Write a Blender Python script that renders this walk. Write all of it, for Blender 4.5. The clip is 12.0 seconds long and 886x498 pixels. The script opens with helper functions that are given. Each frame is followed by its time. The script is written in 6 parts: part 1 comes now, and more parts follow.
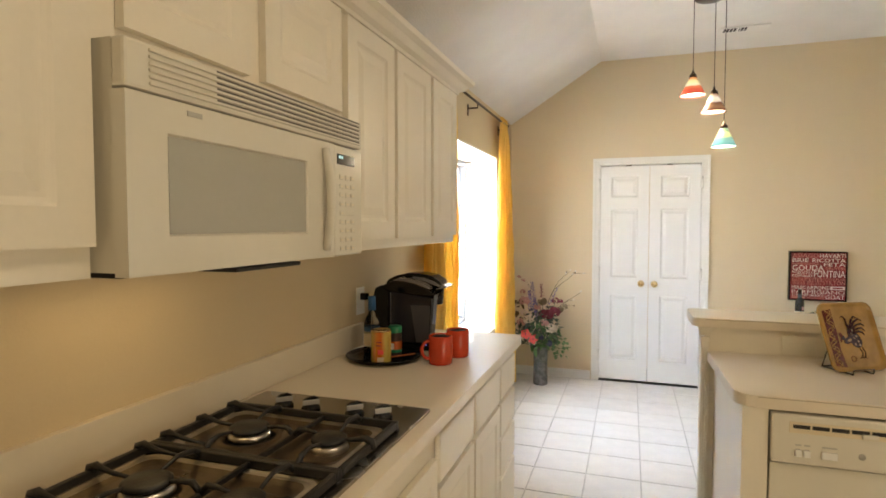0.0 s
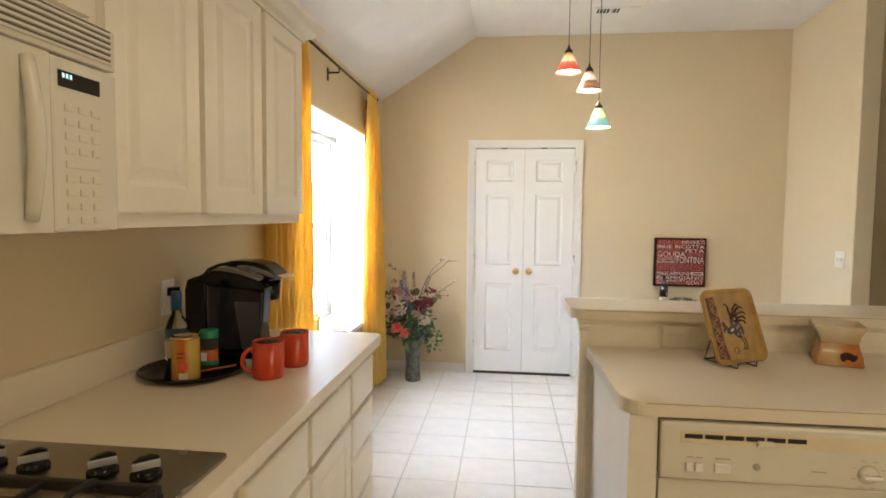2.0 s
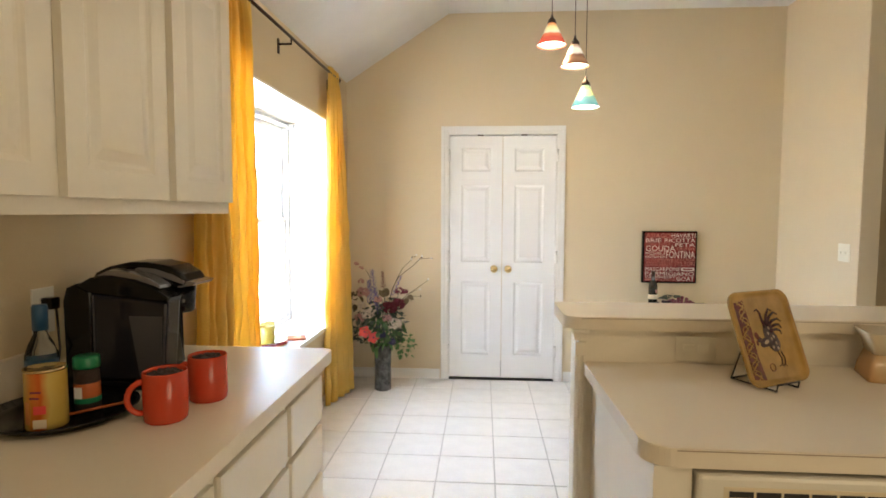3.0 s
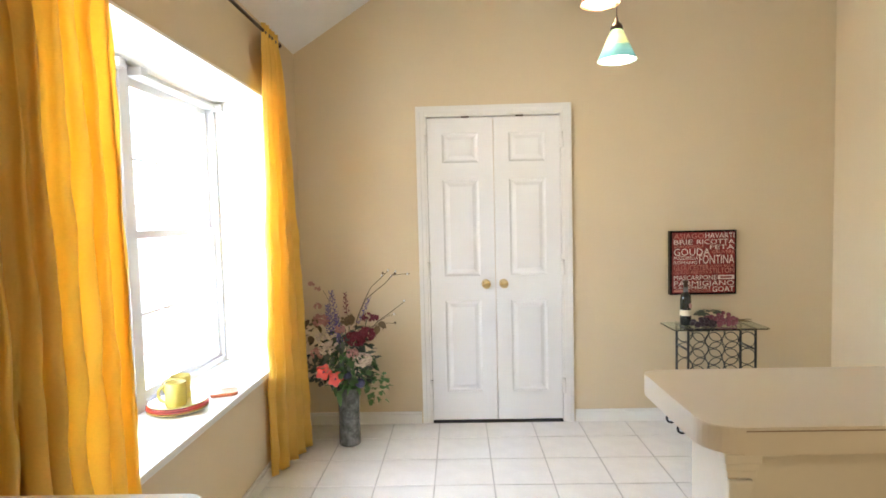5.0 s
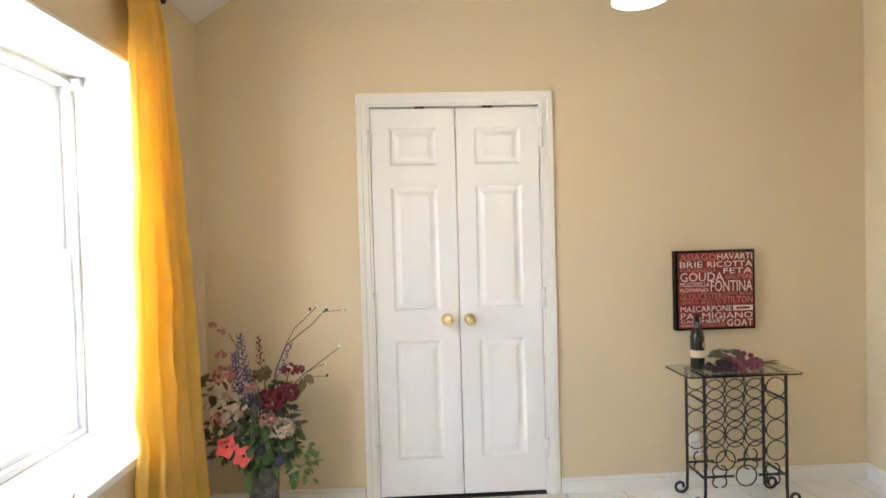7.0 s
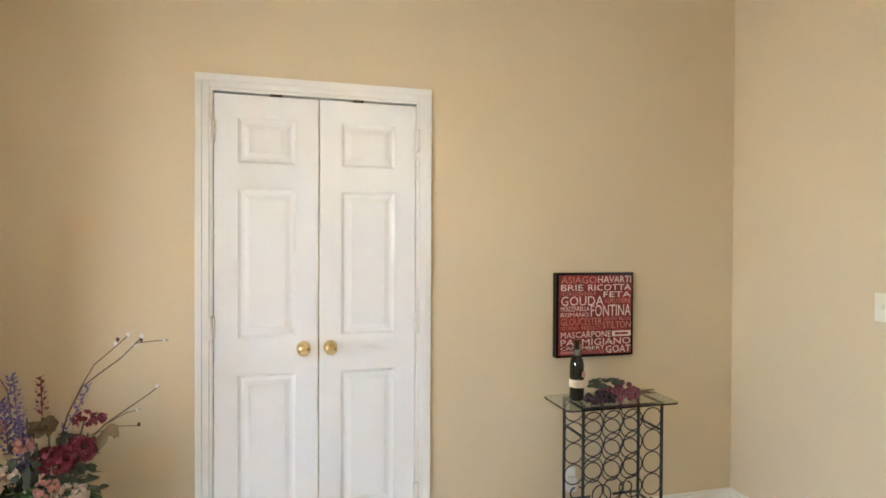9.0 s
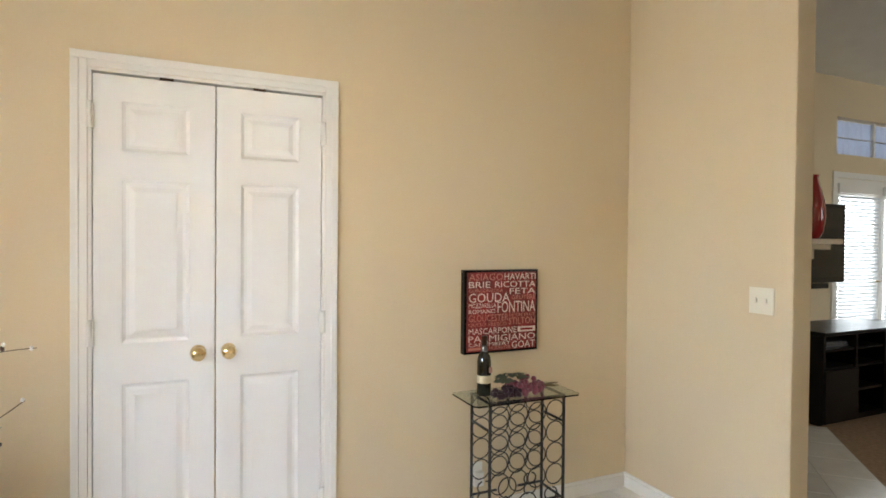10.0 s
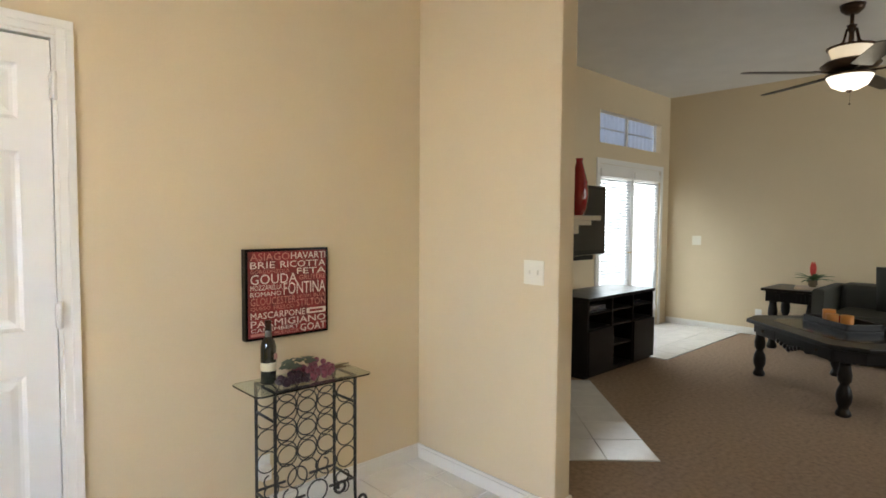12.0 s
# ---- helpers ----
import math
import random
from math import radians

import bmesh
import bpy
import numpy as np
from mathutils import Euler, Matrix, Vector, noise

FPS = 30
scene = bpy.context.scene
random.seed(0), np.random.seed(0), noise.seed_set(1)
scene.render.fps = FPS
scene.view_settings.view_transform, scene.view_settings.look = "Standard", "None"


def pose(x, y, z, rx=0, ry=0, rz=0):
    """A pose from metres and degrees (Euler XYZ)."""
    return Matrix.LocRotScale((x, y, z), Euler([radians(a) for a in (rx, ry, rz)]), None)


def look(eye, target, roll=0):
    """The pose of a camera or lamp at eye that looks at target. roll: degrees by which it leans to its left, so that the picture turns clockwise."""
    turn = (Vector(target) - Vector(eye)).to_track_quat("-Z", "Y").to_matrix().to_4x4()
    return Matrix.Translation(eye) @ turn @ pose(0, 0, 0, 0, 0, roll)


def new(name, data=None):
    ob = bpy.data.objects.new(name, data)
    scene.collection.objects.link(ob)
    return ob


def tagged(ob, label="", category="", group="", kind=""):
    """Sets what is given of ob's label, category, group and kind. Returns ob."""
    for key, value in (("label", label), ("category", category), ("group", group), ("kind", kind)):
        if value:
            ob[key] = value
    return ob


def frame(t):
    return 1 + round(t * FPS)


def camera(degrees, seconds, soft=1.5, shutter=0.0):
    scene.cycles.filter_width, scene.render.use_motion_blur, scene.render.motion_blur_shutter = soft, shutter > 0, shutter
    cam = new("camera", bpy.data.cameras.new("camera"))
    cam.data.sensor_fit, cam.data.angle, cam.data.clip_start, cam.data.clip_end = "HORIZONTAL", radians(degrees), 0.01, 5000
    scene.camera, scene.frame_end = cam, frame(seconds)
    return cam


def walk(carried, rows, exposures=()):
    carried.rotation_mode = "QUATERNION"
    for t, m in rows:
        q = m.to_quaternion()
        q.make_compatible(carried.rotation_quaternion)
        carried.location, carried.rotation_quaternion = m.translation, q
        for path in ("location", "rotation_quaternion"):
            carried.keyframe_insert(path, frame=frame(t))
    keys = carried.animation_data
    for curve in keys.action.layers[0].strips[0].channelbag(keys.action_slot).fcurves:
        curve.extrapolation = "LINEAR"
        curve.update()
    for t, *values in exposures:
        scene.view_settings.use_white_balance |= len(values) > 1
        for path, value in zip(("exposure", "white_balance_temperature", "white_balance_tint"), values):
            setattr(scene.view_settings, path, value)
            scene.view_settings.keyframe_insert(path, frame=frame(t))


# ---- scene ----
cam = camera(76.9, 12.0, soft=1.7)
EXPO, KELVIN = 5.08, 6500.0
PATH = [
    (0, (1.166, 0.312, 1.467), (0.529, 2.206, 1.38), -0.0),
    (0.5, (1.175, 0.38, 1.454), (0.638, 2.304, 1.36), -0.0),
    (1, (1.18, 0.472, 1.446), (0.75, 2.422, 1.343), 0.1),
    (1.5, (1.177, 0.592, 1.438), (0.88, 2.567, 1.326), 0.3),
    (2, (1.174, 0.756, 1.42), (0.949, 2.74, 1.298), 0.6),
    (2.5, (1.174, 0.963, 1.411), (0.987, 2.95, 1.28), 0.5),
    (3, (1.17, 1.163, 1.391), (1.027, 3.153, 1.258), 0.2),
    (5, (1.087, 2.094, 1.372), (1.03, 4.09, 1.256), -1.4),
    (5.5, (1.077, 2.318, 1.367), (1.069, 4.316, 1.267), -1.7),
    (6, (1.09, 2.537, 1.372), (1.094, 4.535, 1.287), -2.0),
    (6.5, (1.103, 2.729, 1.366), (1.133, 4.727, 1.296), -1.9),
    (8.5, (1.195, 3.198, 1.341), (1.587, 5.159, 1.349), -0.3),
    (9, (1.226, 3.248, 1.387), (1.737, 5.182, 1.364), 0.3),
    (9.5, (1.234, 3.269, 1.389), (1.9, 5.155, 1.363), 0.7),
    (10, (1.239, 3.283, 1.386), (2.058, 5.108, 1.356), 0.5),
    (10.5, (1.284, 3.27, 1.382), (2.237, 5.027, 1.343), 0.4),
    (11, (1.297, 3.278, 1.384), (2.401, 4.944, 1.326), 0.2),
    (11.5, (1.334, 3.293, 1.384), (2.583, 4.853, 1.302), 0.3),
    (12, (1.391, 3.319, 1.378), (2.762, 4.771, 1.276), 0.4),
]
walk(cam, [(t, look(eye, target, roll)) for t, eye, target, roll in PATH], exposures=[(0.0, EXPO, KELVIN, 10.0), (7.0, EXPO, KELVIN, 10.0), (9.0, EXPO - 0.10, KELVIN, 10.0), (12.0, EXPO - 0.14, KELVIN, 10.0)])


# ---- world and lights ----
world = bpy.data.worlds.new("world")
scene.world = world
world.use_nodes = True
wn = world.node_tree.nodes
sky = wn.new("ShaderNodeTexSky")
sky.sky_type, sky.sun_disc = "NISHITA", False
sky.sun_elevation, sky.sun_rotation = radians(48), radians(180)
wn["Background"].inputs["Strength"].default_value = 0.15
world.node_tree.links.new(sky.outputs[0], wn["Background"].inputs["Color"])


def lamp(name, kind, power, place, color=(1, 1, 1), **more):
    data = bpy.data.lights.new(name, kind)
    data.energy, data.color = power, color
    for key, value in more.items():
        setattr(data, key, value)
    ob = new(name, data)
    ob.matrix_basis = place
    return ob


# the sun stands high in the south, so it grazes the west and north walls and does not enter
lamp("sun", "SUN", 4.5, look((0.3, -8, 9), (0, 0, 0)), (1, 0.95, 0.88), angle=radians(0.5))
# added warm fill under the ceiling to brighten the worktops; no fixture known there
lamp("kitchen_warm_fill", "AREA", 0.32, look((1.7, 0.95, 2.93), (1.6, 0.95, 0)), (1, 0.80, 0.55), shape="SQUARE", size=0.6)

# the bright sky above the yard, as it falls through the dining window
lamp("window_sky_light", "AREA", 1.8, look((-0.62, 4.16, 1.80), (1.2, 5.05, 0.65)), (0.95, 0.98, 0.98), shape="RECTANGLE", size=1.9, size_y=1.3)
lamp("hood_lamp", "AREA", 0.016, look((0.24, 1.25, 1.365), (0.24, 1.25, 0)), (1, 0.70, 0.33), shape="RECTANGLE", size=0.12, size_y=0.4)
# added warm fill from the unseen east side, for cabinet fronts and splashback
lamp("kitchen_east_fill", "AREA", 0.62, look((3.3, -0.2, 1.25), (0.2, 1.4, 1.10)), (1, 0.80, 0.52), shape="RECTANGLE", size=1.5, size_y=1.2)

# added fill out of view to the south, brightens the living room's east wall
lamp("living_south_fill", "AREA", 1.5, look((7.3, -0.6, 1.7), (8.7, 5.0, 1.6)), (0.92, 0.98, 1.0), shape="RECTANGLE", size=2.6, size_y=1.8, spread=radians(110))
# ---- materials ----


def material(name, color, rough=0.5, metal=0.0, vary=0.06, scale=3.0, fine=60.0, bump=0.05, spec=0.5, coat=0.0, **more):
    """Paint, stone, cloth: a base colour that varies at two scales, with fine relief."""
    m = bpy.data.materials.new(name)
    m.use_nodes = True
    n, l = m.node_tree.nodes, m.node_tree.links
    p = n["Principled BSDF"]
    p.inputs["Metallic"].default_value = metal
    p.inputs["Specular IOR Level"].default_value = spec
    p.inputs["Coat Weight"].default_value = coat
    co = n.new("ShaderNodeTexCoord")
    big, small = n.new("ShaderNodeTexNoise"), n.new("ShaderNodeTexNoise")
    big.inputs["Scale"].default_value, small.inputs["Scale"].default_value = scale, fine
    big.inputs["Detail"].default_value, small.inputs["Detail"].default_value = 3, 4
    mixer = n.new("ShaderNodeMath")
    mixer.operation = "ADD"
    half = n.new("ShaderNodeMath")
    half.operation, half.inputs[1].default_value = "MULTIPLY", 0.5
    for tex in (big, small):
        l.new(co.outputs["Object"], tex.inputs["Vector"])
    l.new(small.outputs["Fac"], half.inputs[0])
    l.new(big.outputs["Fac"], mixer.inputs[0])
    l.new(half.outputs[0], mixer.inputs[1])
    ramp = n.new("ShaderNodeMapRange")
    ramp.inputs["From Min"].default_value, ramp.inputs["From Max"].default_value = 0.45, 1.05
    ramp.inputs["To Min"].default_value, ramp.inputs["To Max"].default_value = 1 - vary, 1 + vary
    l.new(mixer.outputs[0], ramp.inputs["Value"])
    tint = n.new("ShaderNodeVectorMath")
    tint.operation, tint.inputs[0].default_value = "MULTIPLY", color[:3]
    l.new(ramp.outputs[0], tint.inputs[1])
    l.new(tint.outputs[0], p.inputs["Base Color"])
    r = n.new("ShaderNodeMapRange")
    r.inputs["To Min"].default_value, r.inputs["To Max"].default_value = max(rough - 0.07, 0.02), min(rough + 0.07, 1)
    l.new(big.outputs["Fac"], r.inputs["Value"])
    l.new(r.outputs[0], p.inputs["Roughness"])
    if bump:
        b = n.new("ShaderNodeBump")
        b.inputs["Strength"].default_value, b.inputs["Distance"].default_value = bump, 0.004
        l.new(small.outputs["Fac"], b.inputs["Height"])
        l.new(b.outputs[0], p.inputs["Normal"])
    for key, value in more.items():
        p.inputs[key.replace("_", " ")].default_value = value
    return m


def glass(name, tint=(1, 1, 1), rough=0.0):
    m = bpy.data.materials.new(name)
    m.use_nodes = True
    p = m.node_tree.nodes["Principled BSDF"]
    p.inputs["Base Color"].default_value = (*tint, 1)
    p.inputs["Roughness"].default_value = rough
    p.inputs["Transmission Weight"].default_value = 1
    p.inputs["IOR"].default_value = 1.45
    return m


def emitter(name, color, strength):
    m = bpy.data.materials.new(name)
    m.use_nodes = True
    p = m.node_tree.nodes["Principled BSDF"]
    p.inputs["Base Color"].default_value = (0.8, 0.8, 0.8, 1)
    p.inputs["Emission Color"].default_value = (*color, 1)
    p.inputs["Emission Strength"].default_value = strength
    return m


M_WALL = material("wall_paint", (0.67, 0.55, 0.362), 0.75, vary=0.03, scale=1.5, fine=140, bump=0.12)
M_CEIL = material("textured_ceiling", (0.78, 0.76, 0.72), 0.9, vary=0.04, scale=4, fine=110, bump=0.8)
M_TRIM = material("white_trim_paint", (0.78, 0.76, 0.71), 0.38, vary=0.015, fine=90, bump=0.015)
M_SASH = material("satin_grey_white_frame", (0.60, 0.61, 0.63), 0.4, vary=0.03, bump=0.02)
M_DOOR = material("white_door_paint", (0.80, 0.79, 0.76), 0.40, vary=0.015, fine=120, bump=0.015)
M_CAB = material("cream_cabinet_paint", (0.80, 0.74, 0.62), 0.38, vary=0.03, scale=5, fine=80, bump=0.06)
M_LAM = material("beige_laminate", (0.75, 0.67, 0.54), 0.36, vary=0.02, scale=5, fine=80, bump=0.03)
M_SEAM = material("brown_seam", (0.36, 0.27, 0.19), 0.5, bump=0.0)
M_APPL = material("cream_enamel", (0.70, 0.66, 0.56), 0.22, vary=0.02, bump=0.0)
M_APPD = material("grey_glass_door", (0.42, 0.41, 0.36), 0.18, vary=0.03, bump=0.0)
# near-black; in gaps, slots and louvres it paints the shade inside
M_DARK = material("dark_gap", (0.02, 0.018, 0.016), 0.7, bump=0.0)
M_GROUT = material("grout", (0.50, 0.48, 0.45), 0.9, vary=0.1, fine=200, bump=0.3)
M_TILE = material("glazed_tile", (0.80, 0.78, 0.74), 0.22, vary=0.06, scale=9, fine=70, bump=0.05)
M_STEEL = material("stainless_steel", (0.36, 0.335, 0.30), 0.26, metal=1.0, vary=0.08, scale=6, fine=200, bump=0.03)
M_PAN = material("browned_steel_pan", (0.20, 0.165, 0.13), 0.30, metal=1.0, vary=0.25, scale=14, fine=90, bump=0.04)
M_CHROME = material("burner_metal", (0.62, 0.58, 0.53), 0.33, metal=1.0, vary=0.05, bump=0.0)
M_IRON = material("black_cast_iron", (0.015, 0.014, 0.014), 0.42, vary=0.3, scale=20, fine=200, bump=0.3)
M_BLACK = material("black_plastic", (0.006, 0.006, 0.007), 0.14, vary=0.2, bump=0.0, spec=0.28)
M_WOODB = material("black_stained_wood", (0.009, 0.007, 0.006), 0.34, vary=0.3, scale=8, fine=120, bump=0.15, spec=0.28)
M_CARPET = material("brown_carpet", (0.34, 0.245, 0.17), 1.0, vary=0.26, scale=34, fine=150, bump=0.6, spec=0.1)
M_REDCUP = material("red_glaze", (0.55, 0.055, 0.02), 0.2, vary=0.06, bump=0.0)
M_YELCUP = material("yellow_glaze", (0.62, 0.50, 0.11), 0.2, vary=0.05, bump=0.0)
M_BRASS = material("polished_brass", (0.80, 0.62, 0.33), 0.13, metal=1.0, bump=0.0)
M_BRONZE = material("dark_bronze", (0.06, 0.035, 0.022), 0.35, metal=0.8, vary=0.3, bump=0.1)
M_GLASS = glass("clear_glass")
M_TGLASS = glass("green_tinted_glass", (0.86, 0.95, 0.91))
M_SOFA = material("dark_olive_upholstery", (0.035, 0.036, 0.028), 0.6, vary=0.25, fine=150, bump=0.4)
M_FENCE = material("weathered_fence_wood", (0.20, 0.19, 0.175), 0.85, vary=0.25, scale=3, fine=30, bump=0.4)
M_GRASS = material("pale_paving", (0.50, 0.48, 0.44), 0.95, vary=0.3, scale=2, fine=60, bump=0.6)


# ---- building blocks ----
def box(x0, x1, y0, y1, z0, z1, bm=None, bevel=0.0):
    """A box between two corners, its edges rounded off by bevel."""
    own = bmesh.new()
    vs = [own.verts.new(p) for p in ((x0, y0, z0), (x1, y0, z0), (x1, y1, z0), (x0, y1, z0), (x0, y0, z1), (x1, y0, z1), (x1, y1, z1), (x0, y1, z1))]
    for q in ((3, 2, 1, 0), (4, 5, 6, 7), (0, 1, 5, 4), (1, 2, 6, 5), (2, 3, 7, 6), (3, 0, 4, 7)):
        own.faces.new([vs[i] for i in q])
    if bevel:
        bmesh.ops.bevel(own, geom=own.edges[:], offset=bevel, segments=2, affect="EDGES", profile=0.6)
    return merge(bm, own)


def merge(bm, own, m=None):
    """Adds the mesh own to bm, moved by m."""
    if m is not None:
        bmesh.ops.transform(own, matrix=m, verts=own.verts)
    if bm is None:
        return own
    data = bpy.data.meshes.new("joined")
    own.to_mesh(data)
    own.free()
    bm.from_mesh(data)
    bpy.data.meshes.remove(data)
    return bm


def prism(points, z0, z1, bm=None, bevel=0.0):
    """An upright prism over a counter-clockwise outline."""
    own = bmesh.new()
    low, top = [own.verts.new((x, y, z0)) for x, y in points], [own.verts.new((x, y, z1)) for x, y in points]
    own.faces.new(low[::-1]), own.faces.new(top)
    for i in range(len(points)):
        j = (i + 1) % len(points)
        own.faces.new((low[i], low[j], top[j], top[i]))
    if bevel:
        edges = [e for e in own.edges if abs(e.verts[0].co.z - e.verts[1].co.z) < 1e-6]
        bmesh.ops.bevel(own, geom=edges, offset=bevel, segments=2, affect="EDGES", profile=0.6)
    return merge(bm, own)


def lathe(profile, n=24, bm=None, m=None, caps=True):
    """Turned round z: profile is a row of (radius, z)."""
    own = bmesh.new()
    rings = []
    for r, z in profile:
        if r < 1e-5:
            rings.append([own.verts.new((0, 0, z))] * n)
        else:
            rings.append([own.verts.new((r * math.cos(2 * math.pi * i / n), r * math.sin(2 * math.pi * i / n), z)) for i in range(n)])
    for a, b in zip(rings, rings[1:]):
        for i in range(n):
            j = (i + 1) % n
            q = list(dict.fromkeys((a[i], a[j], b[j], b[i])))
            if len(q) > 2:
                own.faces.new(q)
    if caps:
        if profile[0][0] > 1e-5:
            own.faces.new(rings[0][::-1])
        if profile[-1][0] > 1e-5:
            own.faces.new(rings[-1])
    for f in own.faces:
        f.smooth = True
    return merge(bm, own, m)


def tube(points, r, n=8, bm=None, closed=False):
    """A round bar along a row of points; r may be a row of radii."""
    own = bmesh.new()
    pts = [Vector(p) for p in points]
    count, rings, side = len(pts), [], None
    for i, p in enumerate(pts):
        a = pts[i - 1] if (i or closed) else pts[0]
        b = pts[(i + 1) % count] if (i < count - 1 or closed) else pts[-1]
        d = (b - a).normalized()
        if side is None:
            side = d.orthogonal().normalized()
        side = (side - side.dot(d) * d)
        side = side.normalized() if side.length > 1e-6 else d.orthogonal().normalized()
        up = d.cross(side)
        rr = r[i] if isinstance(r, (list, tuple)) else r
        rings.append([own.verts.new(p + rr * (math.cos(2 * math.pi * k / n) * side + math.sin(2 * math.pi * k / n) * up)) for k in range(n)])
    for i in range(count if closed else count - 1):
        a, b = rings[i], rings[(i + 1) % count]
        for k in range(n):
            own.faces.new((a[k], a[(k + 1) % n], b[(k + 1) % n], b[k])).smooth = True
    if not closed:
        own.faces.new(rings[0][::-1]), own.faces.new(rings[-1])
    return merge(bm, own)


def ball(x, y, z, r, sub=2, bm=None, squash=1.0):
    own = bmesh.new()
    bmesh.ops.create_icosphere(own, subdivisions=sub, radius=r)
    for f in own.faces:
        f.smooth = True
    return merge(bm, own, pose(x, y, z) @ Matrix.Diagonal((1, 1, squash, 1)))


def extrude_y(points, y0, y1, bevel=0.0):
    bm = bmesh.new()
    a, b = [[bm.verts.new((x, y, z)) for x, z in points] for y in (y0, y1)]
    bm.faces.new(a), bm.faces.new(b[::-1])
    for i in range(len(points)):
        j = (i + 1) % len(points)
        bm.faces.new((a[i], b[i], b[j], a[j]))
    if bevel:
        edges = [e for e in bm.edges if abs(e.verts[0].co.y - e.verts[1].co.y) < 1e-6]
        bmesh.ops.bevel(bm, geom=edges, offset=bevel, segments=3, affect="EDGES", profile=0.6)
    return bm


def panelled(w, h, t, panels, profile, edge=0.003):
    """A slab in the xz plane, front to -y: each panel (x0, x1, z0, z1) is moulded in by rings of (inset, depth)."""
    own = bmesh.new()
    xs = sorted({0, w, *[p[0] for p in panels], *[p[1] for p in panels]})
    zs = sorted({0, h, *[p[2] for p in panels], *[p[3] for p in panels]})

    def quad(*c):
        own.faces.new([own.verts.new(p) for p in c])
    for x0, x1 in zip(xs, xs[1:]):
        for z0, z1 in zip(zs, zs[1:]):
            if any(p[0] <= x0 and x1 <= p[1] and p[2] <= z0 and z1 <= p[3] for p in panels):
                continue
            quad((x0, 0, z0), (x1, 0, z0), (x1, 0, z1), (x0, 0, z1))
    for x0, x1, z0, z1 in panels:
        last = (x0, x1, z0, z1, 0)
        for inset, depth in profile:
            now = (x0 + inset, x1 - inset, z0 + inset, z1 - inset, depth)
            a = [(last[0], last[4], last[2]), (last[1], last[4], last[2]), (last[1], last[4], last[3]), (last[0], last[4], last[3])]
            b = [(now[0], now[4], now[2]), (now[1], now[4], now[2]), (now[1], now[4], now[3]), (now[0], now[4], now[3])]
            for i in range(4):
                j = (i + 1) % 4
                quad(a[i], a[j], b[j], b[i])
            last = now
        quad(*b)
    quad((0, t, 0), (0, t, h), (w, t, h), (w, t, 0))
    quad((0, 0, 0), (0, t, 0), (w, t, 0), (w, 0, 0))
    quad((0, 0, h), (w, 0, h), (w, t, h), (0, t, h))
    quad((0, 0, 0), (0, 0, h), (0, t, h), (0, t, 0))
    quad((w, 0, 0), (w, t, 0), (w, t, h), (w, 0, h))
    bmesh.ops.remove_doubles(own, verts=own.verts, dist=1e-5)
    if edge:
        rim = [e for e in own.edges if len(e.link_faces) == 2 and all(abs(v.co.y) < 1e-6 for v in e.verts)
               and (all(v.co.x < 1e-6 for v in e.verts) or all(v.co.x > w - 1e-6 for v in e.verts) or all(v.co.z < 1e-6 for v in e.verts) or all(v.co.z > h - 1e-6 for v in e.verts))]
        bmesh.ops.bevel(own, geom=rim, offset=edge, segments=2, affect="EDGES", profile=0.6)
    return own


def world_of(ob):
    m = ob.matrix_basis.copy()
    while ob.parent:
        ob = ob.parent
        m = ob.matrix_basis @ m
    return m


def part(name, bm, mat, parent=None, label="", here=False, at=None):
    """One mesh. Under a parent its coordinates are the world's, or the parent's own where here is set."""
    if parent is not None and not here:
        bmesh.ops.transform(bm, matrix=world_of(parent).inverted(), verts=bm.verts)
    bmesh.ops.recalc_face_normals(bm, faces=bm.faces)
    data = bpy.data.meshes.new(name)
    bm.to_mesh(data)
    bm.free()
    for one in (mat if isinstance(mat, (list, tuple)) else [mat]):
        data.materials.append(one)
    ob = new(name, data)
    ob.parent = parent
    if at is not None:
        ob.matrix_basis = at
    return tagged(ob, label)


def thing(name, place, label, category, group=""):
    ob = new(name)
    ob.empty_display_size = 0.1
    ob.matrix_basis = place if isinstance(place, Matrix) else pose(*place)
    return tagged(ob, label, category, group)


def structure(name, bm, mat, label="", **more):
    return tagged(part(name, bm, mat, **more), label, kind="structure")


# ---- the plan ----
XW, YN, XE = 0.045, 5.738, 3.488          # west wall, north wall, face of the east stub wall
FLAT, LOW, KINK = 2.975, 2.44, 0.885      # ceiling heights and where the slope ends
XR, YL, YS, LIVE = 8.87, 6.77, -2.3, 3.05     # living room: east wall, north wall; south wall; ceiling
COUNTER = 0.94
WIN_Y0, WIN_Y1, WIN_Z0, WIN_Z1, WIN_X = 3.44, 5.13, 0.56, 2.055, -0.285
WIN_YB = 5.29                             # the far reveal is splayed: its outer end

# walls
w = box(-0.37, XW, YS, WIN_Y0, 0, 3.2)
SPLAY = [(-0.37, WIN_YB + 0.041), (XW, WIN_Y1)]
prism([SPLAY[0], SPLAY[1], (XW, YN + 0.12), (-0.37, YN + 0.12)], 0, 3.2, w)
prism([(-0.37, WIN_Y0), (XW, WIN_Y0), SPLAY[1], SPLAY[0]], 0, WIN_Z0 - 0.02, w)
prism([(-0.37, WIN_Y0), (XW, WIN_Y0), SPLAY[1], SPLAY[0]], WIN_Z1, 3.2, w)
structure("wall_west", w, M_WALL, "tan painted wall with a deep window opening")
DX0, DX1, DZ = 0.880, 1.769, 2.027        # closet doorway
w = box(XW, DX0, YN, YN + 0.12, 0, 3.2)
box(DX1, XE, YN, YN + 0.12, 0, 3.2, w)
box(DX0, DX1, YN, YN + 0.12, DZ, 3.2, w)
structure("wall_north", w, M_WALL, "tan painted end wall")
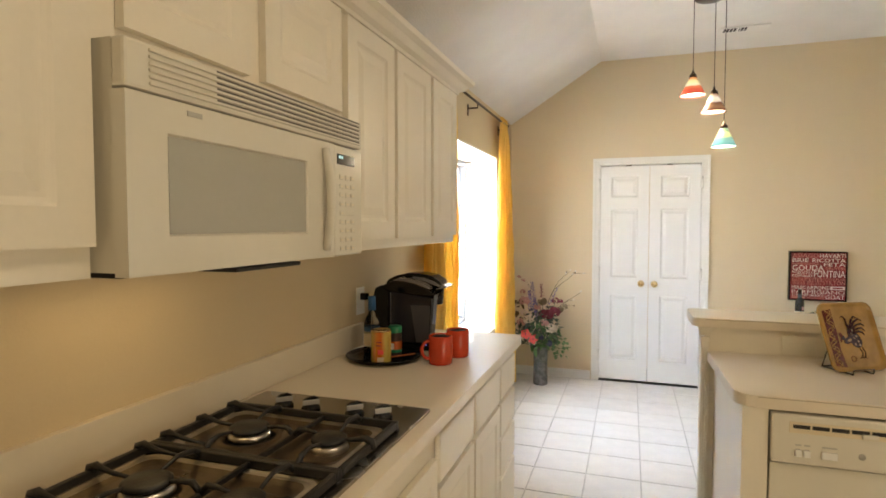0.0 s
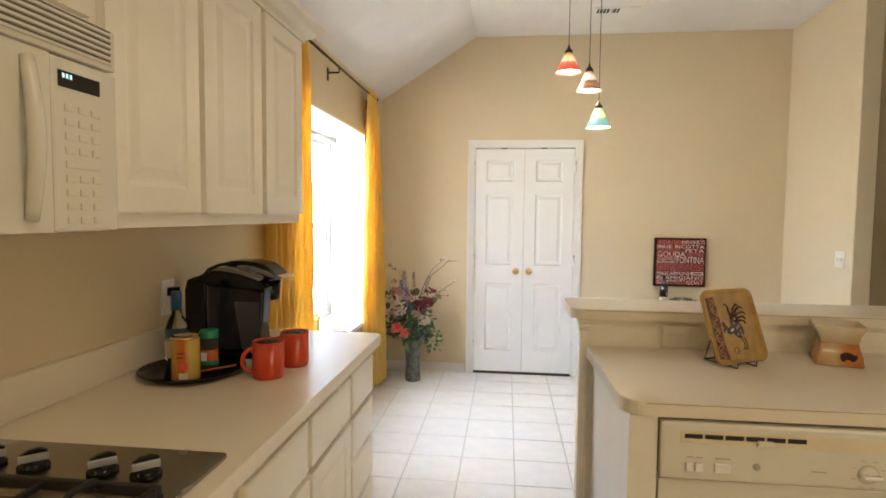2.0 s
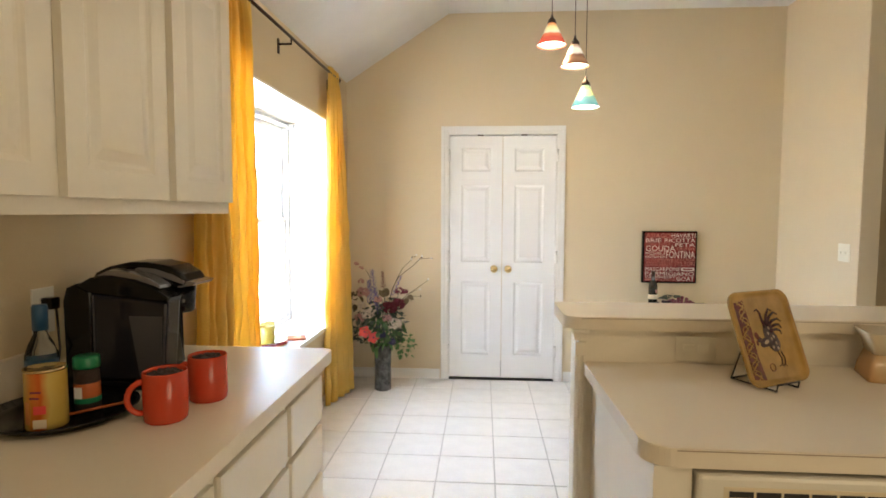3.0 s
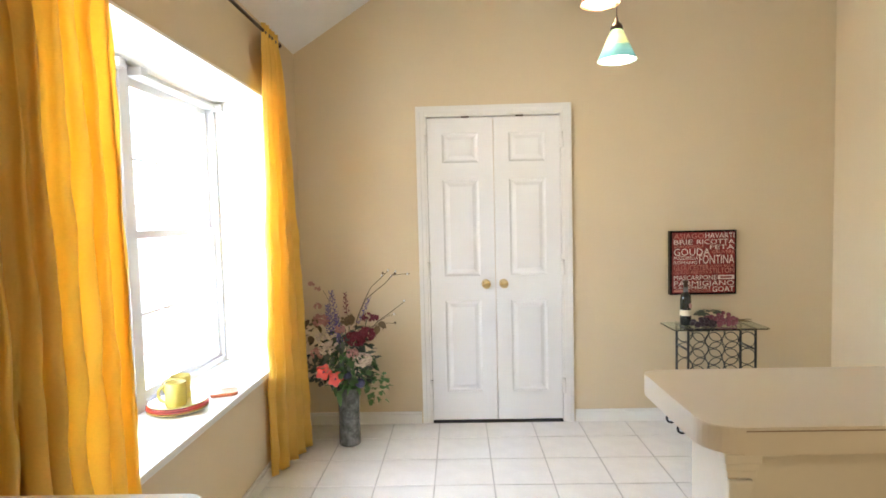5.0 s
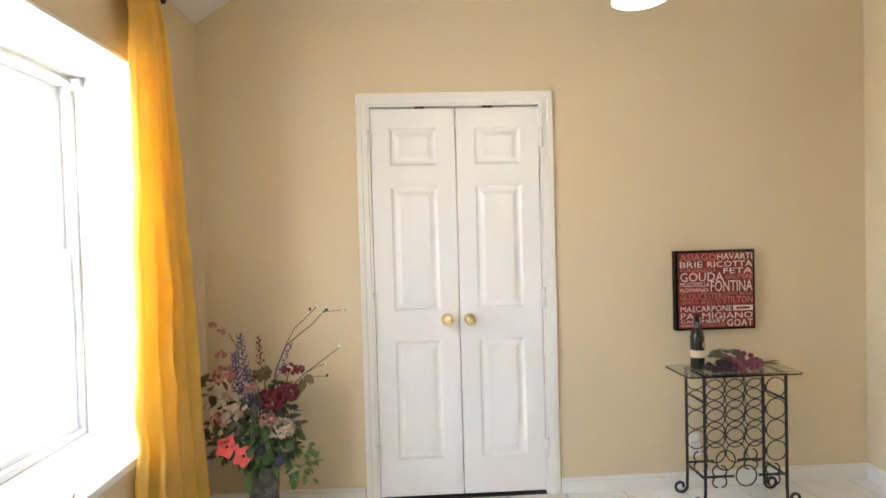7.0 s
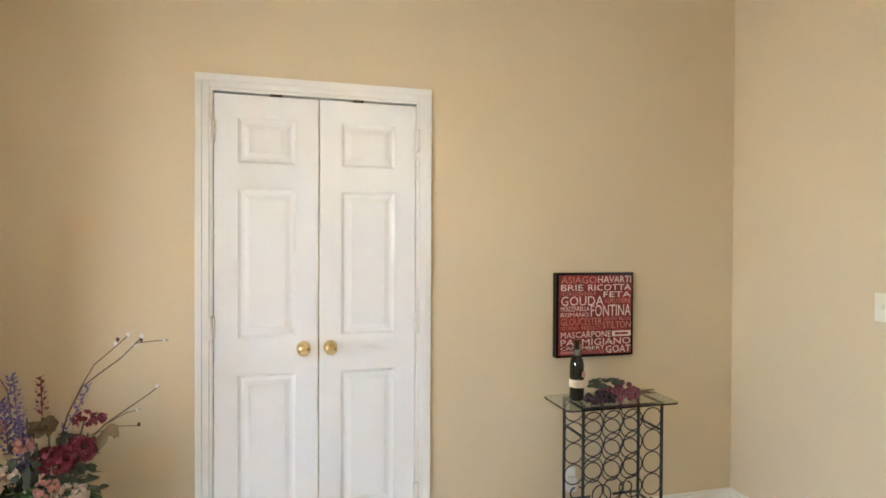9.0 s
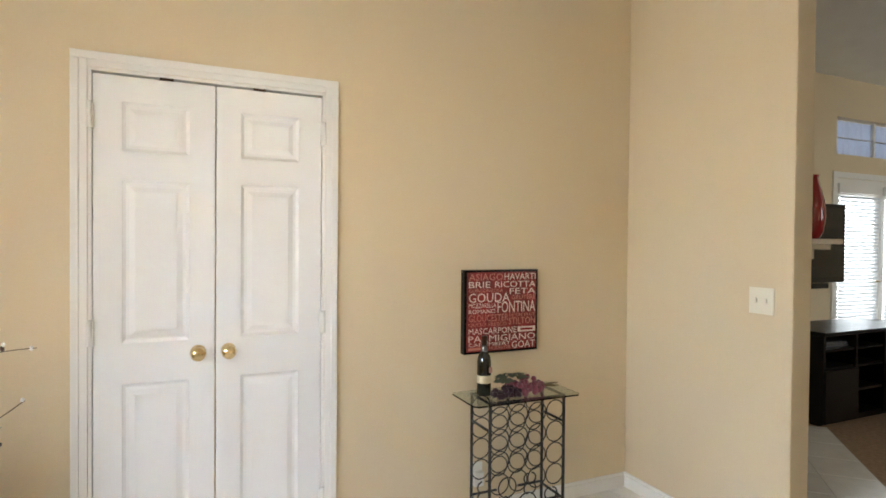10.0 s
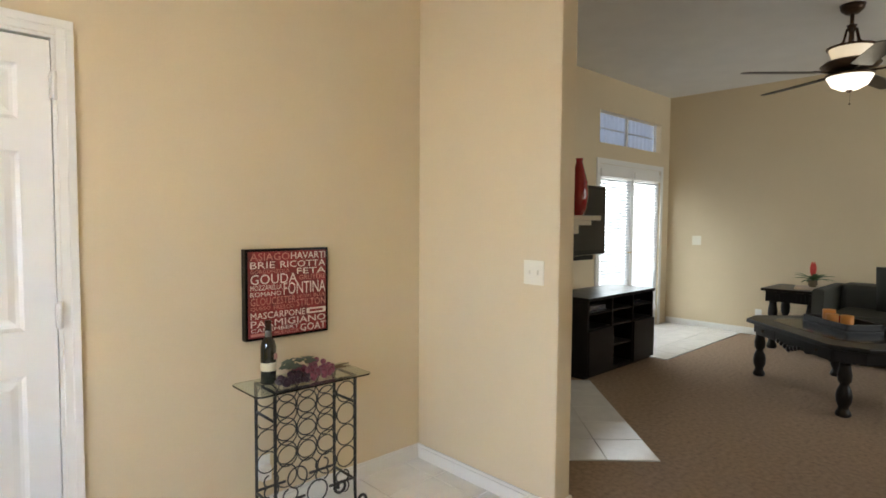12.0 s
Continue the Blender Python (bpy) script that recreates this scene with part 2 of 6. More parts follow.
w = box(XE, XE + 0.116, 4.78, YL, 0, 3.2, bevel=0.006)
structure("wall_stub", w, M_WALL, "short tan painted wall with a free end")
FX0, FX1, FZ = 7.10, 8.62, 2.05           # garden doorway
TX0, TX1, TZ0, TZ1 = 7.06, 8.60, 2.29, 2.66
w = box(XE + 0.116, FX0, YL, YL + 0.16, 0, 3.2)
box(FX1, XR + 0.12, YL, YL + 0.16, 0, 3.2, w)
box(FX0, FX1, YL, YL + 0.16, FZ, TZ0, w)
box(FX0, FX1, YL, YL + 0.16, TZ1, 3.2, w)
structure("wall_living_north", w, M_WALL, "tan painted wall with garden doors and a high window")
structure("wall_east", box(XR, XR + 0.12, YS, YL, 0, 3.2), M_WALL, "tan painted wall")
structure("wall_south", box(XW, XR, YS - 0.12, YS, 0, 3.2), M_WALL, "tan painted wall")
# unseen slabs behind the doors, added to block outside light at the gaps
structure("closet_light_block", box(0.3001, 2.2999, YN + 0.6, YN + 0.7, 0, 3.2), M_WALL, "unseen back slab that keeps the closet dark")
for xa in (0.2, 2.3):
    structure("closet_light_block", box(xa, xa + 0.1, YN + 0.1201, YN + 0.6999, 0, 3.2), M_WALL, "unseen side slab that keeps outside light out of the closet")

# ceilings
w = bmesh.new()
profile = [(XW - 0.05, LOW - 0.032), (KINK, FLAT), (XE + 0.06, FLAT), (XE + 0.06, FLAT + 0.12), (KINK - 0.05, FLAT + 0.12), (XW - 0.05, LOW + 0.1)]
ends = [[w.verts.new((x, y, z)) for x, z in profile] for y in (YS - 0.05, YN + 0.05)]
w.faces.new(ends[0]), w.faces.new(ends[1][::-1])
for i in range(6):
    j = (i + 1) % 6
    w.faces.new((ends[0][i], ends[0][j], ends[1][j], ends[1][i]))
structure("ceiling", w, M_CEIL, "white textured ceiling that slopes down to the window wall")
structure("ceiling_living", box(XE + 0.061, XR + 0.05, YS - 0.05, YL + 0.05, LIVE, LIVE + 0.12), M_CEIL, "flat textured ceiling")
# unseen slab over everything, added to block light from above
structure("roof", box(-0.6, XR + 0.4, YS - 0.4, YL + 0.4, 3.25, 3.35), M_CEIL, "unseen slab above the rooms that keeps daylight out")

# floors
structure("floor", box(XW - 0.1, XE + 0.05, YS, YN + 0.7, -0.12, -0.006), M_GROUT, "grouted bed of the tiled floor")
structure("carpet", box(XE + 0.05, XR + 0.05, YS, YL + 0.05, -0.12, 0.0), M_CARPET, "brown speckled carpet")
structure("ground", box(-60, 60, -60, 60, -0.4, -0.25), M_GRASS, "pale paved yard outside the windows")

# ---- closet door ----
closet = thing("door_1", (DX0, YN, 0), "closed white six-panel double closet door in a white frame", "door")
closet["kind"] = "structure"
MOULD = [(0.003, 0.003), (0.013, 0.009), (0.024, 0.009), (0.045, 0.003)]


def casing(x0, x1, z1, y, parent, mat, wide=0.055, out=0.016):
    """Two legs and a head round a doorway in a wall that faces -y."""
    for a, b, c, d in ((x0 - wide, x0, 0, z1 + wide), (x1, x1 + wide, 0, z1 + wide), (x0, x1, z1, z1 + wide)):
        g = box(a, b, y - out * 0.6, y, c, d, bevel=0.003)
        if c:
            box(a - wide, b + wide, y - out, y - out * 0.55, z1 + wide * 0.45, d, g, 0.003)
        else:
            e = (a, a + wide * 0.5) if a < x0 else (b - wide * 0.5, b)
            box(*e, y - out, y - out * 0.55, c, z1 + wide * 0.45, g, 0.003)
        part("casing", g, mat, parent)


casing(DX0, DX1, DZ, YN, closet, M_TRIM)
g = box(DX0, DX0 + 0.012, YN, YN + 0.12, 0, DZ)
box(DX1 - 0.012, DX1, YN, YN + 0.12, 0, DZ, g)
box(DX0 + 0.012, DX1 - 0.012, YN, YN + 0.12, DZ - 0.012, DZ, g)
part("jamb", g, M_TRIM, closet)
leaf_w = (DX1 - DX0 - 0.024 - 0.012) / 2
for k in (0, 1):
    x0 = DX0 + 0.012 + 0.0035 + k * (leaf_w + 0.005)
    stile = 0.095
    a, b = stile, leaf_w - stile
    g = panelled(leaf_w, DZ - 0.012 - 0.027, 0.035, [(a, b, 0.19, 0.80), (a, b, 0.96, 1.59), (a, b, 1.70, 1.89)], MOULD, 0.002)
    bmesh.ops.transform(g, matrix=pose(x0, YN + 0.006, 0.018), verts=g.verts)
    leaf = part("door_leaf", g, M_DOOR, closet)
    kx = x0 + (leaf_w - 0.062 if k == 0 else 0.048)
    g = lathe([(0.026, 0), (0.026, 0.004), (0.011, 0.008), (0.009, 0.022), (0.018, 0.030), (0.0255, 0.042), (0.024, 0.054), (0.012, 0.062), (0, 0.063)], 24, m=pose(kx, YN + 0.006, 0.926, 90) @ Matrix.Diagonal((1.15, 1.15, 1.0, 1)))
    part("door_handle", g, M_BRASS, leaf, "polished brass round knob")
    for z in (0.2, 0.98, 1.80):
        hx = x0 - 0.004 if k == 0 else x0 + leaf_w + 0.004
        g = box(hx - 0.009, hx + 0.009, YN - 0.016, YN + 0.004, z, z + 0.09, bevel=0.002)
        lathe([(0.0085, 0), (0.0085, 0.098)], 12, g, pose(hx + (-0.004 if k == 0 else 0.004), YN - 0.018, z - 0.002))
        part("hinge", g, M_TRIM, leaf, "painted white hinge")
for x in (DX0 + 0.24, DX1 - 0.30):
    part("catch", box(x, x + 0.05, YN + 0.001, YN + 0.02, DZ - 0.022, DZ - 0.012), M_BRONZE, closet, "small dark ball catch")
# black strip on the floor puts the shade under the doors into colour
structure("door_gap_shade", box(DX0 + 0.012, DX1 - 0.012, YN + 0.004, YN + 0.12, -0.005, 0.002), M_DARK, "black strip painted as the shade under the doors")

# baseboards
BH = 0.082


def baseboard(x0, x1, y0, y1, side):
    """side: the way its face looks, +x, -x, +y or -y; a thin cap on a taller foot."""
    g = box(x0, x1, y0, y1, 0, BH * 0.78, bevel=0.002)
    s = 0.004
    c = dict(zip(("+x", "-x", "+y", "-y"), ((x0, x1 - s, y0, y1), (x0 + s, x1, y0, y1), (x0, x1, y0, y1 - s), (x0, x1, y0 + s, y1))))[side]
    box(*c, BH * 0.78, BH, g, 0.003)
    structure("baseboard", g, M_TRIM, "white painted baseboard")


baseboard(XW, DX0 - 0.063, YN - 0.013, YN, "-y")
baseboard(DX1 + 0.063, XE - 0.013, YN - 0.013, YN, "-y")
baseboard(XE - 0.013, XE, 4.768, YN, "-x")
baseboard(XE, XE + 0.128, 4.768, 4.78, "-y")
baseboard(XE + 0.116, XE + 0.128, 4.78, YL - 0.013, "+x")
baseboard(XW, XW + 0.013, 2.97, YN - 0.013, "+x")
baseboard(XE + 0.129, FX0 - 0.064, YL - 0.013, YL, "-y")
baseboard(XR - 0.013, XR, YS, YL - 0.013, "-x")

# ---- kitchen window ----
window = thing("window_1", (WIN_X, 4.23, 0.575), "white twin sash window with thin grilles in a deep white reveal", "window")
window["kind"] = "structure"
g = prism([(WIN_X - 0.07, WIN_Y0 + 0.001), (XW, WIN_Y0 + 0.001), (XW, WIN_Y0 - 0.02), (XW + 0.018, WIN_Y0 - 0.02), (XW + 0.018, WIN_Y1 + 0.02), (XW, WIN_Y1 + 0.02), (XW, WIN_Y1 - 0.001), (WIN_X - 0.07, WIN_YB + 0.032)], WIN_Z0 - 0.018, WIN_Z0 + 0.012, bevel=0.005)
part("window_sill", g, M_TRIM, window, "white painted window sill")
part("reveal", prism([(XW - 0.001, WIN_Y1 - 0.012), (XW - 0.001, WIN_Y1 - 0.0015), (WIN_X, WIN_YB - 0.0015), (WIN_X, WIN_YB - 0.012)], WIN_Z0 + 0.0125, WIN_Z1), M_TRIM, window, "white plaster reveal")
part("reveal", box(WIN_X, XW - 0.001, WIN_Y0 + 0.001, WIN_Y0 + 0.012, WIN_Z0 + 0.0125, WIN_Z1), M_TRIM, window, "white plaster reveal")
part("reveal", prism([(WIN_X, WIN_Y0 + 0.0125), (XW - 0.001, WIN_Y0 + 0.0125), (XW - 0.001, WIN_Y1 - 0.0125), (WIN_X, WIN_YB - 0.0125)], WIN_Z1 - 0.012, WIN_Z1 - 0.0005), M_TRIM, window, "white plaster reveal")
for y0, y1 in ((WIN_Y0 + 0.012, 4.35), (4.412, WIN_YB - 0.004)):
    xo, z0, z1 = WIN_X, WIN_Z0 + 0.012, WIN_Z1 - 0.012
    mid = 1.325
    g = box(xo - 0.07, xo, y0, y0 + 0.032, z0, z1, bevel=0.003)
    box(xo - 0.07, xo, y1 - 0.032, y1, z0, z1, g, 0.003)
    box(xo - 0.07, xo, y0 + 0.032, y1 - 0.032, z1 - 0.035, z1, g, 0.003)
    box(xo - 0.07, xo, y0 + 0.032, y1 - 0.032, z0, z0 + 0.03, g, 0.003)
    frame_part = part("window_frame", g, M_SASH, window)
    for a, b, x in ((z0 + 0.03, mid + 0.018, xo - 0.022), (mid - 0.018, z1 - 0.035, xo - 0.045)):
        p0, p1 = y0 + 0.033, y1 - 0.033
        g = box(x - 0.02, x, p0, p0 + 0.028, a, b, bevel=0.003)
        box(x - 0.02, x, p1 - 0.028, p1, a, b, g, 0.003)
        box(x - 0.02, x, p0 + 0.028, p1 - 0.028, a, a + 0.036, g, 0.003)
        box(x - 0.02, x, p0 + 0.028, p1 - 0.028, b - 0.036, b, g, 0.003)
        sash = part("sash", g, M_SASH, window, "white sash")
        ym, zm = (p0 + p1) / 2, (a + b) / 2
        g = box(x - 0.012, x - 0.006, p0 + 0.028, p1 - 0.028, zm - 0.006, zm + 0.006)
        part("muntin", g, M_SASH, sash)
        yv = p0 + (p1 - p0) * (0.34 if y0 > 4 else 0.66)
        g = box(x - 0.0125, x - 0.0055, yv - 0.006, yv + 0.006, a + 0.036, b - 0.036)
        part("muntin", g, M_SASH, sash)
        pane = part("pane", box(x - 0.011, x - 0.008, p0 + 0.02, p1 - 0.02, a + 0.02, b - 0.02), M_GLASS, sash, "clear glass pane")
        pane.visible_shadow = False
    # an inner curtain track with its end bracket
    g = tube([(xo + 0.02, y0 + 0.03, z1 - 0.03), (xo + 0.02, y1 - 0.03, z1 - 0.03)], 0.009, 8)
    box(xo - 0.0, xo + 0.06, y1 - 0.07, y1 - 0.02, z1 - 0.05, z1 - 0.012, g, 0.004)
    box(xo - 0.0, xo + 0.06, y0 + 0.02, y0 + 0.07, z1 - 0.05, z1 - 0.012, g, 0.004)
    part("inner_rod", g, M_SASH, window, "white inner curtain track")
part("mullion", box(WIN_X - 0.075, WIN_X + 0.012, 4.35, 4.412, WIN_Z0 + 0.012, WIN_Z1 - 0.012, bevel=0.004), M_SASH, window)

# ---- base cabinets ----
CX, CEND = 0.632, 2.925                 # face frame and far end of the run
DOORP = [(0.005, 0.003), (0.012, 0.006), (0.02, 0.006), (0.045, 0.001)]


def face_east(bm, x, y, z):
    """Lays a slab made in the xz plane against a front that looks east."""
    bmesh.ops.transform(bm, matrix=pose(x, y, z, 0, 0, 90), verts=bm.verts)
    return bm


def raised_door(w, h, rail=0.055):
    return panelled(w, h, 0.019, [(rail, w - rail, rail, h - rail)], DOORP, 0.008)


def drawer_front(w, h):
    g = box(0, w, 0, 0.020, 0, h, bevel=0.0095)
    return g


def base_unit(y0, y1, plan, label):
    """A base cabinet; plan: rows of (kind, z0, z1) of its fronts."""
    u = thing("base_cabinet", (XW, y0, 0), label, "cabinet", "base cabinets of the cooktop counter")
    g = box(XW, CX, y0, y1, 0.10, 0.90)
    part("carcass", g, M_CAB, u)
    part("toe_kick", box(XW, CX - 0.07, y0, y1, 0, 0.0995), M_CAB, u)
    for kind, z0, z1 in plan:
        wd = y1 - y0 - 0.024
        g = raised_door(wd, z1 - z0) if kind == "door" else drawer_front(wd, z1 - z0)
        part("cabinet_door" if kind == "door" else "drawer_front", face_east(g, CX + 0.021, y0 + 0.012, z0), M_CAB, u)


base_unit(2.605, CEND, [("drawer", 0.715, 0.862), ("drawer", 0.555, 0.70), ("drawer", 0.385, 0.54), ("drawer", 0.125, 0.37)], "cream base cabinet with four plain drawers beside the window")
base_unit(2.197, 2.604, [("drawer", 0.715, 0.862), ("door", 0.125, 0.70)], "cream base cabinet with one drawer over a raised-panel door")
base_unit(1.80, 2.196, [("drawer", 0.715, 0.862), ("door", 0.125, 0.70)], "cream base cabinet with one drawer over a raised-panel door")
base_unit(1.39, 1.799, [("door", 0.125, 0.80)], "cream base cabinet with a raised-panel door under the cooktop")
base_unit(0.98, 1.389, [("door", 0.125, 0.80)], "cream base cabinet with a raised-panel door under the cooktop")
for k in range(5):
    base_unit(-1.07 + 0.41 * k, -0.661 + 0.41 * k, [("drawer", 0.715, 0.862), ("door", 0.125, 0.70)], "cream base cabinet with one drawer over a raised-panel door")


def rounded(x0, x1, y0, y1, radii, n=6):
    """A counter-clockwise outline of a rectangle whose corners (sw, se, ne, nw) are rounded."""
    out = []
    for (cx, cy, a0), r in zip(((x0, y0, 180), (x1, y0, 270), (x1, y1, 0), (x0, y1, 90)), radii):
        sx, sy = (1 if cx == x0 else -1), (1 if cy == y0 else -1)
        if r == 0:
            out.append((cx, cy))
            continue
        for i in range(n + 1):
            a = radians(a0 + 90 * i / n)
            out.append((cx + sx * r + r * math.cos(a), cy + sy * r + r * math.sin(a)))
    return out


worktop = thing("worktop", (XW, -1.07, 0.9), "beige laminate worktop with a low splashback", "worktop")
g = prism(rounded(XW, 0.68, -1.07, 2.95, (0, 0, 0.03, 0)), 0.901, COUNTER, bevel=0.003)
part("top", g, M_LAM, worktop)
part("splashback", box(XW, XW + 0.02, -1.07, 2.50, COUNTER + 0.0005, 1.042, bevel=0.003), M_LAM, worktop)

# ---- upper cabinets ----
UX, UZ0, UZ1, UEND = 0.33, 1.383, 2.125, 2.955


def upper_unit(y0, y1, z0, doors, label, lip=0.035, deep=0.0):
    u = thing("wall_cabinet", (XW, y0, z0), label, "cabinet", "wall cabinets over the cooktop counter")
    part("carcass", box(XW, UX + deep, y0, y1, z0, UZ1), M_CAB, u)
    for a, b in doors:
        part("cabinet_door", face_east(raised_door(b - a, 2.10 - z0 - lip, 0.06), UX + deep + 0.021, a, z0 + lip), M_CAB, u)


upper_unit(1.815, UEND, UZ0, [(1.837, 2.187), (2.215, 2.573), (2.608, 2.944)], "cream wall cabinet with three raised-panel doors")
upper_unit(0.962, 1.814, 1.757, [(1.047, 1.378), (1.435, 1.798)], "cream wall cabinet with two doors above the microwave", 0.045)
upper_unit(0.20, 0.961, UZ0, [(0.225, 0.555), (0.575, 0.955)], "cream wall cabinet with raised-panel doors", 0.05, 0.036)
upper_unit(-1.07, 0.199, UZ0, [(-1.05, -0.65), (-0.63, -0.23), (-0.21, 0.18)], "cream wall cabinet with raised-panel doors", 0.05, 0.036)
crown = bmesh.new()
prof = [(UX - 0.002, 2.105), (UX + 0.022, 2.105), (UX + 0.024, 2.118), (UX + 0.045, 2.126), (UX + 0.062, 2.146), (UX + 0.084, 2.158), (UX + 0.088, 2.176), (UX - 0.002, 2.176)]
ya, yb = -1.07, UEND
rows = [[crown.verts.new((x, y + ((x - UX) if y == yb else 0), z)) for x, z in prof] for y in (ya, yb)]
end = [crown.verts.new((XW, yb + (x - UX), z)) for x, z in prof]
for a, b in ((rows[0], rows[1]), (rows[1], end)):
    for i in range(len(prof)):
        j = (i + 1) % len(prof)
        crown.faces.new((a[i], a[j], b[j], b[i]))
tagged(part("crown_moulding", crown, M_CAB), "cream crown moulding along the tops of the wall cabinets", kind="structure")

# ---- island with the raised bar ----
IX, IY = 1.505, 2.245
u = thing("base_cabinet", (IX, IY, 0), "cream island base with a smooth white end panel", "cabinet")
g = box(IX, 1.578, IY, 2.86, 0.0, 0.90)
part("end_panel", g, M_CAB, u)
g = box(2.19, 3.2, IY, 2.859, 0.10, 0.90)
part("toe_kick", box(2.19, 3.2, IY + 0.07, 2.859, 0, 0.0995), M_CAB, u)
part("back_panel", box(1.578, 2.1895, IY + 0.60, 2.859, 0, 0.9), M_CAB, u)
part("carcass", g, M_CAB, u)
for a in (2.20, 2.70):
    part("cabinet_door", merge(None, (lambda q: (bmesh.ops.transform(q, matrix=pose(a, IY - 0.021, 0.125), verts=q.verts), q)[1])(raised_door(0.48, 0.73))), M_CAB, u)
top = thing("worktop", (1.6, 2.5, 0.9), "beige laminate island worktop with a clipped round corner", "worktop")
outline = [(1.476, 2.859), (1.484, 2.30)] + [(1.544 - 0.06 * math.cos(radians(a)), 2.298 - 0.063 * math.sin(radians(a))) for a in range(10, 91, 10)] + [(3.2, 2.235), (3.2, 2.859)]
part("top", prism(outline, 0.901, COUNTER, bevel=0.003), M_LAM, top)
part("edge_seam", box(1.545, 3.2, 2.2335, 2.2348, 0.9345, 0.9362), M_SEAM, top, "thin brown laminate seam line")
knee = structure("wall_knee", box(1.462, 3.2, 2.86, 3.00, 0, 1.0415), M_CAB, "painted knee wall under the raised bar")
bar = thing("bar_top", (1.42, 2.87, 1.045), "raised beige laminate bar top with a rounded corner", "worktop")
part("top", prism(rounded(1.416, 3.2, 2.836, 3.12, (0.048, 0, 0, 0.03), 8), 1.042, 1.08, bevel=0.003), M_LAM, bar)
part("edge_seam", box(1.466, 3.2, 2.8345, 2.8358, 1.0742, 1.0758), M_SEAM, bar, "thin brown laminate seam line")
post = thing("trim_post", (1.48, 2.85, 0), "slim fluted cream post under the bar", "post")
g = box(1.450, 1.484, 2.849, 2.859, 0, 1.0, bevel=0.003)
for k in range(3):
    box(1.453 + k * 0.010, 1.460 + k * 0.010, 2.845, 2.8495, 0.1, 0.96, g, 0.002)
part("shaft", g, M_CAB, post)
g = box(1.446, 1.487, 2.846, 2.859, 1.005, 1.016, bevel=0.003)
box(1.443, 1.488, 2.843, 2.859, 1.016, 1.028, g, 0.003)
box(1.439, 1.490, 2.839, 2.859, 1.028, 1.0415, g, 0.003)
part("capital", g, M_CAB, post)


# ---- more materials ----
def banded(name, coord_axis, stops, rough=0.25, glow=0.0):
    """Bands of colour along the object's x, y or z; stops: (place in metres, colour)."""
    m = bpy.data.materials.new(name)
    m.use_nodes = True
    n, l = m.node_tree.nodes, m.node_tree.links
    p = n["Principled BSDF"]
    co, sep, wob, add, mr, ramp = (n.new(k) for k in ("ShaderNodeTexCoord", "ShaderNodeSeparateXYZ", "ShaderNodeTexNoise", "ShaderNodeMath", "ShaderNodeMapRange", "ShaderNodeValToRGB"))
    wob.inputs["Scale"].default_value = 26
    l.new(co.outputs["Object"], sep.inputs[0]), l.new(co.outputs["Object"], wob.inputs["Vector"])
    lo, hi = stops[0][0], stops[-1][0]
    add.operation = "MULTIPLY_ADD"
    add.inputs[1].default_value = (hi - lo) * 0.16
    l.new(wob.outputs["Fac"], add.inputs[0]), l.new(sep.outputs[coord_axis], add.inputs[2])
    mr.inputs["From Min"].default_value, mr.inputs["From Max"].default_value = lo + (hi - lo) * 0.08, hi + (hi - lo) * 0.08
    l.new(add.outputs[0], mr.inputs["Value"]), l.new(mr.outputs[0], ramp.inputs[0])
    e = ramp.color_ramp.elements
    while len(e) < len(stops):
        e.new(0.5)
    for one, (pos, col) in zip(e, stops):
        one.position, one.color = (pos - lo) / (hi - lo), (*col, 1)
    l.new(ramp.outputs[0], p.inputs["Base Color"])
    p.inputs["Roughness"].default_value = rough
    if glow:
        l.new(ramp.outputs[0], p.inputs["Emission Color"])
        p.inputs["Emission Strength"].default_value = glow
    return m


def cloth(name, color, through_color, share=0.4, rough=0.5):
    """Cloth or leaf that lets some light through."""
    m = material(name, color, rough, vary=0.14, scale=7, fine=150, bump=0.2)
    n, l = m.node_tree.nodes, m.node_tree.links
    mix, tr = n.new("ShaderNodeMixShader"), n.new("ShaderNodeBsdfTranslucent")
    tr.inputs["Color"].default_value = (*through_color, 1)
    mix.inputs[0].default_value = share
    l.new(n["Principled BSDF"].outputs[0], mix.inputs[1]), l.new(tr.outputs[0], mix.inputs[2])
    l.new(mix.outputs[0], n["Material Output"].inputs["Surface"])
    return m


M_CURTAIN = cloth("yellow_satin", (0.90, 0.64, 0.15), (0.96, 0.70, 0.17), 0.46, 0.36)
M_LEAF = cloth("green_leaf", (0.07, 0.14, 0.05), (0.08, 0.16, 0.03), 0.2)
M_LEAFD = cloth("grey_green_leaf", (0.075, 0.10, 0.07), (0.05, 0.08, 0.03), 0.15)
M_IVY = cloth("bright_ivy_leaf", (0.09, 0.19, 0.065), (0.1, 0.22, 0.05), 0.25)
M_OLIVE = cloth("olive_leaf", (0.17, 0.12, 0.06), (0.2, 0.14, 0.05), 0.2)
M_PINK = material("pink_petals", (0.48, 0.24, 0.20), 0.7, vary=0.2, bump=0.2)
M_CREAMF = material("cream_petals", (0.62, 0.50, 0.38), 0.7, vary=0.15, bump=0.2)
M_RED = material("coral_red_petals", (0.75, 0.07, 0.05), 0.5, vary=0.15, bump=0.1)
M_BURG = material("burgundy_petals", (0.16, 0.015, 0.03), 0.6, vary=0.25, bump=0.2)
M_PURPLE = material("purple_petals", (0.17, 0.13, 0.29), 0.7, vary=0.25, bump=0.2)
M_BLUE = material("dark_blue_globe", (0.045, 0.045, 0.10), 0.7, vary=0.3, bump=0.6)
M_TWIG = material("brown_twig", (0.10, 0.07, 0.05), 0.8, vary=0.3, bump=0.3)
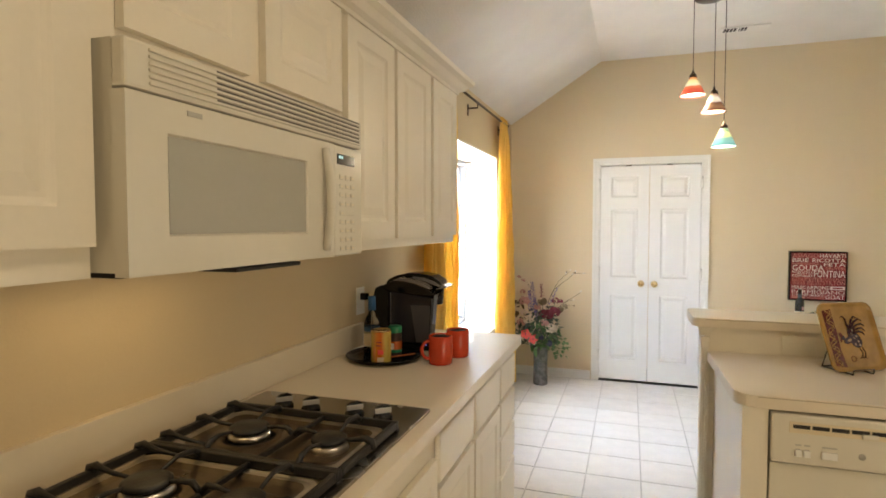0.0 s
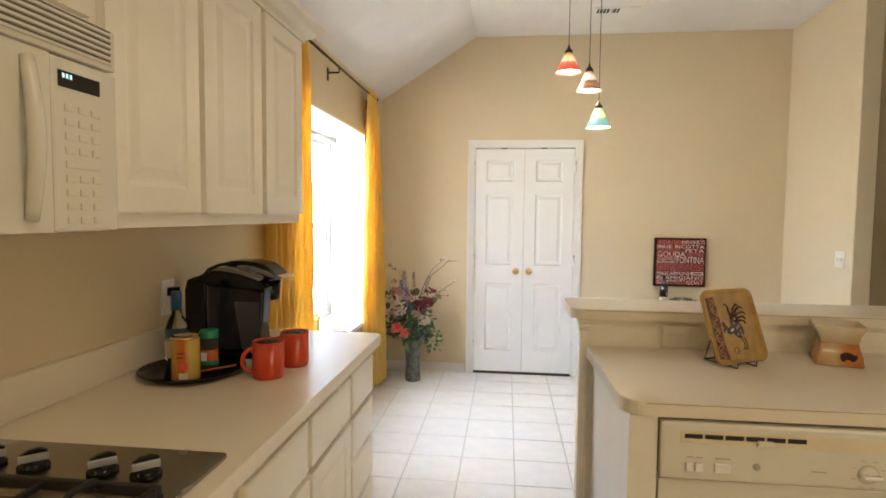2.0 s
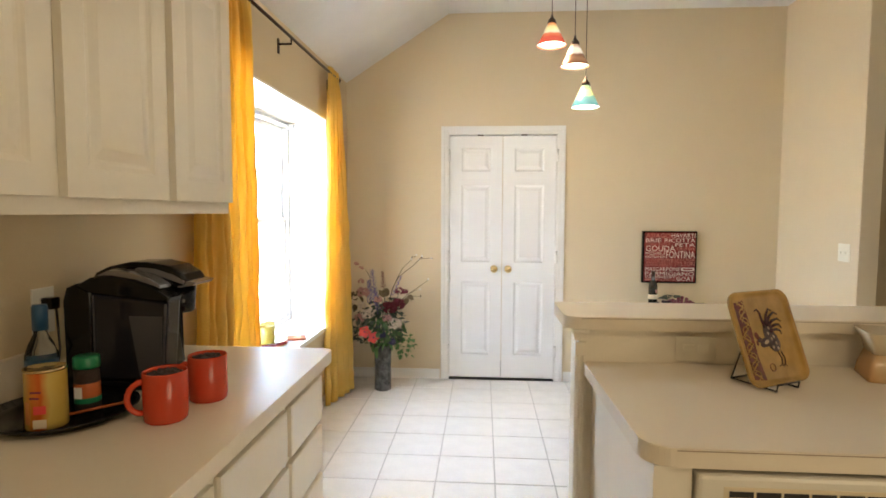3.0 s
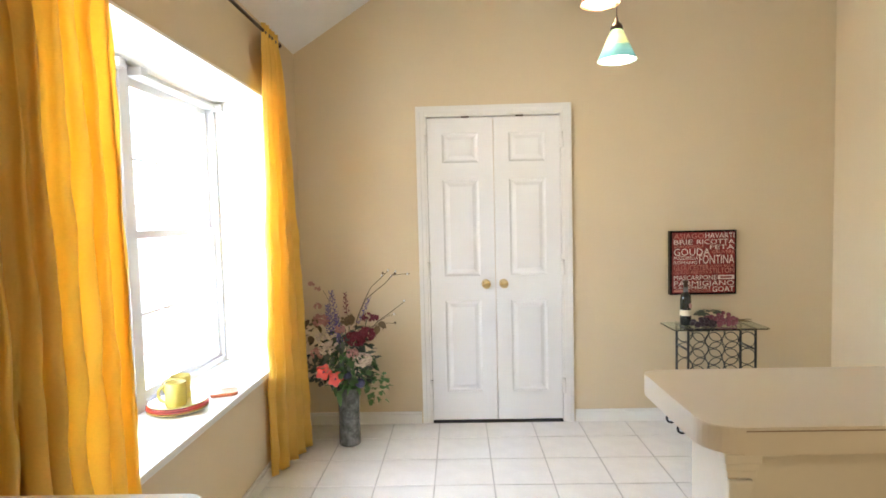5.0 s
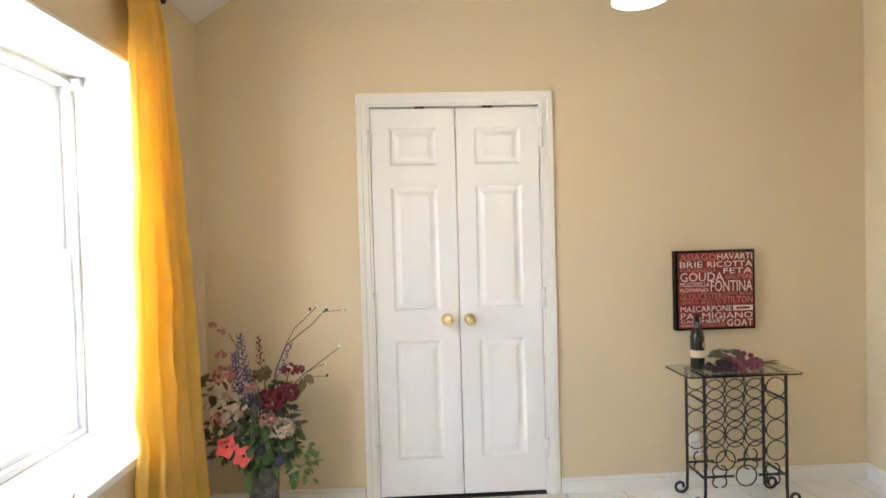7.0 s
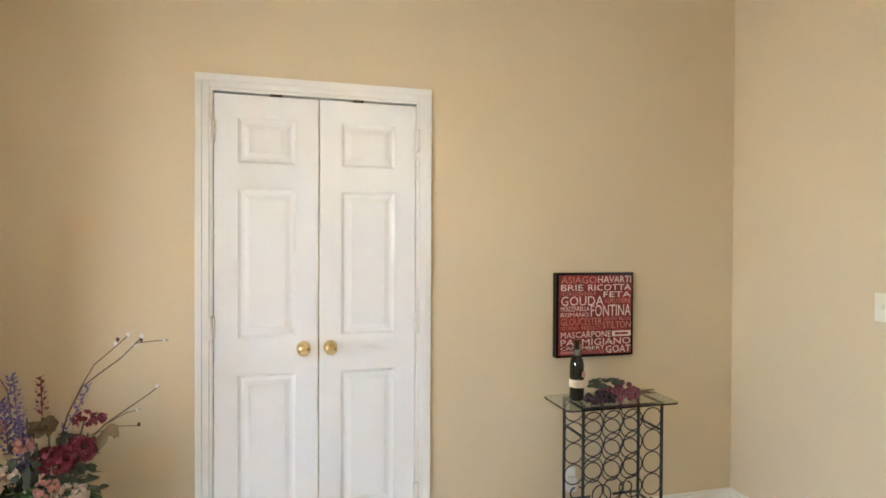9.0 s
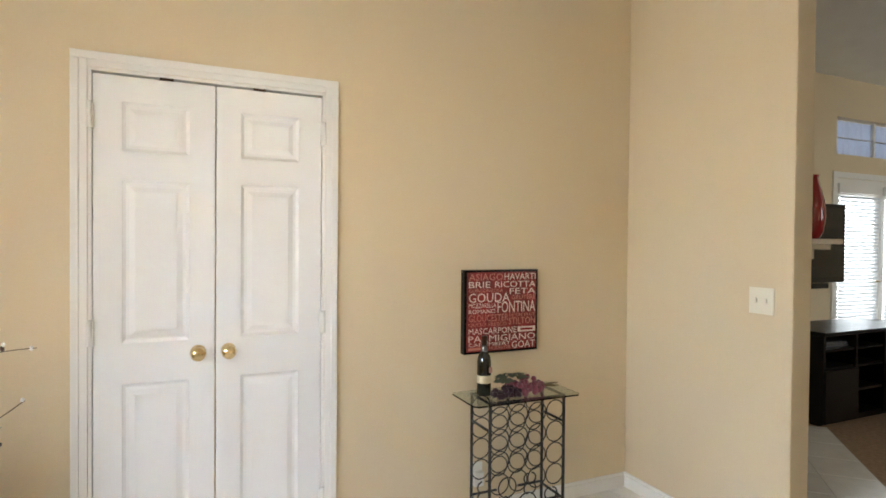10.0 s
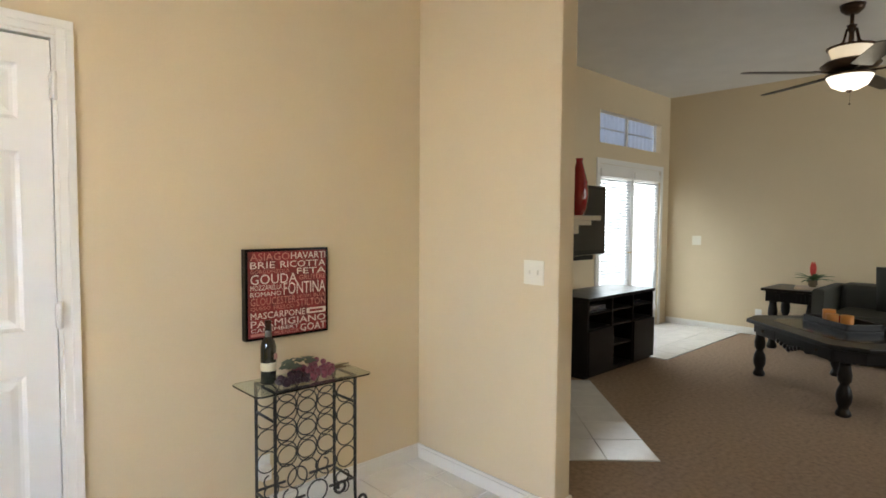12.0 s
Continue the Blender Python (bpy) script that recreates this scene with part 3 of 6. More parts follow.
M_MARBLE = material("mottled_grey_vase", (0.10, 0.105, 0.105), 0.10, vary=0.75, scale=22, fine=70, bump=0.03, coat=0.6)
M_GRAPE = material("red_grape", (0.23, 0.065, 0.095), 0.3, vary=0.35, scale=30, bump=0.0)
M_GRAPED = material("dark_grape", (0.03, 0.012, 0.025), 0.35, vary=0.3, bump=0.0)
M_BOTTLE = material("dark_bottle_glass", (0.008, 0.01, 0.007), 0.06, vary=0.1, bump=0.0, coat=0.5)
M_LABEL = material("cream_label", (0.70, 0.60, 0.42), 0.6, vary=0.05, bump=0.0)
M_CRIM = material("crimson_print", (0.19, 0.013, 0.011), 0.5, vary=0.5, scale=14, fine=60, bump=0.05)
M_LETTER = material("pale_letters", (0.72, 0.60, 0.52), 0.6, vary=0.2, scale=20, bump=0.0)
M_LETTER2 = material("rose_letters", (0.50, 0.20, 0.15), 0.6, vary=0.2, scale=20, bump=0.0)
M_PLATE = material("golden_glaze", (0.42, 0.25, 0.065), 0.12, vary=0.3, scale=9, fine=40, bump=0.02, coat=0.4)
M_PLATEB = material("rust_border", (0.13, 0.028, 0.014), 0.15, vary=0.3, scale=30, bump=0.0, coat=0.4)
M_INK = material("dark_plum_ink", (0.05, 0.012, 0.015), 0.2, vary=0.2, bump=0.0, coat=0.4)
M_PALE = material("pale_ink", (0.42, 0.33, 0.22), 0.2, bump=0.0)
M_WHITE = material("white_plastic", (0.80, 0.79, 0.75), 0.3, vary=0.01, bump=0.0)
M_CREAMPL = material("cream_plastic", (0.80, 0.75, 0.62), 0.35, vary=0.01, bump=0.0)
M_GREY = material("grey_print", (0.42, 0.40, 0.36), 0.5, bump=0.0)
M_SILVER = material("silver_plastic", (0.30, 0.30, 0.32), 0.2, metal=0.7, bump=0.0)
M_SILVERD = material("dull_inner_plastic", (0.065, 0.065, 0.075), 0.3, bump=0.0)
M_GRIP = material("satin_silver_grip", (0.42, 0.41, 0.39), 0.3, metal=0.35, bump=0.0)
# brown that paints the shadow between the microwave's vent slats
M_SLOT = material("painted_slot_shade", (0.10, 0.085, 0.07), 0.6, bump=0.0)
M_SMOKE = material("smoked_reservoir", (0.016, 0.016, 0.022), 0.07, vary=0.2, bump=0.0, spec=0.4)
M_COFFEE = material("coffee_beans", (0.03, 0.015, 0.01), 0.6, vary=0.5, scale=200, fine=300, bump=1.0)
M_GREENLID = material("green_plastic", (0.01, 0.20, 0.09), 0.3, bump=0.0)
M_BLUECAP = material("blue_cap", (0.02, 0.08, 0.17), 0.4, bump=0.0)
M_ORANGE = material("amber_wax", (0.60, 0.24, 0.05), 0.4, vary=0.1, bump=0.0)
M_TERRA = material("terracotta_glaze", (0.50, 0.13, 0.04), 0.25, vary=0.1, bump=0.0)
M_TV = material("black_screen", (0.006, 0.006, 0.007), 0.12, bump=0.0)
M_REDV = material("red_glass_vase", (0.30, 0.008, 0.01), 0.1, bump=0.0, coat=0.8)
M_BLIND = cloth("white_blind_slat", (0.72, 0.74, 0.76), (0.7, 0.73, 0.76), 0.16)
M_SHEER = cloth("grey_sheer_blind", (0.35, 0.37, 0.42), (0.55, 0.60, 0.68), 0.35)
M_FIRE = material("stone_surround", (0.55, 0.50, 0.42), 0.6, vary=0.12, bump=0.1)
M_GLOW = emitter("lamp_glass", (1.0, 0.80, 0.50), 0.02)
M_BULB = emitter("pendant_opal", (1.0, 0.93, 0.80), 0.05)
# glow that imitates a blue LED's reflection on the coffee maker
M_BLUELED = emitter("blue_led_reflection", (0.15, 0.15, 1.0), 0.03)
M_LCD = emitter("display_digits", (0.2, 0.8, 0.8), 0.02)

# ---- curtains ----
def curtain(name, label, top, bottom, folds, seed, x_top, x_bot, amp, lean=0.0):
    """A hanging cloth: (y0, y1) at the rod and at the floor."""
    rng = random.Random(seed)
    nu, nv = folds * 16, 64
    phase = [rng.uniform(-0.8, 0.8) for _ in range(folds + 2)]
    size = [rng.uniform(0.55, 1.25) for _ in range(folds + 2)]
    bm = bmesh.new()
    grid = []
    for j in range(nv + 1):
        v = j / nv
        z = 2.372 - v * (2.372 - 0.02)
        row = []
        open_up = min(1.0, (v / 0.5)) ** 0.7
        for i in range(nu + 1):
            u = i / nu
            k = u * folds
            a, f = int(k), k - int(k)
            ph = phase[a] * (1 - f) + phase[a + 1] * f
            sz = size[a] * (1 - f) + size[a + 1] * f
            wave = math.sin(2 * math.pi * k + ph + 0.5 * math.sin(2.2 * v + a))
            pinch = math.exp(-((v - 0.03) / 0.015) ** 2) * 0.5
            e = v ** 0.75
            y0, y1 = top[0] + (bottom[0] - top[0]) * e, top[1] + (bottom[1] - top[1]) * e
            y = y0 + (y1 - y0) * (u + 0.012 * math.sin(4 * math.pi * k + 5 * v))
            x = x_top + (x_bot - x_top) * v + lean * (u - 0.5) * e + amp * sz * (0.55 + 0.45 * open_up) * (1 - pinch) * wave + 0.006 * noise.noise(Vector((y * 9, z * 3, seed))) + 0.016 * v ** 0.3 * noise.noise(Vector((y * 14 + z * 3, z * 5.5, seed + 3))) + 0.003 * noise.noise(Vector((y * 34, z * 13 - y * 20, seed + 7)))
            row.append(bm.verts.new((x, y, z)))
        grid.append(row)
    for a, b in zip(grid, grid[1:]):
        for i in range(nu):
            bm.faces.new((a[i], a[i + 1], b[i + 1], b[i])).smooth = True
    ob = thing(name, (x_top, sum(top) / 2, 2.33), label, "curtain", "curtains of the window")
    panel = part("panel", bm, M_CURTAIN, ob)
    sol = panel.modifiers.new("thickness", "SOLIDIFY")
    sol.thickness = 0.002
    return ob


rod = thing("curtain_rod", (0.12, 4.0, 2.335), "thin dark bronze curtain rod on brackets above the window", "curtain rod")
part("rod", tube([(0.12, 2.99, 2.335), (0.12, 5.18, 2.335)], 0.0085, 10), M_BRONZE, rod)
part("finial", lathe([(0.004, 0), (0.009, 0.005), (0.008, 0.012), (0.015, 0.024), (0.012, 0.036), (0, 0.044)], 14, m=pose(0.12, 5.18, 2.335, -90)), M_BRONZE, rod)
for y in (3.06, 4.20, 5.16):
    g = tube([(XW, y, 2.30), (0.12, y, 2.30), (0.12, y, 2.325)], 0.006, 8)
    box(XW, XW + 0.006, y - 0.012, y + 0.012, 2.25, 2.33, g, 0.002)
    part("bracket", g, M_BRONZE, rod)
curtain("curtain", "golden yellow satin curtain gathered at the top beside the cabinets", (3.14, 3.66), (3.12, 3.70), 8, 3, 0.12, 0.13, 0.030)
curtain("curtain", "golden yellow satin curtain that flares to the floor beside the flowers", (4.945, 5.17), (4.95, 5.405), 5, 8, 0.12, 0.12, 0.032, 0.10)

# ---- pendant lamps ----
canopy = thing("pendant_canopy", (1.62, 4.40, FLAT), "round bronze ceiling canopy of three pendant lamps", "ceiling lamp")
part("plate", lathe([(0, -0.03), (0.09, -0.028), (0.10, -0.012), (0.10, 0)], 28, m=pose(1.64, 4.40, FLAT - 0.001)), M_BRONZE, canopy)
PENDANTS = (
    (1.543, 4.385, 2.321, 0.080, "red", [(0.0, (0.62, 0.09, 0.05)), (0.03, (0.66, 0.10, 0.05)), (0.052, (0.72, 0.20, 0.08)), (0.062, (0.90, 0.78, 0.50)), (0.092, (0.88, 0.74, 0.32)), (0.108, (0.75, 0.30, 0.10)), (0.13, (0.6, 0.12, 0.05))]),
    (1.672, 4.385, 2.203, 0.079, "brown and white", [(0.0, (0.22, 0.10, 0.05)), (0.03, (0.34, 0.18, 0.09)), (0.055, (0.20, 0.09, 0.05)), (0.065, (0.90, 0.80, 0.64)), (0.09, (0.90, 0.82, 0.68)), (0.11, (0.5, 0.30, 0.18)), (0.13, (0.3, 0.15, 0.08))]),
    (1.733, 4.375, 1.976, 0.076, "green and yellow", [(0.0, (0.16, 0.42, 0.42)), (0.03, (0.22, 0.50, 0.48)), (0.052, (0.25, 0.52, 0.40)), (0.06, (0.78, 0.82, 0.36)), (0.085, (0.82, 0.85, 0.40)), (0.10, (0.40, 0.62, 0.28)), (0.13, (0.55, 0.70, 0.5))]))
for x, y, z, r, word, stops in PENDANTS:
    u = thing("pendant_lamp", (x, y, z), f"lit pendant lamp with a {word} banded glass shade", "pendant lamp", "pendant lamps over the dining area")
    part("cord", tube([(x, y, z + 0.165), (x, y, FLAT - 0.02)], 0.0022, 6), M_BRONZE, u)
    m = banded(word.replace(" ", "_") + "_shade_glass", 2, stops, 0.15, 0.02)
    part("shade", lathe([(r, 0), (r * 0.985, 0.004), (0.020, 0.124), (0.017, 0.124), (r - 0.005, 0.004), (r - 0.003, 0)], 32, caps=False), m, u, here=True)
    part("cap", lathe([(0.026, 0.118), (0.022, 0.136), (0.009, 0.150), (0.005, 0.17)], 18), M_BRONZE, u, here=True)
    part("diffuser", lathe([(0, 0.008), (r - 0.006, 0.006)], 28, caps=False), M_BULB, u, "glowing white opal disc", here=True)
    lamp("pendant_bulb", "POINT", 0.12, pose(x, y, z - 0.02), (1, 0.80, 0.55), shadow_soft_size=0.03)

# ---- ceiling vent ----
vent = thing("ceiling_vent", (1.97, 5.17, FLAT), "white ceiling air register with dark open louvres", "vent")
g = box(1.80, 2.14, 5.11, 5.13, FLAT - 0.008, FLAT - 0.001)
box(1.80, 2.14, 5.23, 5.25, FLAT - 0.008, FLAT - 0.001, g)
box(1.80, 1.825, 5.13, 5.23, FLAT - 0.008, FLAT - 0.001, g)
box(1.99, 2.14, 5.13, 5.23, FLAT - 0.008, FLAT - 0.001, g)
part("frame", g, M_TRIM, vent)
part("backing", box(1.825, 1.99, 5.13, 5.23, FLAT - 0.003, FLAT - 0.001), M_DARK, vent)
for k in range(6):
    x = 1.842 + k * 0.025
    part("slat", box(x, x + 0.004 + (0.012 if k == 3 else 0), 5.13, 5.23, FLAT - 0.010, FLAT - 0.0035), M_TRIM, vent)

# ---- microwave ----
MX, MY0, MY1, MZ0, MZ1 = 0.44, 0.965, 1.745, 1.385, 1.755
mw = thing("microwave", (0.2, 1.35, MZ0), "cream microwave with a grey window and a curved handle", "microwave")
part("body", box(XW, MX - 0.03, MY0 + 0.004, MY1 - 0.004, MZ0 + 0.006, MZ1), M_APPL, mw)
g = box(MX - 0.028, MX, MY0, MY1, 1.678, MZ1 - 0.001, bevel=0.006)
part("vent_panel", g, M_APPL, mw, "slatted vent grille panel")
for k in range(6):
    z = 1.688 + k * 0.0105
    part("vent_slat", box(MX - 0.004, MX + 0.004, MY0 + 0.045, MY1 - 0.012, z, z + 0.0055, bevel=0.002), M_APPL, mw)
    # brown strip on the closed panel, painted shade between two slats
    part("vent_slot_shade", box(MX - 0.002, MX + 0.0008, MY0 + 0.20, MY1 - 0.014, z + 0.0062, z + 0.0096), M_SLOT, mw)
g = panelled(MY1 - 0.155 - MY0, 1.674 - MZ0, 0.028, [(0.081, 0.502, 0.061, 0.233)], [(0.002, 0.002), (0.004, 0.005)], 0.006)
door = part("door", face_east(g, MX, MY0, MZ0), M_APPL, mw)
part("door_window", box(MX - 0.0052, MX - 0.003, MY0 + 0.0855, MY0 + 0.4975, MZ0 + 0.0655, MZ0 + 0.2285), M_APPD, door, "grey screened glass window")
part("badge", box(MX, MX + 0.0015, MY0 + 0.125, MY0 + 0.160, MZ0 + 0.269, MZ0 + 0.278, bevel=0.0005), M_GREY, door)
pts = [(MX + 0.004 + 0.024 * math.sin(math.pi * k / 12), MY0 + 0.578 - 0.012 * math.sin(math.pi * k / 12), 1.405 + 0.25 * k / 12) for k in range(13)]
part("handle", tube(pts, [0.013 - 0.003 * abs(k - 6) / 6 for k in range(13)], 12), M_APPL, door)
g = box(MX - 0.028, MX, MY1 - 0.153, MY1, MZ0, 1.674, bevel=0.006)
control = part("control_panel", g, M_APPL, mw)
part("display", box(MX, MX + 0.0015, 1.606, 1.700, 1.625, 1.652), M_TV, control)
for k, y in enumerate((1.614, 1.622, 1.630)):
    part("digit", box(MX + 0.0015, MX + 0.0022, y, y + 0.005, 1.640, 1.648), M_LCD, control)
for r in range(9):
    z = 1.598 - r * 0.0235
    for c in range(3):
        if r in (4,) and c:
            continue
        y = 1.618 + c * 0.030
        g = box(MX, MX + 0.0025, y, y + (0.078 if r == 4 else 0.020), z - 0.012, z, bevel=0.001)
        part("button", g, M_APPL, control)
        part("button_mark", box(MX + 0.0025, MX + 0.003, y + 0.004, y + 0.015, z - 0.008, z - 0.005), M_LABEL, control)
part("underside", box(0.08, MX - 0.04, MY0 + 0.02, MY1 - 0.30, MZ0 - 0.004, MZ0 + 0.006), M_DARK, mw)
part("filter", box(0.16, MX - 0.02, MY0 + 0.27, MY1 - 0.28, MZ0 - 0.014, MZ0 - 0.0045, bevel=0.003), M_IRON, mw)

# ---- cooktop ----
CT = COUNTER + 0.0005
cook = thing("cooktop", (0.34, 1.36, CT), "stainless gas cooktop with black cast iron grates", "cooktop")
GX0, GX1, GXM = 0.135, 0.610, 0.408
part("plate", prism(rounded(0.092, 0.640, 0.93, 1.775, (0.015,) * 4, 4), CT, CT + 0.008, bevel=0.003), M_STEEL, cook)


def rim_well(x0, x1, y0, y1, z):
    """A shallow pan with a raised, ridged lip round it."""
    bm = bmesh.new()
    rings = []
    for inset, up in ((0, 0), (0.004, 0.007), (0.009, 0.008), (0.013, 0.004), (0.018, 0.0075), (0.024, 0.0065), (0.040, 0.0012)):
        rings.append([bm.verts.new((x, y, z + up)) for x, y in rounded(x0 + inset, x1 - inset, y0 + inset, y1 - inset, (0.030,) * 4, 5)])
    for p, q in zip(rings, rings[1:]):
        for i in range(len(p)):
            bm.faces.new((p[i], p[(i + 1) % len(p)], q[(i + 1) % len(q)], q[i])).smooth = True
    bm.faces.new(rings[-1]).material_index = 1
    for f in bm.faces:
        if all(v.co.z < z + 0.0066 for v in f.verts) and len(f.verts) == 4 and min(v.co.z for v in f.verts) < z + 0.0013 and f.calc_center_median().z > z + 0.003:
            f.material_index = 1
    return bm


for y0, y1 in ((1.298, 1.588), (0.992, 1.286)):
    gr = bmesh.new()
    zt = CT + 0.040
    cy = (y0 + y1) / 2
    part("burner_well", rim_well(GX0 + 0.012, GX1 - 0.012, y0 + 0.010, y1 - 0.010, CT + 0.0081), [M_CHROME, M_PAN], cook, "bright-rimmed browned metal pan under the burners")
    for a, b in (((GX0, y0), (GX1, y0)), ((GX1, y0), (GX1, y1)), ((GX1, y1), (GX0, y1)), ((GX0, y1), (GX0, y0))):
        xx, yy = sorted((a[0], b[0])), sorted((a[1], b[1]))
        side = xx[0] == xx[1]
        box(xx[0] - 0.0065, xx[1] + 0.0065, yy[0] - 0.0065 + (0.0132 if side else 0), yy[1] + 0.0065 - (0.0132 if side else 0), zt - 0.028, zt - 0.009, gr, 0.003)
    box(GXM - 0.005, GXM + 0.005, y0 + 0.006, y1 - 0.006, zt - 0.025, zt - 0.013, gr, 0.003)

    def finger(x, y, dx, dy, reach):
        """A bar that humps up over the rim and runs in towards the burner."""
        steps = ((-0.010, -0.016), (-0.004, 0.0), (0.012, 0.006), (0.030, 0.002), (0.055, -0.003), (reach, -0.008))
        tube([(x + dx * q, y + dy * q, zt - 0.006 + h) for q, h in steps], [0.008, 0.0095, 0.0085, 0.0064, 0.0052, 0.0038], 7, gr)

    for y, q in ((y0 + 0.030, 0.115), (cy, 0.125), (y1 - 0.030, 0.115)):
        finger(GX0, y, 1, 0.0, q)
    finger(GX1, cy, -1, 0.0, 0.095)
    for cx in (0.275, 0.512):
        for s in (-1, 1):
            tube([(cx, cy + s * (y1 - cy), zt - 0.018), (cx, cy + s * 0.128, zt - 0.002), (cx - 0.006, cy + s * 0.09, zt), (cx + 0.004, cy + s * 0.03, zt - 0.008)], [0.007, 0.0072, 0.0055, 0.0036], 7, gr)
    for s in (-1, 1):
        tube([(GXM, cy, zt - 0.017), (GXM + s * 0.018, cy, zt + 0.001), (GXM + s * 0.045, cy, zt), (GXM + s * 0.085, cy, zt - 0.008)], [0.0065, 0.007, 0.0052, 0.0034], 7, gr)
    for x, y in ((GX0, y0), (GX1, y0), (GX0, y1), (GX1, y1)):
        box(x - 0.008, x + 0.008, y - 0.008, y + 0.008, CT + 0.0082, zt - 0.0255, gr, 0.002)
    part("grate", gr, M_IRON, cook, "black cast iron grate")
    for cx, r in ((0.292, 0.044), (0.512, 0.038)):
        m = pose(cx, cy - 0.012, CT + 0.0094)
        part("drip_bowl", lathe([(0.078, 0.0002), (0.070, 0.003), (0.052, 0.001), (r + 0.010, 0.001)], 28, m=m, caps=False), M_PAN, cook, "polished metal burner bowl")
        part("burner_ring", lathe([(r + 0.008, 0), (r + 0.005, 0.012), (r - 0.004, 0.017)], 28, m=m), M_CHROME, cook)
        part("burner_cap", lathe([(r - 0.002, 0.0172), (r + 0.003, 0.020), (r + 0.003, 0.027), (r - 0.004, 0.031), (0, 0.032)], 28, m=m), M_IRON, cook, "black burner cap")
for x in (0.232, 0.320, 0.457, 0.541):
    m = pose(x, 1.662, CT + 0.0082)
    knob = part("knob", lathe([(0.026, 0), (0.0265, 0.005), (0.022, 0.010), (0.019, 0.014)], 20, m=m), M_BLACK, cook, "black knob with a steel grip")
    turned = m @ pose(0, 0, 0, 0, 0, 42)
    part("grip", merge(bmesh.new(), box(-0.023, 0.023, -0.0075, -0.0035, 0.0142, 0.028, bevel=0.0015), turned), M_GRIP, knob, "silver finger grip")
    part("fin", merge(bmesh.new(), extrude_y([(-0.021, 0.0142), (0.021, 0.0142), (0.022, 0.030), (0.010, 0.036), (-0.008, 0.034), (-0.020, 0.028)], -0.0033, 0.0085, 0.002), turned), M_BLACK, knob, "black fin behind the grip")

# ---- coffee corner ----
Z = COUNTER + 0.0005
tray = thing("tray", (0.250, 2.305, Z), "round black lacquered serving tray with a low rim", "tray")
part("dish", lathe([(0, 0.0), (0.12, 0.0), (0.146, 0.016), (0.150, 0.017), (0.148, 0.020), (0.118, 0.006), (0, 0.006)], 40), M_BLACK, tray, here=True)
tz = Z + 0.0062


def beans(r, z):
    """A mound of small beans inside a rim."""
    bm, pick = bmesh.new(), random.Random(6)
    lathe([(0, z + 0.002), (r * 0.6, z), (r, z - 0.006)], 20, bm, caps=False)
    for k in range(60):
        a, q = pick.uniform(0, 6.283), r * pick.random() ** 0.5 * 0.92
        own = bmesh.new()
        bmesh.ops.create_icosphere(own, subdivisions=1, radius=0.0048)
        merge(bm, own, pose(q * math.cos(a), q * math.sin(a), z + 0.003 - 0.006 * q / r, 0, pick.uniform(-30, 30), pick.uniform(0, 180)) @ Matrix.Diagonal((1.3, 0.85, 0.6, 1)))
    return bm


def cup(name, x, y, z, r, h, mat, label, handle_angle, fill=None, group=""):
    u = thing(name, pose(x, y, z, 0, 0, handle_angle), label, "mug", group)
    part("bowl", lathe([(0, 0), (r * 0.9, 0), (r * 0.97, 0.004), (r, 0.02), (r, h - 0.002), (r - 0.0015, h), (r - 0.004, h - 0.003), (r - 0.0045, 0.01), (0, 0.006)], 32), mat, u, here=True)
    pts = [(r - 0.002 + 0.030 * math.sin(math.pi * k / 10), 0, h * 0.5 - 0.034 * math.cos(math.pi * k / 10)) for k in range(11)]
    part("handle", tube(pts, 0.0062, 10), mat, u, here=True)
    if fill:
        part("filling", beans(r - 0.006, h - 0.004), fill, u, "dark roasted coffee beans", here=True)
    return u


cup("mug", 0.487, 2.302, Z, 0.0455, 0.108, M_REDCUP, "glossy red mug filled with coffee beans on the worktop", 215, M_COFFEE, "red mugs on the worktop")
cup("mug", 0.513, 2.437, Z, 0.0445, 0.108, M_REDCUP, "glossy red mug filled with coffee beans beside the coffee maker", 195, M_COFFEE, "red mugs on the worktop")

can = thing("coffee_tin", (0.272, 2.232, tz), "yellow and orange printed coffee mix tin", "tin")
M_TIN = banded("tin_print", 0, [(-0.045, (0.60, 0.42, 0.08)), (-0.02, (0.62, 0.46, 0.12)), (0.0, (0.62, 0.20, 0.03)), (0.015, (0.58, 0.12, 0.02)), (0.028, (0.62, 0.45, 0.12)), (0.045, (0.6, 0.4, 0.08))])
part("wall", lathe([(0.0365, 0), (0.038, 0.003), (0.038, 0.117), (0.0385, 0.118)], 32, caps=True), M_TIN, can, here=True)
part("rim", lathe([(0.039, 0.1182), (0.039, 0.123), (0.036, 0.1235), (0.036, 0.1205), (0, 0.1205)], 32), M_BRASS, can, here=True)
for x0, x1, z0, z1, m, word in ((0.004, 0.026, 0.035, 0.052, M_RED, "red printed badge"), (0.002, 0.026, 0.006, 0.024, M_LABEL, "pale printed band"), (-0.004, 0.014, 0.066, 0.070, M_BURG, "dark bar of unread print"), (-0.002, 0.018, 0.078, 0.082, M_BURG, "dark bar of unread print"), (-0.020, -0.006, 0.014, 0.060, M_ORANGE, "orange drink picture")):
    turn = math.atan2((x0 + x1) / 2, 0.0385)
    w = (x1 - x0) / 2
    part("print", merge(None, box(-w, w, -0.0010, 0.0, z0, z1, bevel=0.0004)), m, can, word, here=True, at=pose(0.0372 * math.sin(turn), -0.0372 * math.cos(turn), 0, 0, 0, math.degrees(turn)))
jar = thing("jar", (0.286, 2.333, tz), "small glass coffee jar with a green lid and a red label", "jar")
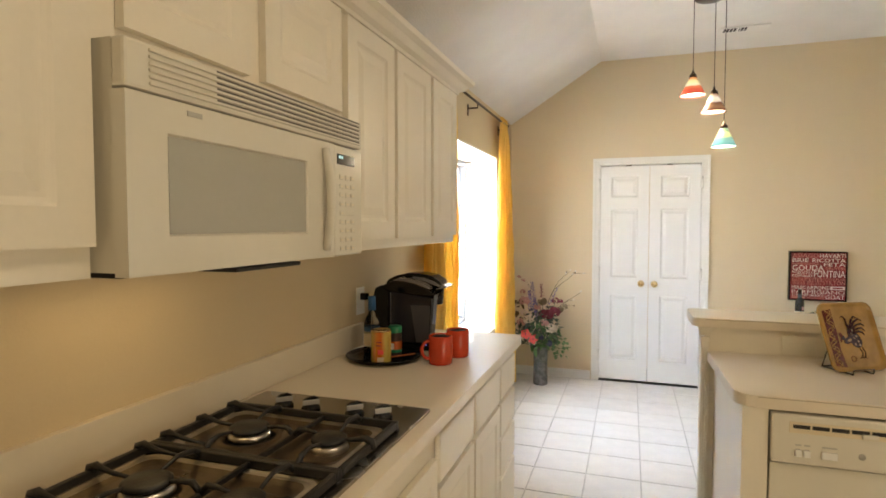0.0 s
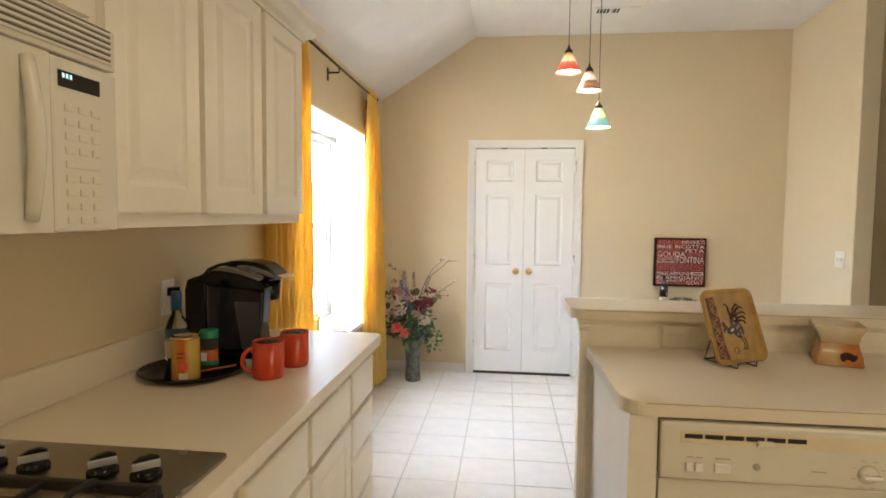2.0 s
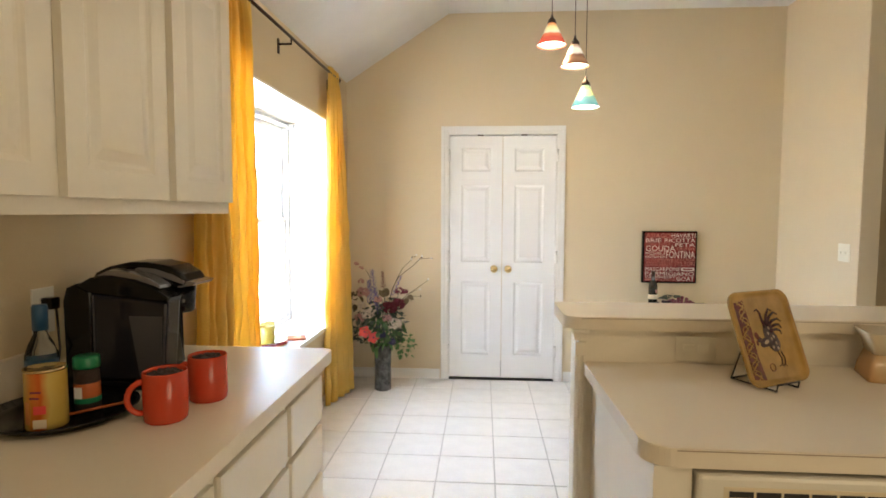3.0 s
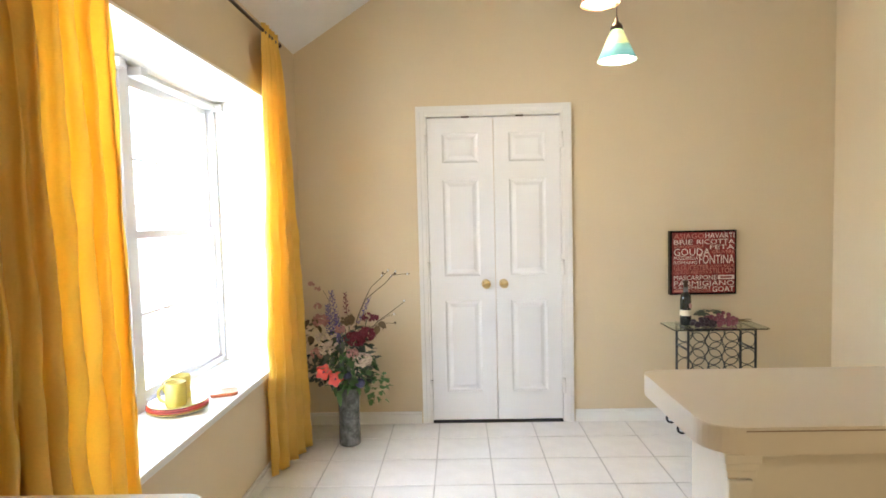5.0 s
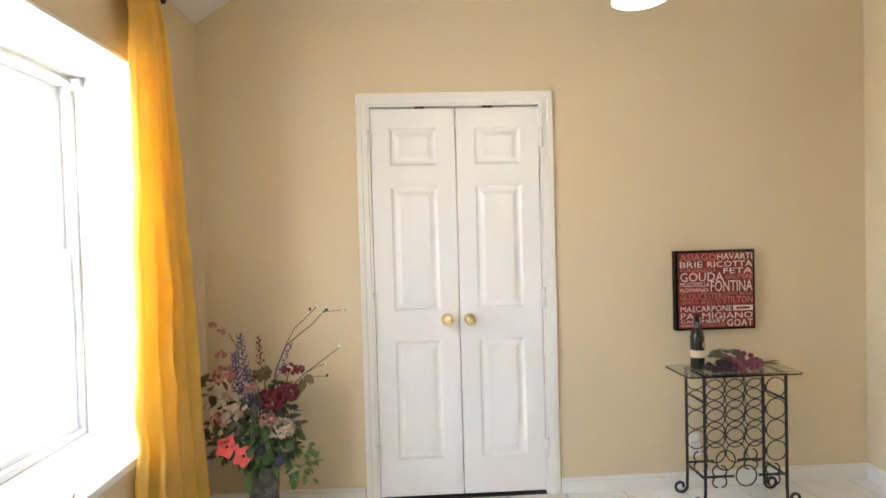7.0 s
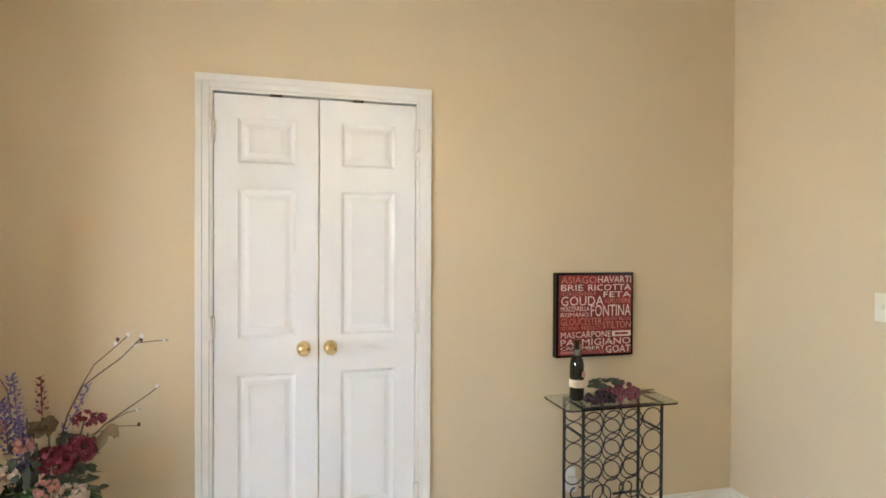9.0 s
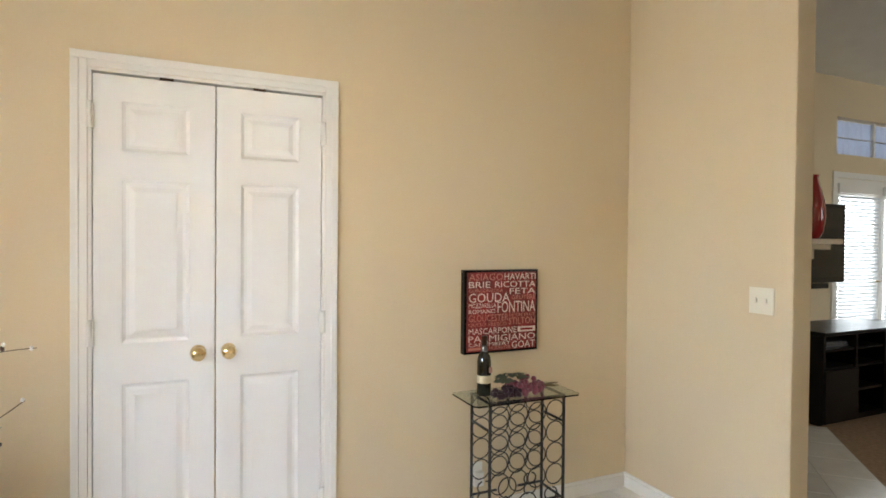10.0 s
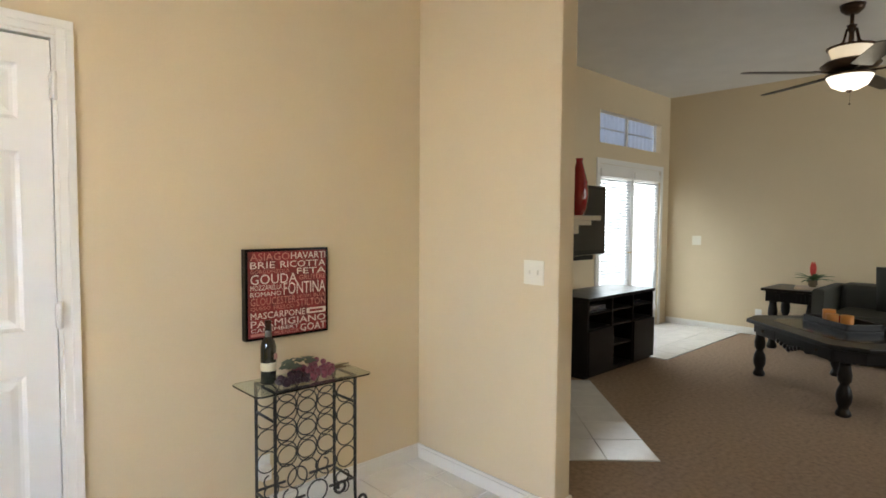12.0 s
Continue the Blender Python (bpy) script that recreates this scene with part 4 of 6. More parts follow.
part("glass", lathe([(0, 0), (0.024, 0), (0.026, 0.004), (0.026, 0.085), (0.022, 0.095)], 24), M_COFFEE, jar, here=True)
part("label", lathe([(0.0265, 0.028), (0.0265, 0.062)], 24, caps=False), M_TERRA, jar, "red and white paper label", here=True)
part("label_band", lathe([(0.0268, 0.018), (0.0268, 0.030)], 24, caps=False), M_GREENLID, jar, here=True)
part("sticker", box(-0.011, 0.006, -0.0274, -0.024, 0.03, 0.055), M_WHITE, jar, here=True)
part("lid", lathe([(0.0265, 0.095), (0.027, 0.098), (0.027, 0.118), (0.025, 0.121), (0, 0.121)], 24), M_GREENLID, jar, here=True)
bottle = thing("syrup_bottle", (0.191, 2.320, tz), "clear glass syrup bottle with a blue cap", "bottle")
part("glass", lathe([(0, 0), (0.030, 0), (0.032, 0.005), (0.032, 0.125), (0.024, 0.15), (0.014, 0.17), (0.013, 0.185)], 24), glass("bottle_glass", (0.93, 0.95, 0.92)), bottle, here=True)
part("label", lathe([(0.0325, 0.098), (0.0325, 0.116)], 24, caps=False), M_BLUECAP, bottle, "blue label band", here=True)
part("label", lathe([(0.0325, 0.040), (0.0325, 0.090)], 24, caps=False), M_LABEL, bottle, "pale paper label", here=True)
part("cap", lathe([(0.0155, 0.180), (0.0155, 0.232), (0.0135, 0.236), (0, 0.236)], 20), M_BLUECAP, bottle, here=True)
pen = thing("stirrer", (0.315, 2.31, tz), "thin brown stirring stick lying on the tray", "stick")
part("stick", tube([(0.275, 2.27, tz + 0.006), (0.365, 2.345, tz + 0.012)], 0.003, 6), M_TERRA, pen)

brewer = thing("coffee_maker", (0.26, 2.57, Z), "black single-cup coffee maker with a smoked water tank", "coffee maker")


YA, YB, YC = 2.470, 2.535, 2.655            # side of the tank, of the head, and the far side
body = [(0.128, Z), (0.330, Z), (0.340, Z + 0.03), (0.318, Z + 0.19), (0.335, Z + 0.235), (0.285, Z + 0.262), (0.175, Z + 0.268), (0.140, Z + 0.245)]
part("body", extrude_y(body, YB + 0.0005, YC, 0.014), M_BLACK, brewer)
part("back_shell", extrude_y([(0.126, Z), (0.198, Z), (0.198, Z + 0.248), (0.158, Z + 0.268), (0.134, Z + 0.258), (0.124, Z + 0.225)], YA, YB, 0.008), M_BLACK, brewer)
tank_ob = part("water_tank", extrude_y([(0.1985, Z + 0.028), (0.382, Z + 0.028), (0.398, Z + 0.225), (0.1985, Z + 0.245)], YA, YB - 0.002, 0.010), M_SMOKE, brewer, "smoked clear water tank")
part("tank_panel", extrude_y([(0.322, Z + 0.036), (0.376, Z + 0.036), (0.384, Z + 0.190), (0.298, Z + 0.190)], YA - 0.0014, YA - 0.0002), M_SILVERD, tank_ob, "paler inner panel")
part("tank_edge", extrude_y([(0.378, Z + 0.034), (0.383, Z + 0.034), (0.397, Z + 0.222), (0.391, Z + 0.222)], YA - 0.0030, YA - 0.0016), M_SILVERD, tank_ob, "pale edge of the tank")
part("tank_edge", extrude_y([(0.204, Z + 0.034), (0.208, Z + 0.034), (0.208, Z + 0.240), (0.204, Z + 0.240)], YA - 0.0014, YA - 0.0002), M_SILVERD, tank_ob, "pale edge of the tank")
part("tank_lid", extrude_y([(0.160, Z + 0.263), (0.199, Z + 0.2455), (0.399, Z + 0.2255), (0.402, Z + 0.236), (0.362, Z + 0.262), (0.310, Z + 0.281), (0.250, Z + 0.290), (0.200, Z + 0.285)], YA - 0.002, YB - 0.004, 0.006), M_BLACK, brewer)
part("trim_band", extrude_y([(0.205, Z + 0.287), (0.250, Z + 0.2915), (0.310, Z + 0.2825), (0.358, Z + 0.2650), (0.372, Z + 0.258), (0.374, Z + 0.266), (0.340, Z + 0.284), (0.290, Z + 0.299), (0.240, Z + 0.303)], YA + 0.010, YB - 0.003, 0.002), M_SILVER, brewer, "silver side band")
part("foot", extrude_y([(0.200, Z), (0.392, Z), (0.396, Z + 0.022), (0.200, Z + 0.027)], YA + 0.006, YC - 0.03, 0.006), M_BLACK, brewer)
lid = [(0.150, Z + 0.270), (0.290, Z + 0.263), (0.352, Z + 0.250), (0.406, Z + 0.255), (0.412, Z + 0.268), (0.398, Z + 0.288), (0.365, Z + 0.309), (0.310, Z + 0.318), (0.255, Z + 0.318), (0.200, Z + 0.306), (0.165, Z + 0.290)]
part("lid", extrude_y(lid, YB, YC - 0.01, 0.014), M_BLACK, brewer)
part("side_band", extrude_y([(0.270, Z + 0.298), (0.320, Z + 0.292), (0.372, Z + 0.273), (0.404, Z + 0.262), (0.407, Z + 0.270), (0.380, Z + 0.286), (0.330, Z + 0.302), (0.285, Z + 0.305)], YB - 0.0025, YB + 0.004, 0.001), M_SILVER, brewer, "silver side band")
part("handle", extrude_y([(0.385, Z + 0.252), (0.425, Z + 0.258), (0.434, Z + 0.266), (0.415, Z + 0.271), (0.385, Z + 0.268)], YB + 0.004, YC - 0.015, 0.003), M_SILVER, brewer, "silver lift handle")
part("nozzle", lathe([(0.030, 0), (0.034, 0.006), (0.039, 0.070)], 24, m=pose(0.364, 2.592, Z + 0.182)), M_BLACK, brewer)
# glowing strip stands in for a blue LED's reflection on the base
part("led_reflection", box(0.352, 0.366, YA + 0.0045, YA + 0.0055, Z + 0.0235, Z + 0.0268), M_BLUELED, brewer, "small blue LED reflection on the base, as a glowing strip")


def wall_plate(x, y, z, turn, wide, high, kind, label, mat=None):
    """A plate on a wall that faces -y before the turn."""
    u = thing("wall_outlet" if kind == "outlet" else "light_switch", pose(x, y, z, 0, 0, turn), label, "outlet" if kind == "outlet" else "switch")
    part("plate", box(-wide / 2, wide / 2, -0.006, -0.0005, -high / 2, high / 2, bevel=0.002), mat or M_WHITE, u, here=True)
    across = wide > high
    for s in (-1, 1):
        cx, cz = (s * 0.021, 0) if across else (0, s * 0.021)
        if kind == "outlet":
            face = part("socket", box(cx - 0.015, cx + 0.015, -0.0085, -0.0062, cz - 0.014, cz + 0.014, bevel=0.002), M_CREAMPL if across else M_WHITE, u, here=True)
            for dx, dz in ((-0.005, 0.004), (0.005, 0.004), (0, -0.006)):
                if across:
                    dx, dz = dz, dx
                part("slot", box(cx + dx - (0.0035 if across else 0.0016), cx + dx + (0.0035 if across else 0.0016), -0.009, -0.0086, cz + dz - (0.0016 if across else 0.0035), cz + dz + (0.0016 if across else 0.0035)), M_DARK, face)
        else:
            part("toggle", box(s * 0.023 - 0.005, s * 0.023 + 0.005, -0.014, -0.0062, -0.010, 0.011, bevel=0.002), mat or M_WHITE, u, here=True)
    return u


wall_plate(XW, 2.50, 1.135, 90, 0.072, 0.118, "outlet", "white wall outlet above the splashback with a black plug")
plug = thing("power_plug", (XW, 2.50, 1.155), "black plug with a thin black cord running to the coffee maker", "plug")
part("body", box(XW + 0.009, XW + 0.04, 2.485, 2.515, 1.14, 1.17, bevel=0.005), M_BLACK, plug)
part("cord", tube([(XW + 0.038, 2.50, 1.152), (0.11, 2.47, 1.13), (0.13, 2.45, 1.05), (0.10, 2.47, 0.96), (0.12, 2.52, 0.947)], 0.003, 6), M_BLACK, plug)
wall_plate(1.806, 2.86, 0.985, 0, 0.118, 0.075, "outlet", "cream wall outlet on the knee wall behind the plate", M_CREAMPL)
wall_plate(2.45, 2.86, 0.985, 0, 0.118, 0.075, "outlet", "cream wall outlet on the knee wall behind the bowl", M_CREAMPL)
wall_plate(XE, 4.917, 1.138, -90, 0.115, 0.115, "switch", "white double light switch on the short wall", M_CREAMPL)
o = wall_plate(2.53, YN, 0.225, 0, 0.07, 0.115, "outlet", "white wall outlet with a night light behind the rack")
part("night_light", box(-0.025, 0.025, -0.045, -0.0092, -0.05, 0.02, bevel=0.008), M_WHITE, o, here=True)
wall_plate(XR, 6.37, 1.14, -90, 0.115, 0.12, "switch", "white light switch on the living room wall", M_CREAMPL)
wall_plate(XR, 5.60, 0.26, -90, 0.075, 0.12, "outlet", "white wall outlet near the living room floor")

# ---- island things ----
dw = thing("dishwasher", (1.88, 2.235, 0.1), "cream dishwasher with a control panel, rocker buttons and a dial", "dishwasher")
part("tub", box(1.585, 2.185, 2.27, 2.84, 0.10, 0.893), M_APPL, dw)
part("kick_plate", box(1.585, 2.185, 2.285, 2.30, 0.012, 0.099), M_DARK, dw)
part("door", box(1.583, 2.187, 2.243, 2.269, 0.105, 0.735, bevel=0.004), M_APPL, dw)
cp = part("control_panel", box(1.583, 2.187, 2.226, 2.269, 0.742, 0.893, bevel=0.008), M_APPL, dw)
part("handle_recess", box(1.63, 2.15, 2.2245, 2.2262, 0.838, 0.872, bevel=0.0008), M_LABEL, cp)
for k in range(6):
    x = 1.640 + k * 0.050
    # black strip laid on the panel as the painted shade of an opening
    part("vent_slot_shade", box(x, x + 0.044, 2.2228, 2.2243, 0.853, 0.864), M_DARK, cp)
part("latch", box(1.815, 1.855, 2.214, 2.2243, 0.842, 0.856, bevel=0.003), M_APPL, cp)
for x, wd in ((1.645, 0.018), (1.668, 0.018), (1.715, 0.040)):
    part("button", box(x, x + wd, 2.217, 2.226, 0.768, 0.79, bevel=0.002), M_WHITE, cp)
    part("button_text", box(x + 0.002, x + wd, 2.2251, 2.2262, 0.800, 0.804), M_GREY, cp)
part("badge", lathe([(0.009, 0), (0.009, 0.002), (0, 0.002)], 20, m=pose(1.818, 2.2262, 0.786, 90)), M_GREY, cp, "small round grey badge")
dial = part("dial", lathe([(0.024, 0), (0.023, 0.004), (0.018, 0.012), (0, 0.013)], 26, m=pose(2.082, 2.2262, 0.783, 90)), M_APPL, cp)
part("dial_grip", box(2.060, 2.104, 2.200, 2.2135, 0.779, 0.787, bevel=0.003), M_WHITE, dial)
for k in range(8):
    a = radians(20 + 45 * k)
    x, z = 2.082 + 0.036 * math.cos(a), 0.783 + 0.036 * math.sin(a)
    part("dial_mark", box(x - 0.005, x + 0.005, 2.2251, 2.2262, z - 0.001, z + 0.001), M_GREY, cp)
part("brand_bar", box(1.95, 1.985, 2.2251, 2.2262, 0.78, 0.784), M_GREY, cp)

# rooster plate on a wire stand
PM = pose(1.953, 2.648, Z + 0.006, 0, 0, 29) @ pose(0, 0, 0, -21)
plate = thing("decorative_plate", PM, "glazed golden plate with a painted rooster on a stand", "plate")
W, H = 0.232, 0.250
ring = rounded(-W / 2, W / 2, 0, H, (0.032,) * 4, 6)
bm = bmesh.new()
c = Vector((0, 0, H / 2))
loops = []
for k, dep in ((1.0, 0.0), (0.985, -0.004), (0.93, 0.003), (0.86, 0.007)):
    loops.append([bm.verts.new((x * k, dep, H / 2 + (z - H / 2) * k)) for x, z in ring])
back = [bm.verts.new((x * 0.98, 0.008, H / 2 + (z - H / 2) * 0.98)) for x, z in ring]
n = len(ring)
for a, b in zip([back] + loops, loops):
    for i in range(n):
        bm.faces.new((a[i], a[(i + 1) % n], b[(i + 1) % n], b[i])).smooth = True
bm.faces.new(loops[-1]), bm.faces.new(back[::-1])
part("dish", bm, M_PLATE, plate, here=True)


def flat_shape(points, y, thick=0.0008):
    bm = bmesh.new()
    a = [bm.verts.new((x, y, z)) for x, z in points]
    b = [bm.verts.new((x, y - thick, z)) for x, z in points]
    bm.faces.new(a), bm.faces.new(b[::-1])
    for i in range(len(points)):
        j = (i + 1) % len(points)
        bm.faces.new((a[i], a[j], b[j], b[i]))
    return bm


def oval(cx, cz, rx, rz, turn=0, n=14):
    t = radians(turn)
    return [(cx + rx * math.cos(a) * math.cos(t) - rz * math.sin(a) * math.sin(t), cz + rx * math.cos(a) * math.sin(t) + rz * math.sin(a) * math.cos(t)) for a in (2 * math.pi * i / n for i in range(n))]


part("border", flat_shape([(-0.092, 0.022), (-0.048, 0.016), (-0.056, 0.08), (-0.052, 0.15), (-0.056, 0.228), (-0.092, 0.222)], 0.0062), M_PLATEB, plate, "rust red border strip", here=True)
rng = random.Random(4)
for k in range(9):
    cx, cz = -0.073 + rng.uniform(-0.006, 0.006), 0.032 + k * 0.023
    s = 1 if k % 2 else -1
    g = tube([(cx - s * 0.016, 0.0050, cz - 0.014), (cx - s * 0.004, 0.0050, cz - 0.004), (cx + s * 0.016, 0.0050, cz + 0.010)], [0.001, 0.003, 0.001], 5)
    tube([(cx + s * 0.011 * math.cos(a), 0.0050, cz + 0.011 * math.sin(a)) for a in (radians(q) for q in range(0, 300, 40))], 0.0015, 5, g)
    part("scroll", g, M_PLATE, plate, here=True)
g = flat_shape(oval(0.018, 0.112, 0.024, 0.030, 25), 0.0065)
merge(g, flat_shape(oval(0.010, 0.140, 0.019, 0.032, -12), 0.0064))
merge(g, flat_shape(oval(-0.010, 0.112, 0.024, 0.012, 18), 0.0062))
merge(g, flat_shape(oval(-0.033, 0.121, 0.009, 0.008, 0), 0.0060))
for pts in (((0.002, 0.150), (-0.004, 0.172), (-0.004, 0.190), (-0.012, 0.200), (-0.022, 0.196)), ((0.010, 0.158), (0.018, 0.182), (0.034, 0.198), (0.044, 0.192)),
            ((0.012, 0.160), (0.030, 0.178), (0.050, 0.188), (0.064, 0.182)), ((0.014, 0.152), (0.036, 0.166), (0.058, 0.170), (0.070, 0.162)),
            ((0.018, 0.146), (0.040, 0.154), (0.058, 0.154), (0.066, 0.144)), ((0.018, 0.138), (0.040, 0.142), (0.056, 0.138), (0.060, 0.128))):
    tube([(x, 0.0056, z) for x, z in pts], [0.0046 - 0.0008 * i for i in range(len(pts))], 5, g)
for x in (0.026, 0.038):
    tube([(x - 0.002, 0.0056, 0.084), (x + 0.006, 0.0056, 0.064), (x, 0.0056, 0.048)], 0.0016, 5, g)
    tube([(x - 0.010, 0.0056, 0.046), (x, 0.0056, 0.049), (x + 0.008, 0.0056, 0.043)], 0.0012, 5, g)
part("rooster", g, M_INK, plate, "dark painted rooster figure", here=True)
g = flat_shape(oval(-0.040, 0.131, 0.007, 0.010, 20), 0.0056)
merge(g, flat_shape(oval(-0.044, 0.112, 0.004, 0.007), 0.0056))
part("comb", g, M_PLATEB, plate, "red painted comb", here=True)
g = flat_shape(oval(-0.008, 0.112, 0.010, 0.005, 20), 0.0054)
for cx, cz in ((0.012, 0.096), (0.027, 0.106), (0.014, 0.118), (0.024, 0.124), (0.006, 0.134), (0.014, 0.148), (0.030, 0.092)):
    merge(g, flat_shape(oval(cx, cz, 0.0036, 0.0046, 20), 0.0054))
part("feather_spots", g, M_PALE, plate, here=True)
part("stamp", tube([(-0.012 + 0.010 * math.cos(a), 0.0058, 0.045 + 0.010 * math.sin(a)) for a in (2 * math.pi * i / 12 for i in range(12))], 0.001, 5, closed=True), M_PLATEB, plate, here=True)
stand = thing("plate_stand", PM @ pose(0, 0, 0, 21), "small black wire plate stand", "stand")
g = bmesh.new()
for q in (-0.062, 0.022):
    tube([(q, -0.026, 0.012), (q, -0.024, -0.004), (q, 0.012, -0.004), (q, 0.105, -0.004), (q, 0.062, 0.13)], 0.0024, 6, g)
tube([(-0.062, -0.026, 0.012), (0.022, -0.026, 0.012)], 0.0024, 6, g)
tube([(-0.062, 0.105, -0.004), (0.022, 0.105, -0.004)], 0.0024, 6, g)
part("wire", g, M_IRON, stand, here=True)

bowl = thing("ceramic_bowl", pose(2.282, 2.745, Z, 0, 0, -18), "square waisted ceramic bowl in orange and white glaze", "bowl")


def square_loft(rows, name_bm=None):
    bm = bmesh.new()
    rings = [[bm.verts.new((x, y, z)) for x, y in rounded(-s, s, -s, s, (s * 0.18,) * 4, 3)] for s, z in rows]
    for a, b in zip(rings, rings[1:]):
        for i in range(len(a)):
            bm.faces.new((a[i], a[(i + 1) % len(a)], b[(i + 1) % len(b)], b[i])).smooth = True
    bm.faces.new(rings[0][::-1]), bm.faces.new(rings[-1])
    return bm


part("base", square_loft([(0.066, 0), (0.068, 0.004), (0.064, 0.03), (0.052, 0.072)]), banded("bowl_base_glaze", 0, [(-0.07, (0.55, 0.30, 0.12)), (-0.02, (0.60, 0.45, 0.25)), (0.02, (0.55, 0.22, 0.06)), (0.07, (0.45, 0.15, 0.04))], 0.1), bowl, here=True)
part("cup", square_loft([(0.052, 0.0725), (0.058, 0.100), (0.072, 0.130), (0.069, 0.132), (0.048, 0.085)]), banded("bowl_cup_glaze", 0, [(-0.08, (0.62, 0.52, 0.36)), (0.0, (0.66, 0.58, 0.44)), (0.08, (0.58, 0.40, 0.20))], 0.1), bowl, here=True)
g = flat_shape(oval(0.020, 0.036, 0.018, 0.012, -15), -0.0665)
merge(g, flat_shape(oval(0.036, 0.03, 0.008, 0.013, -30), -0.0668))
merge(g, flat_shape(oval(0.006, 0.03, 0.007, 0.014, 15), -0.0668))
part("rooster", g, M_INK, bowl, "dark painted rooster figure", here=True)

# ---- window sill things ----
SZ = WIN_Z0 + 0.0125
pl = thing("plate_stack", (-0.130, 4.410, SZ), "stack of yellow and red plates on the window sill", "plates")
for k, (m, r) in enumerate(((M_YELCUP, 0.122), (M_REDCUP, 0.124), (M_REDCUP, 0.122), (M_YELCUP, 0.118))):
    part("plate", lathe([(0, 0.002), (0.07, 0.002), (r, 0.014), (r + 0.001, 0.017), (r - 0.004, 0.017), (0.07, 0.006), (0, 0.006)], 40, m=pose(0, 0, 0.009 * k)), m, pl, ("yellow" if m is M_YELCUP else "red") + " glazed plate", here=True)
cup("mug", -0.118, 4.372, SZ + 0.0335, 0.042, 0.10, M_YELCUP, "yellow mug on the plates on the window sill", 190, None, "yellow mugs on the window sill")
cup("mug", -0.148, 4.470, SZ + 0.0335, 0.042, 0.10, M_YELCUP, "yellow mug behind another on the window sill plates", 190, None, "yellow mugs on the window sill")
nap = thing("small_dish", pose(-0.02, 4.62, SZ, 0, 0, 20), "small square terracotta dish at the front of the sill", "dish")
part("dish", prism(rounded(-0.06, 0.06, -0.05, 0.05, (0.02,) * 4, 4), 0.001, 0.016, bevel=0.004), M_TERRA, nap, here=True)

# ---- cheese picture ----
PX0, PX1, PZ0, PZ1, PD = 2.438, 2.857, 0.832, 1.244, 0.042
pic = thing("picture", ((PX0 + PX1) / 2, YN, PZ0), "deep black-edged picture of cheese names in pale letters", "picture")
part("frame", box(PX0, PX1, YN - PD, YN - 0.001, PZ0, PZ1, bevel=0.003), M_BLACK, pic)
part("canvas", box(PX0 + 0.012, PX1 - 0.012, YN - PD - 0.0025, YN - PD - 0.0002, PZ0 + 0.012, PZ1 - 0.012), M_CRIM, pic, "crimson mottled print")


def letters(word, x0, x1, z0, z1, mat, parent, y):
    """A word as a mesh that fills a rectangle on a plane that faces -y."""
    curve = bpy.data.curves.new("word", "FONT")
    curve.body, curve.size, curve.resolution_u = word, 1.0, 2
    tmp = new("word", curve)
    data = bpy.data.meshes.new_from_object(tmp)
    bpy.data.objects.remove(tmp)
    bm = bmesh.new()
    bm.from_mesh(data)
    bpy.data.meshes.remove(data)
    xs, ys = [v.co.x for v in bm.verts], [v.co.y for v in bm.verts]
    ax, bx, ay, by = min(xs), max(xs), min(ys), max(ys)
    for v in bm.verts:
        v.co = (x0 + (v.co.x - ax) / (bx - ax) * (x1 - x0), y, z0 + (v.co.y - ay) / (by - ay) * (z1 - z0))
    return part("word", bm, mat, parent, "word " + word)


U0, U1 = PX0 + 0.022, PX1 - 0.016
V1, VH = PZ1 - 0.018, (PZ1 - PZ0 - 0.034)
A, B = M_LETTER, M_LETTER2
WORDS = (("ASIAGO", 0, .50, .0, .090, B), ("HAVARTI", .52, 1, .0, .085, A), ("BRIE", 0, .31, .105, .185, A), ("RICOTTA", .38, 1, .105, .185, A), ("GORGONZOLA", 0, .50, .20, .245, B), ("FETA", .60, 1, .20, .275, A),
         ("GOUDA", 0, .60, .255, .375, A), ("GRUYERE", .63, 1, .29, .350, B), ("MOZZARELLA", 0, .40, .385, .445, A), ("FONTINA", .42, 1, .37, .520, A), ("ROMANO", 0, .39, .465, .520, A),
         ("GLOUCESTER", 0, .58, .535, .625, B), ("DEVON", .60, .79, .535, .575, B), ("BLUE", .83, 1, .535, .575, B), ("QUESO", 0, .25, .640, .690, B), ("FRESCO", .29, .56, .640, .690, B), ("STILTON", .59, 1, .590, .680, B),
         ("MASCARPONE", 0, .71, .710, .790, A), ("PARMIGIANO", 0, 1, .805, .890, A), ("CAMEMBERT", 0, .62, .900, .945, A), ("MUENSTER", .30, .62, .955, .998, B), ("GOAT", .64, 1, .905, .998, A))
for word, a, b, c, d, m in WORDS:
    letters(word, U0 + a * (U1 - U0), U0 + b * (U1 - U0), V1 - d * VH, V1 - c * VH, m, pic, YN - PD - 0.0032)
part("word_plate", box(U0 + 0.73 * (U1 - U0), U1, YN - PD - 0.004, YN - PD - 0.0026, V1 - 0.785 * VH, V1 - 0.715 * VH), M_LETTER, pic, "pale bar with a dark unread word")
part("word_bar", box(U0 + 0.77 * (U1 - U0), U1 - 0.015, YN - PD - 0.0046, YN - PD - 0.0042, V1 - 0.765 * VH, V1 - 0.735 * VH), M_CRIM, pic)
part("word_bar", box(U0, U0 + 0.26 * (U1 - U0), YN - PD - 0.0036, YN - PD - 0.0028, V1 - 0.992 * VH, V1 - 0.96 * VH), M_LETTER2, pic, "rose bar of unread small letters")

